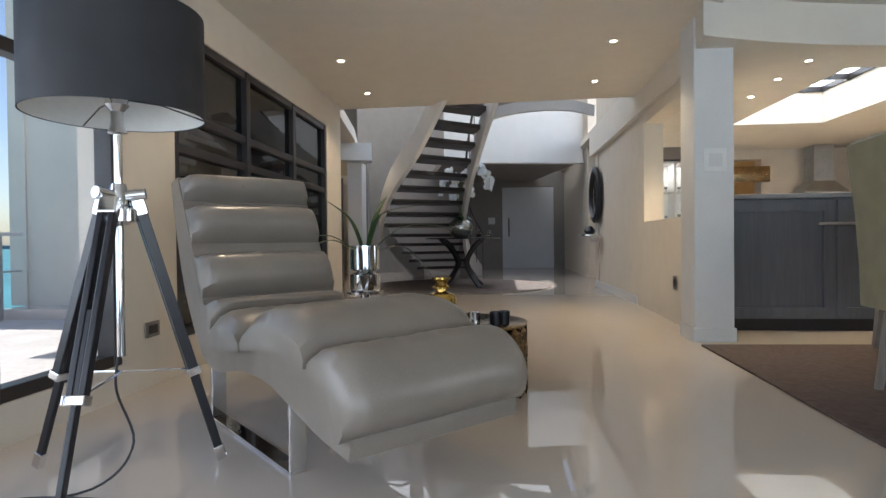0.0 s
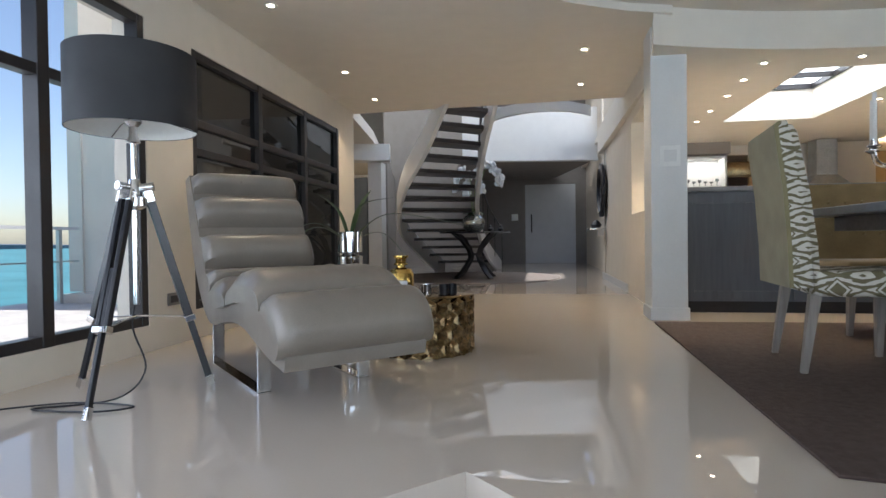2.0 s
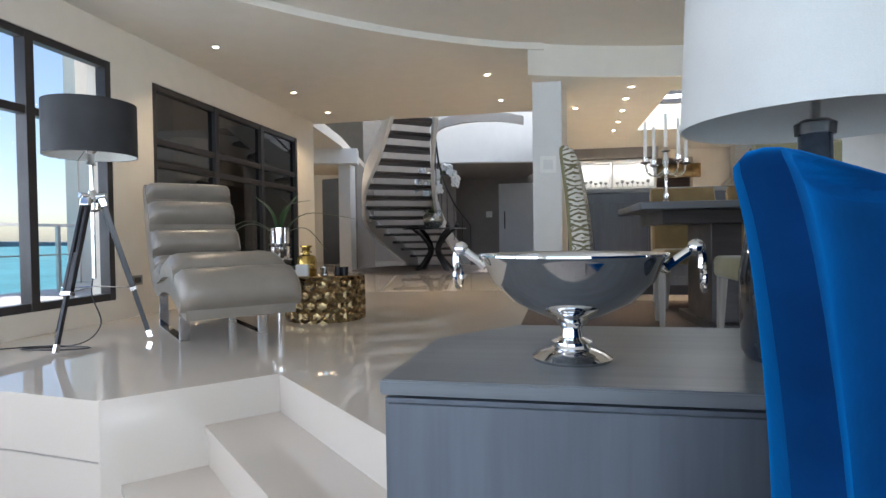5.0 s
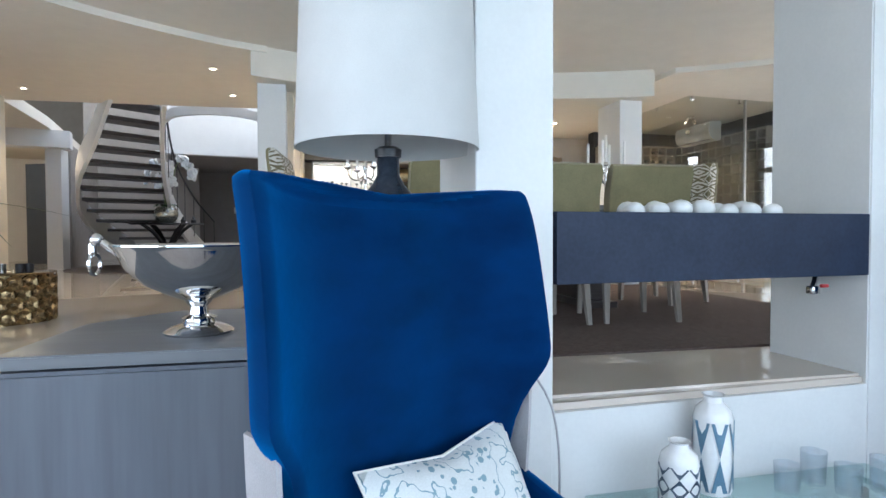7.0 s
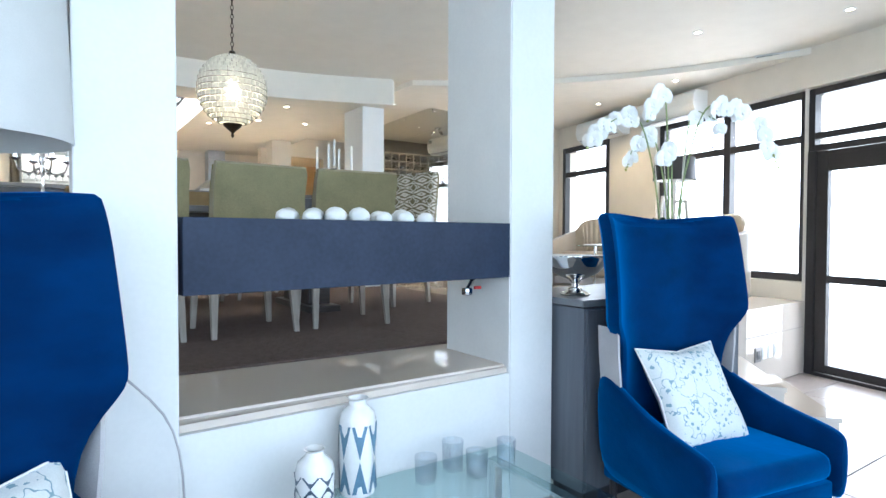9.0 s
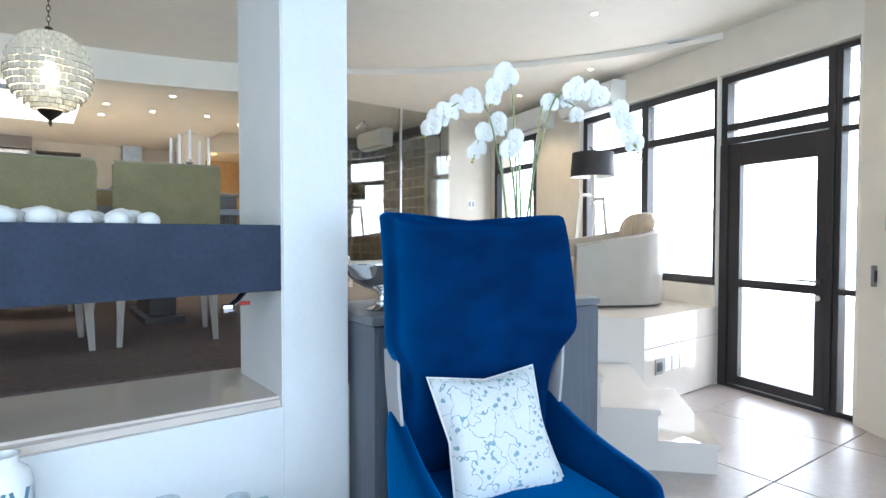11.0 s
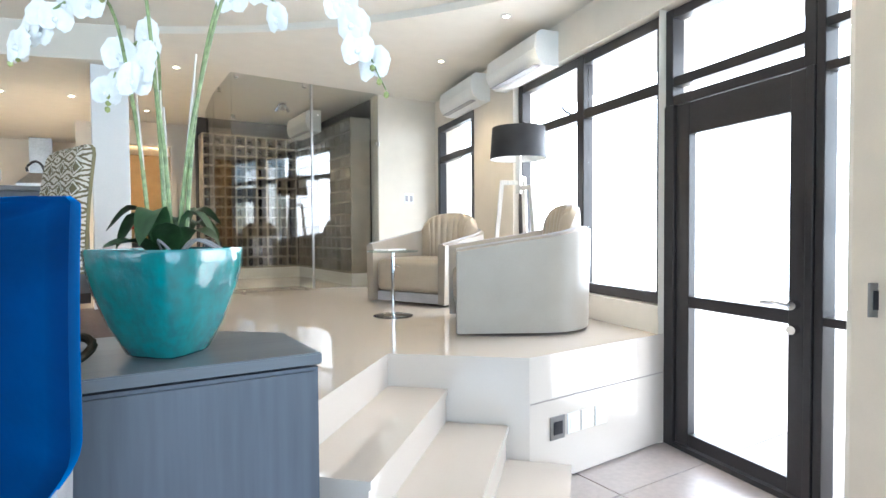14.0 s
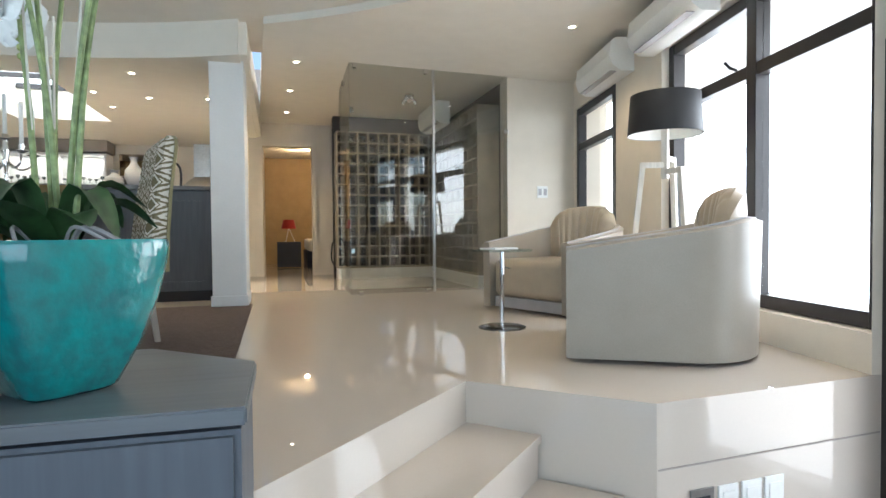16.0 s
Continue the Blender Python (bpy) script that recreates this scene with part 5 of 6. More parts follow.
M["turq"] = material("turquoise_bottle_glass", (0.03, 0.36, 0.36), 0.12, vary=0.15, coat=0.5, bump=0.0)
wall_mirror()


def plate(name, m, w, h, mat, label, cat, inner="plastic", keys=1):
    e = thing(name, m, label, cat)
    part("plate", B(-w / 2, w / 2, -0.008, 0, -h / 2, h / 2, bevel=0.002), M[mat], e, soft=False)
    for k in range(keys):
        x = -w / 2 + w * (k + 0.5) / keys
        part("rocker", B(x - w / keys * 0.3, x + w / keys * 0.3, -0.012, -0.0085, -h * 0.28, h * 0.28, bevel=0.001), M[inner], e, soft=False)
    return e


plate("light_switch", pose(1.37, 4.1195, 1.305), 0.155, 0.165, "plastic", "large square white light switch on the column", "switch", "white")
plate("wall_socket", pose(1.355, 5.0, 0.36, 0, 0, -90), 0.07, 0.12, "greyplastic", "pewter socket low on the hall wall", "socket", "black")
plate("wall_socket", pose(-1.995, 2.70, 0.30, 0, 0, 90), 0.12, 0.08, "greyplastic", "pewter socket on the pier behind the chaise", "socket", "black")


# ---- dining area ----
def dining_chair(m, label, host, mat, group):
    """Local: the sitter looks to +y; origin on the floor under the seat's middle."""
    e = thing("dining_chair", m, label, "chair", group)
    H = 1.185 if host else 1.02
    w = 0.27
    front = mat[0]
    rg = []
    for z, y, t in ((0.40, -0.25, 0.085), (0.60, -0.262, 0.08), (0.85, -0.29, 0.07), (H - 0.06, -0.335, 0.06), (H - 0.015, -0.345, 0.05), (H, -0.347, 0.03)):
        sx = w * (1.0 if z < H - 0.05 else 0.97)
        rg.append([Vector((-sx, y - t, z)), Vector((sx, y - t, z)), Vector((sx, y + t * 0.2, z)), Vector((-sx, y + t * 0.2, z))])
    if host:
        wrap = [[q + Vector((0, 0.02 if k < 2 else 0.0, 0)) for k, q in enumerate(r)] for r in rg]
        part("back_wrap", loft(bmesh.new(), wrap), M[front], e, "patterned sides of the back")
        rg = [[r[0] + Vector((-0.004, 0, 0)), r[1] + Vector((0.004, 0, 0)), Vector((r[1].x + 0.004, r[1].y + 0.019, r[1].z)), Vector((r[0].x - 0.004, r[0].y + 0.019, r[0].z))] for r in rg]
    part("backrest", loft(bmesh.new(), rg), M[mat[1]], e, "plain velvet back")
    rg2 = []
    for z, y, t in ((0.47, -0.235, 0.03), (0.60, -0.248, 0.035), (0.85, -0.278, 0.033), (H - 0.06, -0.325, 0.03), (H - 0.02, -0.337, 0.02)):
        rg2.append([Vector((-w - 0.003, y, z)), Vector((w + 0.003, y, z)), Vector((w - 0.012, y + t, z)), Vector((-w + 0.012, y + t, z))])
    part("back_pad", loft(bmesh.new(), rg2), M[front], e)
    part("seat", B(-w - 0.005, w + 0.005, -0.23, 0.27, 0.36, 0.48, bevel=0.03, seg=3), M[front], e)
    if mat[0] == "ochre":
        for r in range(3):
            for k in range(4 - r % 2):
                x = -0.16 + k * 0.107 + (0.053 if r % 2 else 0)
                z = 0.66 + r * 0.11
                part("button", lathe(bmesh.new(), [(0.012, 0), (0.010, 0.005), (0.001, 0.007)], 10, Matrix.Translation((x, -0.203 - (z - 0.6) * 0.11, z)) @ Matrix.Rotation(-math.pi / 2, 4, "X"), close=False), M["ochre"], e)
    for x in (-1, 1):
        for y, lean in ((0.22, 0.0), (-0.22, -0.05)):
            a, b = Vector((x * (w - 0.035), y, 0.37)), Vector((x * (w - 0.02), y + lean, 0))
            rr = []
            for p, s in ((a, 0.024), (b, 0.014)):
                rr.append([p + Vector((sx * s, sy * s, 0)) for sx, sy in ((-1, -1), (1, -1), (1, 1), (-1, 1))])
            part("leg", loft(bmesh.new(), rr), M["chairleg"], e, soft=False)
    return e


RZ = 0.0125
c0 = dining_chair(pose(2.56, 1.76, RZ), "khaki velvet dining chair with limed oak legs at the table", False, ("khaki", "khaki"), "chairs along the dining table")
for x, a in ((3.205, 3), (3.875, -6)):
    copy_thing(c0, pose(x, 1.76, RZ, 0, 0, a))
c1 = dining_chair(pose(2.55, 3.62, RZ, 0, 0, 180), "ochre buttoned velvet dining chair on the kitchen side of the table", False, ("ochre", "ochre"), "buttoned chairs along the dining table")
for x in (3.2, 3.85):
    copy_thing(c1, pose(x, 3.62, RZ, 0, 0, 180))
h0 = dining_chair(pose(1.86, 2.50, RZ, 0, 0, -97), "tall host chair, khaki velvet back, cream and olive ikat front", True, ("ikat", "khaki"), "host chairs at the table's ends")
copy_thing(h0, pose(4.675, 2.52, RZ, 0, 0, 110))


def dining_table():
    e = thing("dining_table", pose(3.2, 2.63, RZ), "long grey-brown timber dining table on the brown rug", "table")
    bm = B(-1.30, 1.30, -0.55, 0.55, 0.755, 0.80, bevel=0.006)
    part("tabletop", bm, M["greytop"], e, soft=False)
    part("apron", B(-1.15, 1.15, -0.42, 0.42, 0.67, 0.7545), M["darkwood"], e, soft=False)
    for s in (-1, 1):
        bm = B(s * 0.75 - 0.09, s * 0.75 + 0.09, -0.30, 0.30, 0.05, 0.67, bevel=0.006)
        part("pedestal", bm, M["darkwood"], e, soft=False)
        part("foot", B(s * 0.75 - 0.13, s * 0.75 + 0.13, -0.42, 0.42, 0.0, 0.05, bevel=0.006), M["darkwood"], e, soft=False)


dining_table()
rug = prism(bmesh.new(), [(-2.07, -1.413), (-0.6, -1.735), (0.9, -1.775), (2.28, -1.65), (2.26, 1.64), (-1.99, 1.475)], 0, 0.012)
bmesh.ops.bevel(rug, geom=list(rug.edges), offset=0.003, segments=1, affect="EDGES")
lone("dining_rug", rug, M["rug"], pose(3.2, 2.475, 0.0005), "dark brown wool rug under the dining table", "rug", soft=False)


def candelabrum(m, label):
    e = thing("candelabrum", m, label, "candelabrum", "silver candelabra on the dining table")
    part("stem", lathe(bmesh.new(), [(0.001, 0), (0.065, 0), (0.065, 0.008), (0.03, 0.02), (0.012, 0.04), (0.018, 0.07), (0.010, 0.10), (0.010, 0.20), (0.022, 0.23), (0.012, 0.26), (0.022, 0.30), (0.014, 0.33), (0.014, 0.36), (0.03, 0.37), (0.018, 0.38), (0.014, 0.395), (0.001, 0.395)], 20, close=False), M["steel"], e)
    for k in range(4):
        a = k * math.pi / 2 + 0.35
        u = Vector((math.cos(a), math.sin(a), 0))
        arm = part("arm", tube(bmesh.new(), curve([u * 0.012 + Vector((0, 0, 0.24)), u * 0.07 + Vector((0, 0, 0.20)), u * 0.13 + Vector((0, 0, 0.22)), u * 0.15 + Vector((0, 0, 0.28))], 14), 0.006, 8), M["steel"], e)
        part("cup", lathe(bmesh.new(), [(0.008, 0.275), (0.034, 0.29), (0.03, 0.294), (0.016, 0.296), (0.016, 0.325), (0.012, 0.325)], 16, Matrix.Translation(u * 0.15)), M["steel"], arm)
        part("candle", lathe(bmesh.new(), [(0.0115, 0.322), (0.010, 0.56), (0.004, 0.563)], 14, Matrix.Translation(u * 0.15)), M["candle"], arm, "tall white candle")
    part("candle", lathe(bmesh.new(), [(0.0115, 0.396), (0.010, 0.62), (0.004, 0.623)], 14), M["candle"], e, "tall white candle")


candelabrum(pose(2.15, 2.62, RZ + 0.801), "silver five-armed candelabrum with white candles, west")
candelabrum(pose(4.20, 2.62, RZ + 0.801, 0, 0, 30), "silver five-armed candelabrum with white candles, east")


def pendant():
    c = (3.32, 2.46)
    zc, R = 1.675, 0.248
    e = thing("pendant_lamp", pose(c[0], c[1], zc), "globe pendant of strung crystal beads, lit, on a bronze chain", "lamp")
    part("bulb", lathe(bmesh.new(), [(0.001, -0.06), (0.05, -0.02), (0.05, 0.03), (0.02, 0.09), (0.001, 0.1)], 16, close=False), M["bulb"], e, "lit bulb")
    part("crown", lathe(bmesh.new(), [(0.10, R - 0.035), (0.11, R - 0.02), (0.07, R + 0.01), (0.03, R + 0.03), (0.02, R + 0.06)], 28), M["bronze"], e, "dark bronze crown")
    part("finial", lathe(bmesh.new(), [(0.001, -R - 0.09), (0.012, -R - 0.07), (0.008, -R - 0.05), (0.025, -R - 0.035), (0.06, -R - 0.005), (0.07, -R + 0.015)], 20, close=False), M["bronze"], e, "dark bronze finial")
    beads = bmesh.new()
    for k in range(14):
        th = radians(-66 + k * 132 / 13)
        r, z = R * math.cos(th), R * math.sin(th)
        bm = tube(bmesh.new(), [(r * math.cos(a), r * math.sin(a), z) for a in [2 * math.pi * q / 40 for q in range(41)]], 0.0022, 5)
        ring = part("ring", bm, M["bronze"], e)
        n = max(10, int(2 * math.pi * r / 0.042))
        for q in range(n):
            a = 2 * math.pi * q / n
            box(beads, -0.019, 0.019, -0.007, 0.007, 0.002, 0.035, m=Matrix.Rotation(a, 4, "Z") @ Matrix.Translation((0, r * 0.985, z - 0.002)))
    tagged(part("bead_netting", beads, M["crystal"], e, "strung cream crystal beads", soft=False), kind="stuff")
    bm = bmesh.new()
    z = R + 0.06
    k = 0
    while zc + z < DOME - 0.02:
        pts = [(0.010 * math.cos(a) * (1 if k % 2 else 0), 0.010 * math.cos(a) * (0 if k % 2 else 1), z + 0.018 + 0.022 * math.sin(a)) for a in [2 * math.pi * q / 12 for q in range(13)]]
        tube(bm, pts, 0.003, 5)
        z += 0.034
        k += 1
    part("chain", bm, M["bronze"], e, "bronze chain")
    lamp("pendant_light", "POINT", pose(c[0], c[1], zc), 14, (1.0, 0.82, 0.55)).data.shadow_soft_size = 0.06


pendant()


# ---- kitchen ----
def kitchen():
    e = thing("kitchen_island", pose(1.56, 4.60, 0), "long grey-blue panelled kitchen island with a dark top", "island")
    part("plinth", B(0, 3.55, 0.06, 0.70, 0, 0.10), M["black"], e, soft=False)
    part("body", B(0, 3.55, 0.02, 0.72, 0.10, 1.05), M["greywood"], e, soft=False)
    part("worktop", B(-0.004, 3.58, -0.03, 0.76, 1.051, 1.09, bevel=0.004), M["greytop"], e, "grey worktop", soft=False)
    for k in range(4):
        x0, x1 = 0.03 + k * 0.88, 0.03 + (k + 1) * 0.88 - 0.03
        bm = bmesh.new()
        for a, b, c, d in ((x0, x1, 0.12, 0.19), (x0, x1, 0.95, 1.03), (x0, x0 + 0.07, 0.19, 0.95), (x1 - 0.07, x1, 0.19, 0.95)):
            box(bm, a, b, 0.004, 0.0195, c, d)
        part("panel", bm, M["greywood"], e, soft=False)
    part("towel_rail", tube(bmesh.new(), [(0.75, -0.03, 0.85), (1.15, -0.03, 0.85)], 0.012, 8), M["stainless"], e)
    wall("wall_kitchen", (5.4, 9.0), (1.4, 9.0), 0, 2.33, side=-0.11, mat="wall", holes=[(1.55, 2.15, 0, 1.95)])
    wall("wall_kitchen_west", (1.52, 6.5), (1.52, 9.0), 0, 2.33, thick=0.1, side=-0.06)
    struct("bulkhead_kitchen", B(1.53, 3.2, 8.55, 8.99, 1.92, 2.095), M["taupe"], "dark taupe bulkhead over the display cabinets", "bulkhead")
    e = thing("display_cabinet", pose(1.75, 8.62, 1.0), "white framed glass display cabinet with lit shelves of glasses", "cabinet")
    part("carcass", B(0, 1.42, 0.32, 0.36, 0, 0.9), M["white"], e, soft=False)
    for x in (0.0, 0.70, 1.39):
        part("upright", B(x, x + 0.03, 0.0, 0.319, 0.0, 0.9), M["white"], e, soft=False)
    for z in (0.0, 0.43, 0.87):
        for x in (0.031, 0.731):
            part("shelf", B(x, x + 0.668, 0.01, 0.319, z, z + (0.008 if 0.1 < z < 0.8 else 0.03)), M["cellarglass" if 0.1 < z < 0.8 else "white"], e, soft=False)
    for x in (0.03, 0.73):
        p = part("pane", B(x, x + 0.66, 0.0, 0.005, 0.03, 0.87), M["glass"], e, soft=False)
    rnd = random.Random(5)
    for x0 in (0.06, 0.76):
        for z in (0.031, 0.461):
            for k in range(7):
                x = x0 + 0.05 + k * 0.085
                hgt = rnd.uniform(0.06, 0.11)
                lone("wine_glass", lathe(bmesh.new(), [(0.022, 0), (0.004, 0.006), (0.004, hgt * 0.45), (0.028, hgt * 0.7), (0.024, hgt)], 12, close=False), M["smoke"], pose(1.75 + x, 8.62 + 0.15, 1.0 + z), "small stemmed glass on a display shelf", "glass", "glasses in the display cabinet")
    for x in (0.38, 1.08):
        lamp("cabinet_light", "AREA", look((1.75 + x, 8.78, 1.865), (1.75 + x, 8.78, 0)), 2.2, (1.0, 0.97, 0.88), (0.55, 0.15))
    e = thing("base_cabinet", pose(1.75, 8.35, 0), "grey kitchen base cabinet with a white worktop", "cabinet")
    part("body", B(0, 1.6, 0, 0.62, 0, 0.93), M["greywood"], e, soft=False)
    part("worktop", B(-0.01, 1.61, -0.02, 0.62, 0.931, 0.97), M["white"], e, "white worktop", soft=False)
    # second run of units with hood, east half
    e = thing("base_cabinet", pose(4.05, 8.35, 0), "cream kitchen base cabinet below the cooker hood", "cabinet")
    part("body", B(0, 1.2, 0, 0.62, 0, 0.93), M["greywood"], e, soft=False)
    part("worktop", B(-0.01, 1.21, -0.02, 0.62, 0.931, 0.97), M["white"], e, soft=False)
    e = thing("cooker_hood", pose(4.55, 8.75, 1.35), "stainless steel chimney cooker hood", "hood")
    rg = [[Vector((sx * a, sy * b, z)) for sx, sy in ((-1, -1), (1, -1), (1, 1), (-1, 1))] for z, a, b in ((0, 0.30, 0.22), (0.06, 0.30, 0.22), (0.22, 0.14, 0.14))]
    part("canopy", loft(bmesh.new(), rg), M["stainless"], e, soft=False)
    part("chimney", B(-0.14, 0.14, -0.14, 0.14, 0.221, 0.74), M["stainless"], e, soft=False)
    struct("column_kitchen", B(5.0, 5.3, 6.9, 7.2, 0, 2.095), M["wall"], "cream kitchen column", "column")
    for x, h in ((4.35, 0.30), (4.18, 0.17)):
        lone("stone_jar", lathe(bmesh.new(), [(0.001, 0), (0.05, 0), (0.085, h * 0.3), (0.08, h * 0.55), (0.03, h * 0.8), (0.028, h * 0.9), (0.045, h)], 24, close=False), M["greyfabric"], pose(x, 4.95, 1.091), "pale grey stone jar on the kitchen island", "jar", "jars on the island")
    e = thing("kitchen_tap", pose(4.75, 5.05, 1.091), "chrome swan-neck kitchen tap", "tap")
    part("spout", tube(bmesh.new(), curve([(0, 0, 0), (0, 0, 0.2), (-0.06, 0, 0.27), (-0.13, 0, 0.22), (-0.13, 0, 0.17)], 16), 0.012, 8), M["black"], e)
    lone("picture", B(-0.35, 0.35, -0.02, 0, -0.12, 0.12, bevel=0.003), M["gold"], pose(3.62, 8.99, 1.72), "small bronze toned panel on the kitchen wall", "picture")


M["smoke"] = material("smoky_glassware", (0.20, 0.22, 0.22), 0.1, vary=0.1, coat=0.5, bump=0.0)
kitchen()


def skylight():
    x0, x1, y0, y1 = SKY
    e = thing("skylight", Matrix(), "long roof light over the kitchen with slim dark bars", "skylight")
    e["kind"] = "structure"
    for a in (y0 + 0.02, y0 + 0.85, y0 + 1.7, y1 - 0.03):
        part("glazing_bar", B(x0, x1, a, a + 0.03, 2.46, 2.52), M["frame"], e, soft=False)
    part("glazing_bar", B(x1 - 0.03, x1, y0 + 0.05, y1 - 0.03, 2.46, 2.52), M["frame"], e, soft=False)


skylight()


# ---- glass wine room and the lobby beyond ----
def cellar():
    x0, x1, y0, y1 = 6.385, 8.12, 4.49, 7.1
    e = thing("glass_partition", Matrix(), "frameless clear glass partition of the wine room with steel clips", "partition")
    e["kind"] = "structure"
    for a, b in (((x0, y0), (7.255, y0 + 0.05)), ((7.265, y0 + 0.05), (x1 - 0.01, y0 + 0.09)), ((x0 + 0.02, 5.55), (x0, y0 + 0.012)), ((x0 + 0.12, 6.65), (x0 + 0.02, 5.56))):
        part("pane", bar(bmesh.new(), a, b, 0.010, 0.02, 2.325), M["cellarglass"], e, soft=False).visible_shadow = False
    part("edge_strip", B(7.25, 7.27, y0 + 0.03, y0 + 0.065, 0.02, 2.325), M["stainless"], e, soft=False)
    for x, y, z in ((6.48, y0, 0.0), (7.18, y0 + 0.045, 0.0), (6.44, y0, 2.275), (7.18, y0 + 0.045, 2.275), (8.09, y0 + 0.085, 1.70), (8.09, y0 + 0.085, 0.45), (6.41, 4.54, 0.43), (6.41, 4.54, 1.85), (6.40, 5.2, 2.275)):
        part("clip", B(x - 0.02, x + 0.02, y - 0.02, y + 0.02, z, z + 0.05, bevel=0.004), M["steel"], e, soft=False)
    part("door_handle", tube(bmesh.new(), curve([(x0 - 0.01, 6.0, 0.20), (x0 - 0.06, 6.0, 0.32), (x0 - 0.05, 6.0, 0.50), (x0 - 0.01, 6.02, 0.58)], 12), 0.01, 6), M["black"], e, "curved black door pull")
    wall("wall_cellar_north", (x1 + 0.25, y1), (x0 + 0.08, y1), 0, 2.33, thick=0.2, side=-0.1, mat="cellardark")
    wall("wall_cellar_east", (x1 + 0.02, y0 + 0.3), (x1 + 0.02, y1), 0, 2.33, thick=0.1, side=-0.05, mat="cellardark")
    # pigeon-hole racks: upright and level boards with depth
    for nm, horiz in (("wine_rack", True), ("wine_rack", False)):
        ln = (x1 - x0 - 0.12) if horiz else (y1 - y0 - 0.62)
        o = pose(x0 + 0.10, y1 - 0.30, 0.16) if horiz else pose(x1 - 0.28, y0 + 0.32, 0.16) 
        r = thing(nm, o, "stone block wine rack with square pigeon holes, mostly empty", "rack", "racks of the wine room")
        nx = 11 if horiz else 12
        nz = 13
        s = 1.90 / nz
        for k in range(nx + 1):
            u = ln * k / nx
            bm = B(u - 0.012, u + 0.012, 0, 0.26, 0, 1.90) if horiz else B(0, 0.26, u - 0.012, u + 0.012, 0, 1.90)
            part("upright", bm, M["celtile"], r, soft=False)
        for k in range(nz + 1):
            z = k * s
            bm = B(0, ln, 0.003, 0.255, z - 0.011, z + 0.011) if horiz else B(0.003, 0.255, 0, ln, z - 0.011, z + 0.011)
            part("shelf", bm, M["celtile"], r, soft=False)
        part("plinth", B(0, ln, 0, 0.26, -0.16, -0.012) if horiz else B(0, 0.26, 0, ln, -0.16, -0.012), M["white"], r, soft=False)
        if horiz:
            rnd = random.Random(3)
            for k in range(nx):
                for q in range(10, 13):
                    if rnd.random() < 0.8:
                        u = ln * (k + 0.5) / nx
                        lone("wine_bottle", lathe(bmesh.new(), [(0.001, 0), (0.036, 0), (0.038, 0.16), (0.014, 0.21), (0.013, 0.26), (0.001, 0.262)], 12, Matrix.Rotation(math.pi / 2, 4, "X"), close=False), M["darkglass"], pose(x0 + 0.10 + u, y1 - 0.045, 0.16 + q * s + 0.049), "dark wine bottle lying in the rack", "bottle", "bottles in the wine rack")
    e = thing("spotlight", pose(7.25, 5.6, CEIL), "steel ceiling spotlight cluster in the wine room", "lamp")
    part("rose", lathe(bmesh.new(), [(0.06, -0.02), (0.06, 0)], 20), M["steel"], e)
    for a in (0.3, 2.4, 4.5):
        part("head", tube(bmesh.new(), [(0.03 * math.cos(a), 0.03 * math.sin(a), -0.02), (0.10 * math.cos(a), 0.10 * math.sin(a), -0.10)], 0.02, 10, [0.012, 0.028]), M["steel"], e)

    lamp("wine_room_spot", "SPOT", look((7.2, 5.55, 2.2), (6.75, 7.0, 1.3)), 22, (1.0, 0.74, 0.42), spot=95)


cellar()


def aircon(m, label, ln=0.92):
    """Local: back on the wall at x=0, reaching to -x; along y."""
    e = thing("air_conditioner", m, label, "air conditioner", "wall air conditioners")
    prof = [(0, 0.28), (-0.16, 0.28), (-0.20, 0.25), (-0.215, 0.12), (-0.19, 0.05), (-0.12, 0.0), (0, 0.0)]
    rg = [[Vector((x, y, z)) for x, z in prof] for y in (0, ln)]
    part("casing", loft(bmesh.new(), rg), M["plastic"], e)
    part("louvre", B(-0.19, -0.10, 0.06, ln - 0.06, 0.008, 0.016, m=Matrix.Translation((0, 0, 0.0)) @ Matrix.Rotation(0.0, 4, "Y")), M["greyfabric"], e, "grey louvre", soft=False)
    part("front_panel", loft(bmesh.new(), [[Vector((x - 0.004, y, z)) for x, z in ((-0.198, 0.245), (-0.214, 0.125), (-0.210, 0.125), (-0.194, 0.245))] for y in (0.015, ln - 0.015)]), M["plastic"], e, soft=False)
    return e


TW = math.degrees(math.atan2(DIR.y, DIR.x)) - 90
p = along(1.72)
aircon(pose(p.x - 0.002, p.y, 1.985, 0, 0, TW), "white wall air conditioner over the terrace window")
p = along(2.98)
aircon(pose(p.x - 0.002, p.y, 1.985, 0, 0, TW), "white wall air conditioner over the narrow window")
aircon(pose(7.765, 5.6, 2.0, 0, 0, 0), "white wall air conditioner inside the wine room", 0.8)


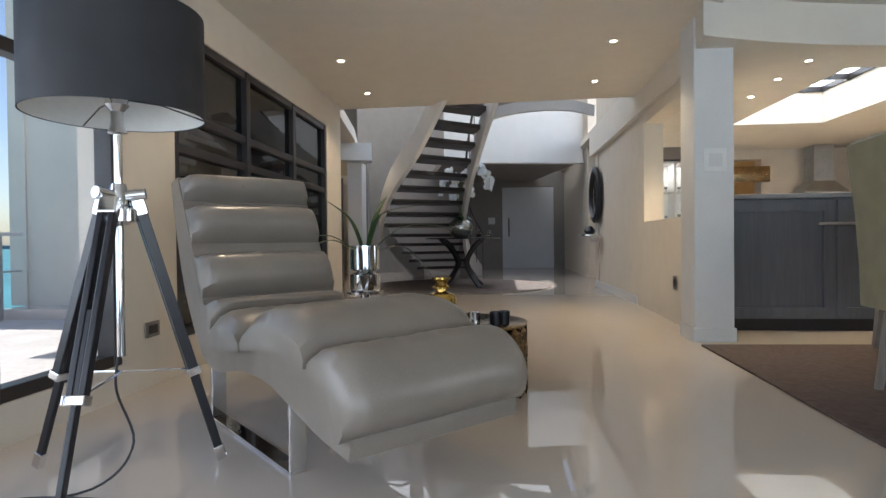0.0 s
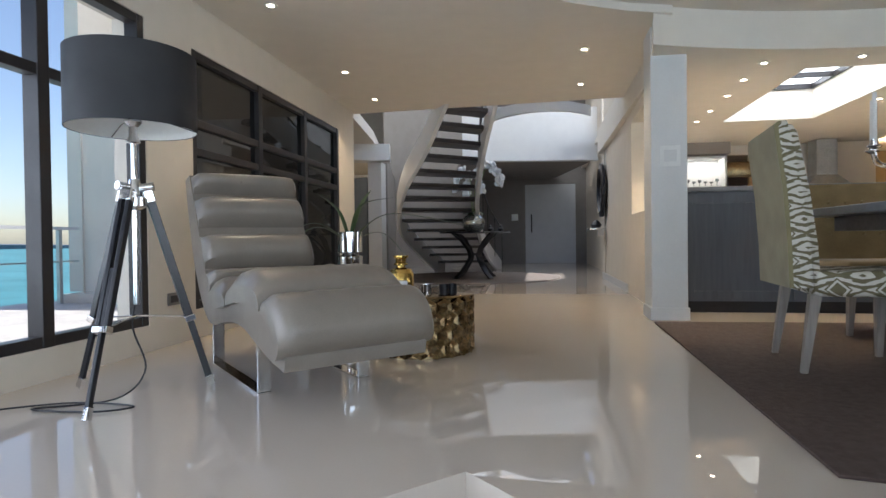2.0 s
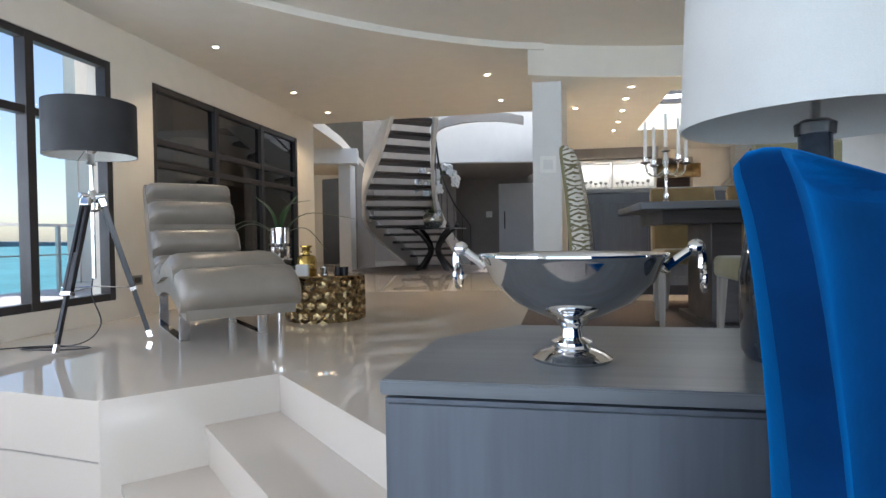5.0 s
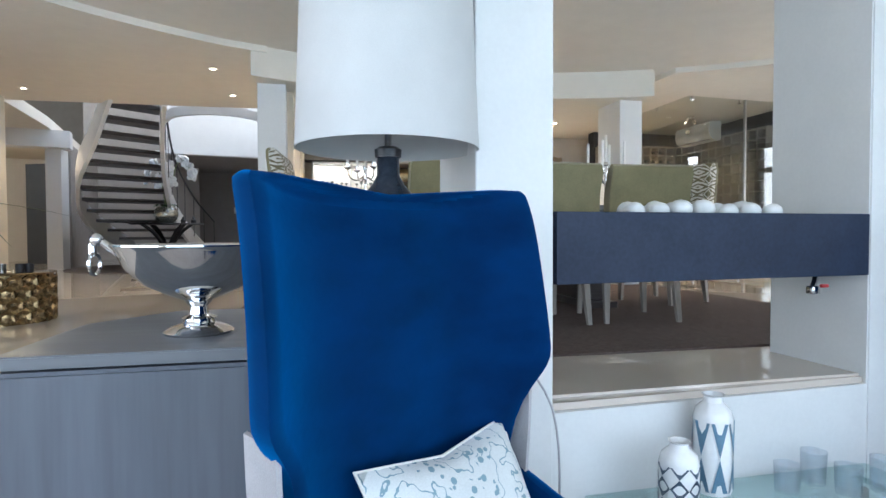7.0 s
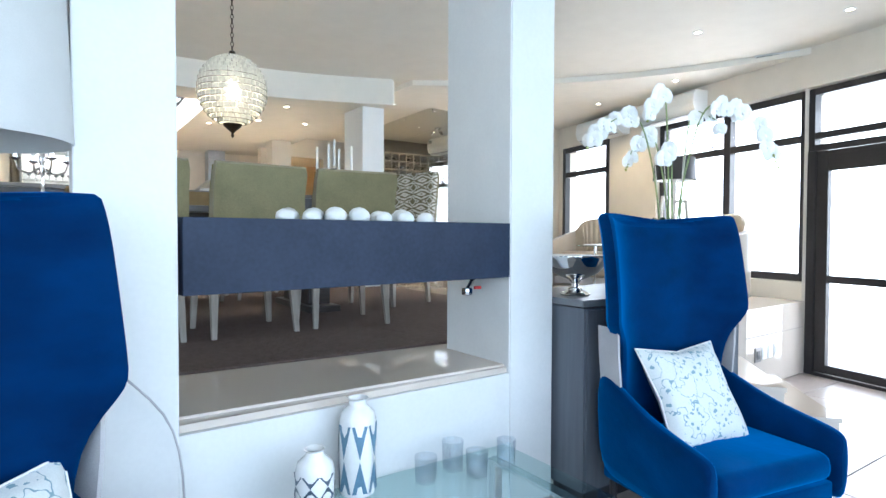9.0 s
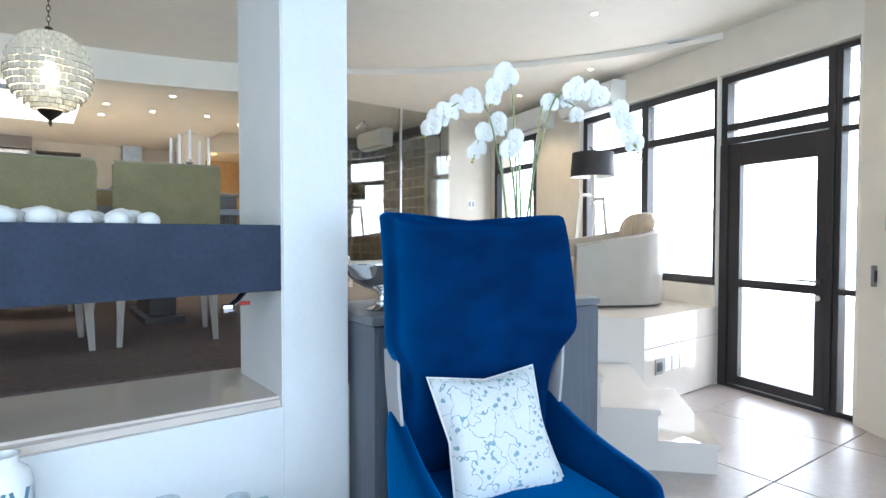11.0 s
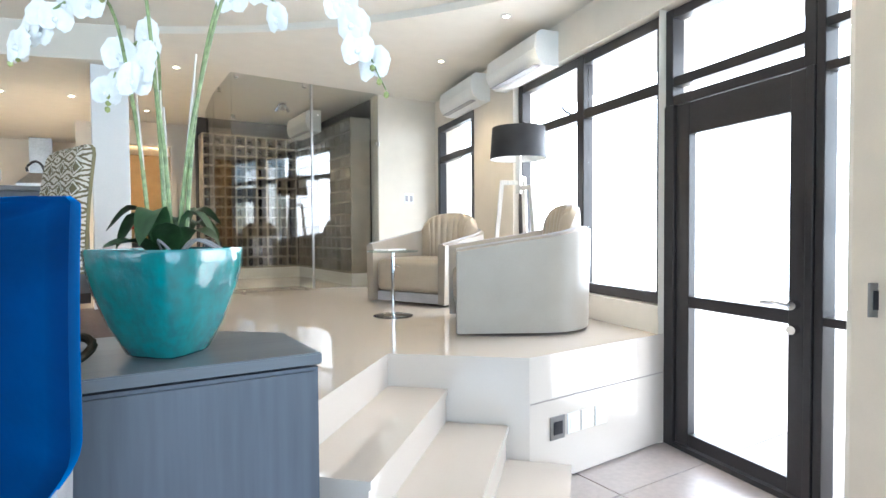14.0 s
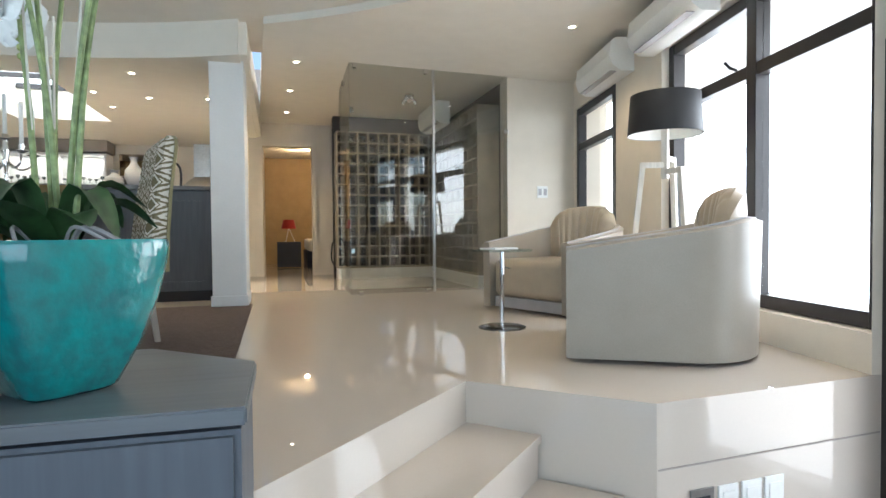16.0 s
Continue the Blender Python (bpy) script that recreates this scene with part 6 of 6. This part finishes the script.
def lobby():
    wall("wall_lobby", (8.2, 7.85), (5.1, 7.85), 0, 2.33, thick=0.15, side=-0.075, mat="wall", holes=[(2.0, 2.73, 0, 1.98)])
    e = thing("door_4", Matrix(), "cream door frame round the open bedroom doorway", "door")
    e["kind"] = "structure"
    for a, b, z0, z1 in ((5.40, 5.47, 0, 2.05), (6.20, 6.27, 0, 2.05), (5.47, 6.20, 1.98, 2.05)):
        part("door_frame", B(a, b, 7.79, 7.845, z0, z1), M["wall"], e, soft=False)
    part("leaf", B(5.44, 5.48, 8.03, 8.75, 0.01, 1.97), M["wall"], e, "cream door leaf, open", soft=False)
    # bedroom beyond
    wall("wall_bedroom", (8.2, 11.9), (4.6, 11.9), 0, 2.33, thick=0.1, side=-0.05, mat="ambers")
    struct("ceiling_bedroom", B(4.6, 8.9, 9.0, 12.1, CEIL + 0.004, CEIL + 0.1), M["ceil"], "bedroom ceiling", "ceiling")
    e = thing("bed", pose(6.75, 10.5, 0), "made bed with a dark navy base and pale cover", "bed")
    part("base", B(-0.55, 1.0, -0.9, 0.9, 0, 0.32, bevel=0.01), M["navyfab"], e)
    part("mattress", B(-0.53, 0.98, -0.88, 0.88, 0.321, 0.55, bevel=0.05, seg=3), M["linen"], e)
    e = thing("bedside_table", pose(5.88, 10.1, 0), "dark navy bedside cabinet in the bedroom", "cabinet")
    part("body", B(-0.22, 0.22, -0.2, 0.2, 0.02, 0.5, bevel=0.006), M["slate"], e)
    part("drawer", B(-0.2, 0.2, -0.215, -0.2005, 0.28, 0.47), M["slate"], e, soft=False)
    e = thing("bedside_lamp", pose(5.88, 10.1, 0.501), "bedside lamp with a red shade and wooden tripod", "lamp")
    part("shade", lathe(bmesh.new(), [(0.14, 0.25), (0.10, 0.42)], 28, close=False), M["red"], e, "red shade")
    for k in range(3):
        a = k * 2.09
        part("leg", tube(bmesh.new(), [(0.11 * math.cos(a), 0.11 * math.sin(a), 0), (0, 0, 0.27)], 0.01, 6), M["bleached"], e)
    lamp("bedroom_light", "POINT", pose(6.2, 10.4, 2.2), 26, (1.0, 0.70, 0.38)).data.shadow_soft_size = 0.03


lobby()


# ---- east sitting corner ----
def tub_chair(m, label):
    """Local: the sitter looks to +y; origin on the floor at the middle."""
    e = thing("tub_chair", m, label, "armchair", "cream tub chairs in the window corner")
    # curved outer shell, lowest at the arm fronts and rising to the back
    rg = []
    n = 28
    path = []
    for k in range(n + 1):
        a = radians(-20 - 140 * 0 + 0)
        u = -1 + 2 * k / n
        if abs(u) > 0.55:
            s = (abs(u) - 0.55) / 0.45
            path.append((math.copysign(0.37, u), -0.10 + 0.48 * s, abs(u)))
        else:
            a = u / 0.55 * math.pi / 2
            path.append((0.37 * math.sin(a), -0.10 - 0.30 * math.cos(a), abs(u)))
    for x, y, u in path:
        h = 0.66 - 0.13 * max(0, (u - 0.30) / 0.70) 
        c = Vector((0, -0.05, 0))
        inn = (c - Vector((x, y, 0)))
        inn = Vector((-math.copysign(1, x), 0, 0)) if u > 0.55 else inn.normalized()
        p = Vector((x, y, 0))
        t = inn * 0.055
        rg.append([p + Vector((0, 0, 0.02)) , p + Vector((0, 0, h - 0.015)) - inn * 0.012, p + Vector((0, 0, h)) + t * 0.3, p + Vector((0, 0, h)) + t * 0.8, p + t + Vector((0, 0, h - 0.02)), p + t + Vector((0, 0, 0.02))])
    part("shell", loft(bmesh.new(), rg), M["shell"], e, "pearl grey leather outer shell")
    part("piping", tube(bmesh.new(), [r[2] for r in rg], 0.006, 6), M["greyfabric"], e, "taupe piped rim")
    part("seat", B(-0.31, 0.31, -0.28, 0.36, 0.10, 0.40, bevel=0.06, seg=4), M["cream"], e)
    part("base", B(-0.30, 0.30, -0.26, 0.34, 0.02, 0.10), M["greyfabric"], e, soft=False)
    # channelled back cushion: one skin with upright ridges
    rr = []
    nu = 56
    for k in range(nu + 1):
        u = -1 + 2 * k / nu
        rid = 0.016 * abs(math.sin(4.5 * math.pi * (u + 1) / 2 * 2)) ** 0.6
        cx, cy = 0.29 * math.sin(u * 1.25), -0.335 + 0.16 * (1 - math.cos(u * 1.25))
        nn = Vector((-math.sin(u * 1.25) * 0.8, math.cos(u * 1.25), 0)).normalized()
        top = 0.82 - 0.10 * u ** 4 - 0.04 * u * u
        col = []
        for z, t in ((0.36, 0.05), (0.45, 0.10), (0.58, 0.095), (top - 0.10, 0.08), (top - 0.03, 0.065), (top - 0.005, 0.045)):
            col.append(Vector((cx, cy, z)) + nn * (t + rid))
        for z, t in ((top, 0.02), (top - 0.03, -0.012), (top - 0.12, -0.018), (0.36, -0.012)):
            col.append(Vector((cx, cy, z)) + nn * t)
        rr.append(col)
    part("back_cushion", loft(bmesh.new(), rr), M["cream"], e, "channel-stitched cream leather back")
    return e


tub_chair(pose(7.63, 1.40, 0, 0, 0, 60) @ Matrix.Diagonal((1.28, 1.2, 1.03, 1)), "cream leather tub chair seen from behind its pearl grey shell")
tub_chair(pose(7.90, 2.98, 0, 0, 0, 112) @ Matrix.Diagonal((1.2, 1.15, 1.03, 1)), "cream leather tub chair with a channelled back by the narrow window")


def side_table():
    e = thing("side_table", pose(7.09, 2.25, 0), "small round glass side table on a chrome pole", "table")
    part("foot", lathe(bmesh.new(), [(0.155, 0), (0.155, 0.006), (0.14, 0.012), (0.02, 0.018)], 40), M["darksteel"], e, "round dark chrome foot")
    part("pole", tube(bmesh.new(), [(0, 0, 0.018), (0, 0, 0.497)], 0.014, 14), M["steel"], e)
    part("tabletop", lathe(bmesh.new(), [(0.195, 0.50), (0.20, 0.506), (0.195, 0.512)], 48), M["tableglass"], e, "smoked glass top")
    part("lever", tube(bmesh.new(), [(0.012, 0, 0.40), (0.05, -0.02, 0.385)], 0.005, 6), M["steel"], e)
    lone("magazine", B(-0.10, 0.10, -0.075, 0.075, 0, 0.012, bevel=0.002), M["ceramic"], pose(7.07, 2.25, 0.513, 0, 0, 20), "pale magazine lying on the side table", "magazine", soft=False)


M["darksteel"] = material("dark_chrome", (0.22, 0.22, 0.23), 0.12, metal=1.0, vary=0.05, bump=0.0)
side_table()


def zigzag_lamp():
    o = Vector((8.15, 2.00, 0))
    e = thing("floor_lamp", pose(o.x, o.y, 0, 0, 0, 33) @ Matrix.Diagonal((1.07, 1.07, 1.127, 1)), "bleached wood floor lamp with angular legs and black drum shade", "lamp")
    part("post", B(-0.02, 0.02, -0.02, 0.02, 0.86, 1.16, bevel=0.003), M["bleached"], e, soft=False)
    for k, (ang, zz) in enumerate(((0, 0.98), (125, 0.94), (240, 0.90))):
        mm = Matrix.Rotation(radians(ang), 4, "Z")
        leg = part("leg", box(bmesh.new(), 0.0, 0.15, -0.016, 0.016, zz - 0.016, zz + 0.016, bevel=0.003, m=mm), M["bleached"], e, soft=False)
        rr = []
        for x, z in ((0.135, zz + 0.016), (0.24, 0.0)):
            rr.append([mm @ Vector((x + sx * 0.016, sy * 0.016, z)) for sx, sy in ((-1, -1), (1, -1), (1, 1), (-1, 1))])
        part("shin", loft(bmesh.new(), rr), M["bleached"], leg, soft=False)
    r0, r1 = 0.222, 0.205
    part("shade", lathe(bmesh.new(), [(r0, 1.115), (r1, 1.345), (r1 - 0.003, 1.345), (r0 - 0.003, 1.115)], 56, close=False), M["shade"], e, "black fabric drum shade")
    part("lining", lathe(bmesh.new(), [(r0 - 0.004, 1.117), (r1 - 0.004, 1.343)], 56, close=False), M["lampwhite"], e, "white shade lining")
    part("top_disc", lathe(bmesh.new(), [(r1 - 0.005, 1.30), (r1 - 0.005, 1.303)], 40), M["lampwhite"], e)


zigzag_lamp()
plate("wall_socket", pose(8.54, 4.609, 1.08), 0.13, 0.13, "plastic", "white socket plate on the wall beside the wine room", "socket", "greyfabric", 2)
plate("wall_socket", pose(7.185, 0.539, -0.40, 0, 0, 3), 0.11, 0.125, "greyplastic", "pewter socket on the platform's face", "socket", "black", 1)
for k in range(3):
    plate("wall_socket", pose(7.31 + k * 0.115, 0.5455 + k * 0.006, -0.395, 0, 0, 3), 0.096, 0.11, "plastic", "white blank plate on the platform's face", "socket", "plastic", 1)
plate("wall_plate", pose(7.671, -0.830, 0.735, 0, 0, -36.6), 0.17, 0.14, "greyplastic", "brushed pewter control plate beside the terrace door", "switch", "greyplastic", 1)
plate("light_switch", pose(7.774, -0.690, 0.363, 0, 0, -36.6), 0.085, 0.14, "greyplastic", "pewter light switch beside the terrace door", "switch", "black", 1)


def orchid_pot():
    e = thing("orchid_pot", pose(5.265, 0.10, LOW + 1.006, 0, 0, 43) @ Matrix.Diagonal((0.87, 0.87, 1.04, 1)), "square crackled teal ceramic pot planted with white orchids", "plant")
    rg = []
    n = 40

    def sq(r, z, p=3.6):
        out = []
        for k in range(n):
            a = 2 * math.pi * k / n
            c, s = math.cos(a), math.sin(a)
            d = (abs(c) ** p + abs(s) ** p) ** (-1 / p)
            out.append(Vector((r * d * c, r * d * s, z)))
        return out

    for r, z, p in ((0.088, 0, 5), (0.100, 0.008, 5), (0.143, 0.085, 4.6), (0.175, 0.17, 4.6), (0.192, 0.24, 4.6), (0.196, 0.279, 4.6), (0.193, 0.287, 4.6), (0.183, 0.286, 4.6), (0.178, 0.24, 4.6)):
        rg.append(sq(r, z, p))
    part("pot", loft(bmesh.new(), rg), M["teal"], e, "crackled teal glazed pot")
    part("moss", loft(bmesh.new(), [sq(0.165, 0.245, 4.6), sq(0.12, 0.262, 3), sq(0.02, 0.268, 2)]), M["leaf"], e, "green moss")
    rnd = random.Random(21)
    lv = bmesh.new()
    for k in range(11):
        a = k * 2 * math.pi / 11 + rnd.uniform(-0.2, 0.2)
        ln = rnd.uniform(0.17, 0.26)
        u = Vector((math.cos(a), math.sin(a), 0))
        blade(lv, [u * 0.03 + Vector((0, 0, 0.25)), u * ln * 0.5 + Vector((0, 0, 0.30 + rnd.uniform(0, 0.09))), u * ln + Vector((0, 0, 0.28 + rnd.uniform(-0.02, 0.08)))], 0.045, 10, 0.3)
    part("foliage", lv, M["leaf"], e, "broad dark green orchid leaves")
    for k in range(5):
        a = rnd.uniform(0, 6.28)
        rt = tube(bmesh.new(), curve([(0.05 * math.cos(a), 0.05 * math.sin(a), 0.27), (0.12 * math.cos(a), 0.12 * math.sin(a), 0.31), (0.19 * math.cos(a + 0.3), 0.19 * math.sin(a + 0.3), 0.275)], 10), 0.004, 5)
        part("root", rt, M["greyfabric"], e, "pale aerial root")
    # flowering stems, given in the room's own axes and turned back into the pot's
    back = Matrix.Rotation(radians(-43), 3, "Z")
    right, ahead = Vector((0.79, -0.62, 0)), Vector((0.62, 0.79, 0))
    for i, (r0, rise, reach, drop, dep, cnt) in enumerate(((-0.05, 0.72, -0.48, 0.16, 0.03, 10), (0.0, 0.84, -0.16, 0.14, -0.04, 10), (0.03, 0.78, 0.66, 0.34, 0.02, 12), (0.06, 0.74, 0.30, 0.06, 0.08, 3), (0.0, 0.62, -0.26, 0.18, 0.10, 6), (0.02, 0.52, -0.10, 0.06, -0.05, 4))):
        base = Vector((0, 0, 0.26)) + back @ (right * r0)
        keys = [base, base + back @ (right * reach * 0.12 + ahead * dep * 0.3) + Vector((0, 0, rise * 0.55)), base + back @ (right * reach * 0.35 + ahead * dep) + Vector((0, 0, rise)),
                base + back @ (right * reach * 0.8 + ahead * dep) + Vector((0, 0, rise - drop * 0.25)), base + back @ (right * reach * 1.05 + ahead * dep) + Vector((0, 0, rise - drop))]
        pts = curve(keys, 32)
        st = part("stem", tube(bmesh.new(), pts, 0.006, 7, [0.0075 - 0.005 * k / 32 for k in range(33)]), M["stem"], e, "arching green flower stem")
        fl = bmesh.new()
        for k in range(cnt):
            p = pts[int(17 + 13 * k / max(1, cnt - 1))]
            face = back @ (ahead * -1 + right * rnd.uniform(-0.6, 0.6) + Vector((0, 0, rnd.uniform(-0.4, 0.2))))
            flower(fl, p + Vector((rnd.uniform(-0.02, 0.02), rnd.uniform(-0.02, 0.02), -0.02 + (0.02 if k % 2 else -0.015))), rnd.uniform(0.046, 0.058), rnd, face.normalized())
        part("blossoms", fl, M["petal"], st, "white orchid blossoms")
        bd = bmesh.new()
        for k in (30, 31, 32):
            bmesh.ops.create_icosphere(bd, subdivisions=1, radius=0.010, matrix=Matrix.Translation(pts[k] + Vector((rnd.uniform(-0.012, 0.012), 0, -0.012))))
        part("buds", bd, M["bud"], st, "green buds")
        part("stake", tube(bmesh.new(), [keys[0], keys[1] + Vector((0, 0, 0.12))], 0.003, 5), M["bleached"], e)
    lone("metal_ornament", tube(bmesh.new(), curve([(0, 0, 0.02), (0.05, 0.02, 0.05), (0.09, 0, 0.02), (0.13, 0.03, 0.05), (0.10, 0.05, 0.07), (0.04, 0.03, 0.03), (0, 0.02, 0.013)], 24), 0.012, 8), M["bronze"], pose(4.95, 0.02, LOW + 1.006), "small dark bronze twisted ornament on the east sideboard", "ornament")


orchid_pot()


# ---- ceiling lights and vent ----
def downlights():
    ring = [(-1.51, 3.15), (-1.53, 4.76), (-1.55, 5.85), (0.75, 4.55), (0.80, 5.70), (8.06, 3.06), (7.88, 1.82), (5.884, 4.61), (5.845, 5.78), (5.823, 7.0)]
    kit = [(2.20, 4.5), (2.21, 5.0), (2.25, 5.6), (2.28, 6.3), (2.29, 6.9), (2.92, 4.47), (3.9, 5.37), (3.9, 6.08), (1.69, 5.35), (4.436, 4.55), (4.386, 5.52), (4.985, 5.42)]
    dome_l = [(6.86, 0.93), (7.36, -0.03)]
    first = None
    for pts, z, lit in ((ring, CEIL, 21.0), (kit, BULK, 32.0), (dome_l, DOME, 8.0)):
        for x, y in pts:
            if first is None:
                e = thing("downlight", pose(x, y, z), "small round recessed ceiling downlight, lit warm", "downlight", "ceiling downlights")
                part("trim", lathe(bmesh.new(), [(0.024, -0.004), (0.044, -0.004), (0.046, 0.0)], 24, close=False), M["white"], e, "white trim ring")
                part("lens", lathe(bmesh.new(), [(0.001, -0.003), (0.025, -0.003)], 20, close=False), M["downlight"], e, "glowing lens")
                first = e
            else:
                copy_thing(first, pose(x, y, z))
            lamp("downlight_beam", "SPOT", look((x, y, z - 0.02), (x, y, 0)), lit, (1.0, 0.80, 0.52), spot=110)


downlights()
e = thing("ceiling_vent", pose(8.03, 0.82, DOME - 0.001, 0, 0, -65), "slim white slot vent in the ceiling's curved edge", "vent")
part("frame", B(-0.2, 0.2, -0.04, 0.04, -0.012, 0, bevel=0.003), M["white"], e, soft=False)
part("slot", B(-0.18, 0.18, -0.02, 0.02, -0.014, -0.0122), M["black"], e, soft=False)


# ---- outside ----
struct("terrace", B(-6.5, -2.25, -9, 6.3, LOW - 0.2, -0.12), M["sand"], "pale stone terrace outside the west windows", "terrace")
struct("terrace_east", B(8.9, 16.0, -9, 14, LOW - 0.2, LOW - 0.03), M["sand"], "sunlit pale terrace outside the east door", "terrace")
struct("sea", B(-4000, 4000, -4000, 4000, -16.2, -16), M["water"], "turquoise sea reaching the horizon", "water")
bm = bmesh.new()
pts = []
for k in range(60):
    x = -3600 + k * 60
    y = 2300 + 0.35 * (x + 3600)
    h = 14 + 9 * noise.noise((k * 0.13, 2, 0)) + 6 * noise.noise((k * 0.4, 5, 0))
    pts.append((x, y, max(2, h)))
rg = [[Vector((x, y, -16)), Vector((x, y, h - 8)), Vector((x + 60, y + 120, h - 8)), Vector((x + 60, y + 120, -16))] for x, y, h in pts]
struct("backdrop_headland", loft(bm, rg), M["headland"], "low hazy headland on the horizon", "headland")


def balustrade():
    e = thing("balustrade", pose(-5.9, 0, -0.12), "terrace balustrade of steel posts and glass with a rail", "balustrade")
    part("handrail", B(-0.03, 0.03, -8, 6.2, 0.98, 1.02), M["white"], e, soft=False)
    part("rail", B(-0.02, 0.02, -8, 6.2, 0.55, 0.57), M["stainless"], e, soft=False)
    for k in range(10):
        y = -7.6 + k * 1.5
        part("post", B(-0.025, 0.025, y - 0.025, y + 0.025, 0, 0.98), M["stainless"], e, soft=False)
        part("pane", B(-0.006, 0.006, y + 0.05, y + 1.4, 0.08, 0.95), M["glass"], e, soft=False).visible_shadow = False
    d = thing("terrace_door_white", pose(-2.62, 1.35, -0.12, 0, 0, 12), "white framed glazed terrace door standing open outside", "door")
    for x0, x1, z0, z1 in ((0, 0.1, 0, 2.1), (0.75, 0.85, 0, 2.1), (0.1, 0.75, 0, 0.14), (0.1, 0.75, 1.98, 2.1)):
        part("stile", B(-x1, -x0, -0.025, 0.025, z0, z1), M["white"], d, soft=False)
    part("pane", B(-0.75, -0.1, -0.004, 0.004, 0.14, 1.98), M["glass"], d, soft=False).visible_shadow = False
    part("door_handle", tube(bmesh.new(), [(-0.05, -0.03, 0.72), (-0.05, -0.07, 0.72), (-0.15, -0.07, 0.72)], 0.012, 8), M["steel"], d, "steel lever handle")
    t = thing("terrace_table", pose(-4.6, 2.9, -0.12), "slatted grey terrace table", "table")
    for k in range(6):
        part("slat", B(-0.4, 0.4, -0.36 + k * 0.12, -0.26 + k * 0.12, 0.42, 0.44), M["greyfabric"], t, soft=False)
    for x in (-0.36, 0.36):
        for y in (-0.32, 0.28):
            part("leg", B(x - 0.02, x + 0.02, y - 0.02, y + 0.02, 0, 0.42), M["greyfabric"], t, soft=False)


balustrade()


struct("backdrop_east", bar(bmesh.new(), (22.0, -26.0), (30.0, 40.0), 0.1, -14, 13), M["skyglow"], "bright white sky beyond the east windows", "sky")
struct("backdrop_roof", B(2.3, 3.9, 4.5, 7.6, 2.62, 2.64), M["roofglow"], "bright cloud over the roof light", "sky")
# unseen overhang, added to stop direct sun entering by the east door and windows
struct("sun_shield_east", bar(bmesh.new(), along(-1.2, 0.95), along(4.9, 0.95), 1.3, 2.28, 2.42), M["white"], "unseen white slab added over the east windows to block the sun", "eaves")
struct("ceiling_void_cap", B(1.5, 9.2, 9.4, FAR + 0.3, 2.6, 2.7), M["ceil"], "ceiling of the rooms beyond", "ceiling")
lamp("side_room_light", "POINT", pose(-3.6, 10.0, 2.1), 25, (1.0, 0.82, 0.58)).data.shadow_soft_size = 0.1


for a, b in (((6.99, 0.526), (8.14, 0.585)), ((-0.85, 0.524), (-0.375, 0.455)), ((-1.98, 0.594), (-0.85, 0.524))):
    struct("trim_joint", bar(bmesh.new(), a, b, 0.003, -0.246, -0.240), M["grout"], "thin joint along the platform's face", "trim")
e = bpy.data.objects["window_3"]
for y, z in ((1.66, 1.60), (2.28, 1.60)):
    p = along(y, 0.04)
    part("stay", tube(bmesh.new(), [(p.x + 0.03, p.y, z), (p.x - 0.02, p.y, z + 0.01), (p.x - 0.03, p.y + 0.03, z + 0.05)], 0.009, 6), M["black"], e, "small black window stay")
# court wall seen through the inner west windows, and the side room's south wall
wall("wall_court", (-2.95, 4.4), (-2.95, 6.42), LOW, 2.6, thick=0.2, side=0.0, mat="taupe")
for z in (0.55, 0.95, 1.35):
    struct("trim_court", B(-2.849, -2.80, 4.4, 6.42, z, z + 0.05), M["wall"], "pale ledge on the court wall", "trim")
wall("wall_side_south", (-6.0, 6.53), (-2.23, 6.53), 0, 2.6, thick=0.2, side=0.0)


# ---- lower floor tiles ----
def tiles():
    size = 0.9
    me = None
    par = bpy.data.objects["floor_lower"]
    for i in range(13):
        for j in range(8):
            x, y = -2.55 + i * size, -5.15 + j * size
            if me is None:
                me = mesh_from("tile", B(0.004, size - 0.004, 0.004, size - 0.004, -0.012, 0.0, bevel=0.002, seg=1), M["lowtile"])
            ob = new("tile", me)
            ob.parent = par
            ob.location = (x, y, LOW)


tiles()
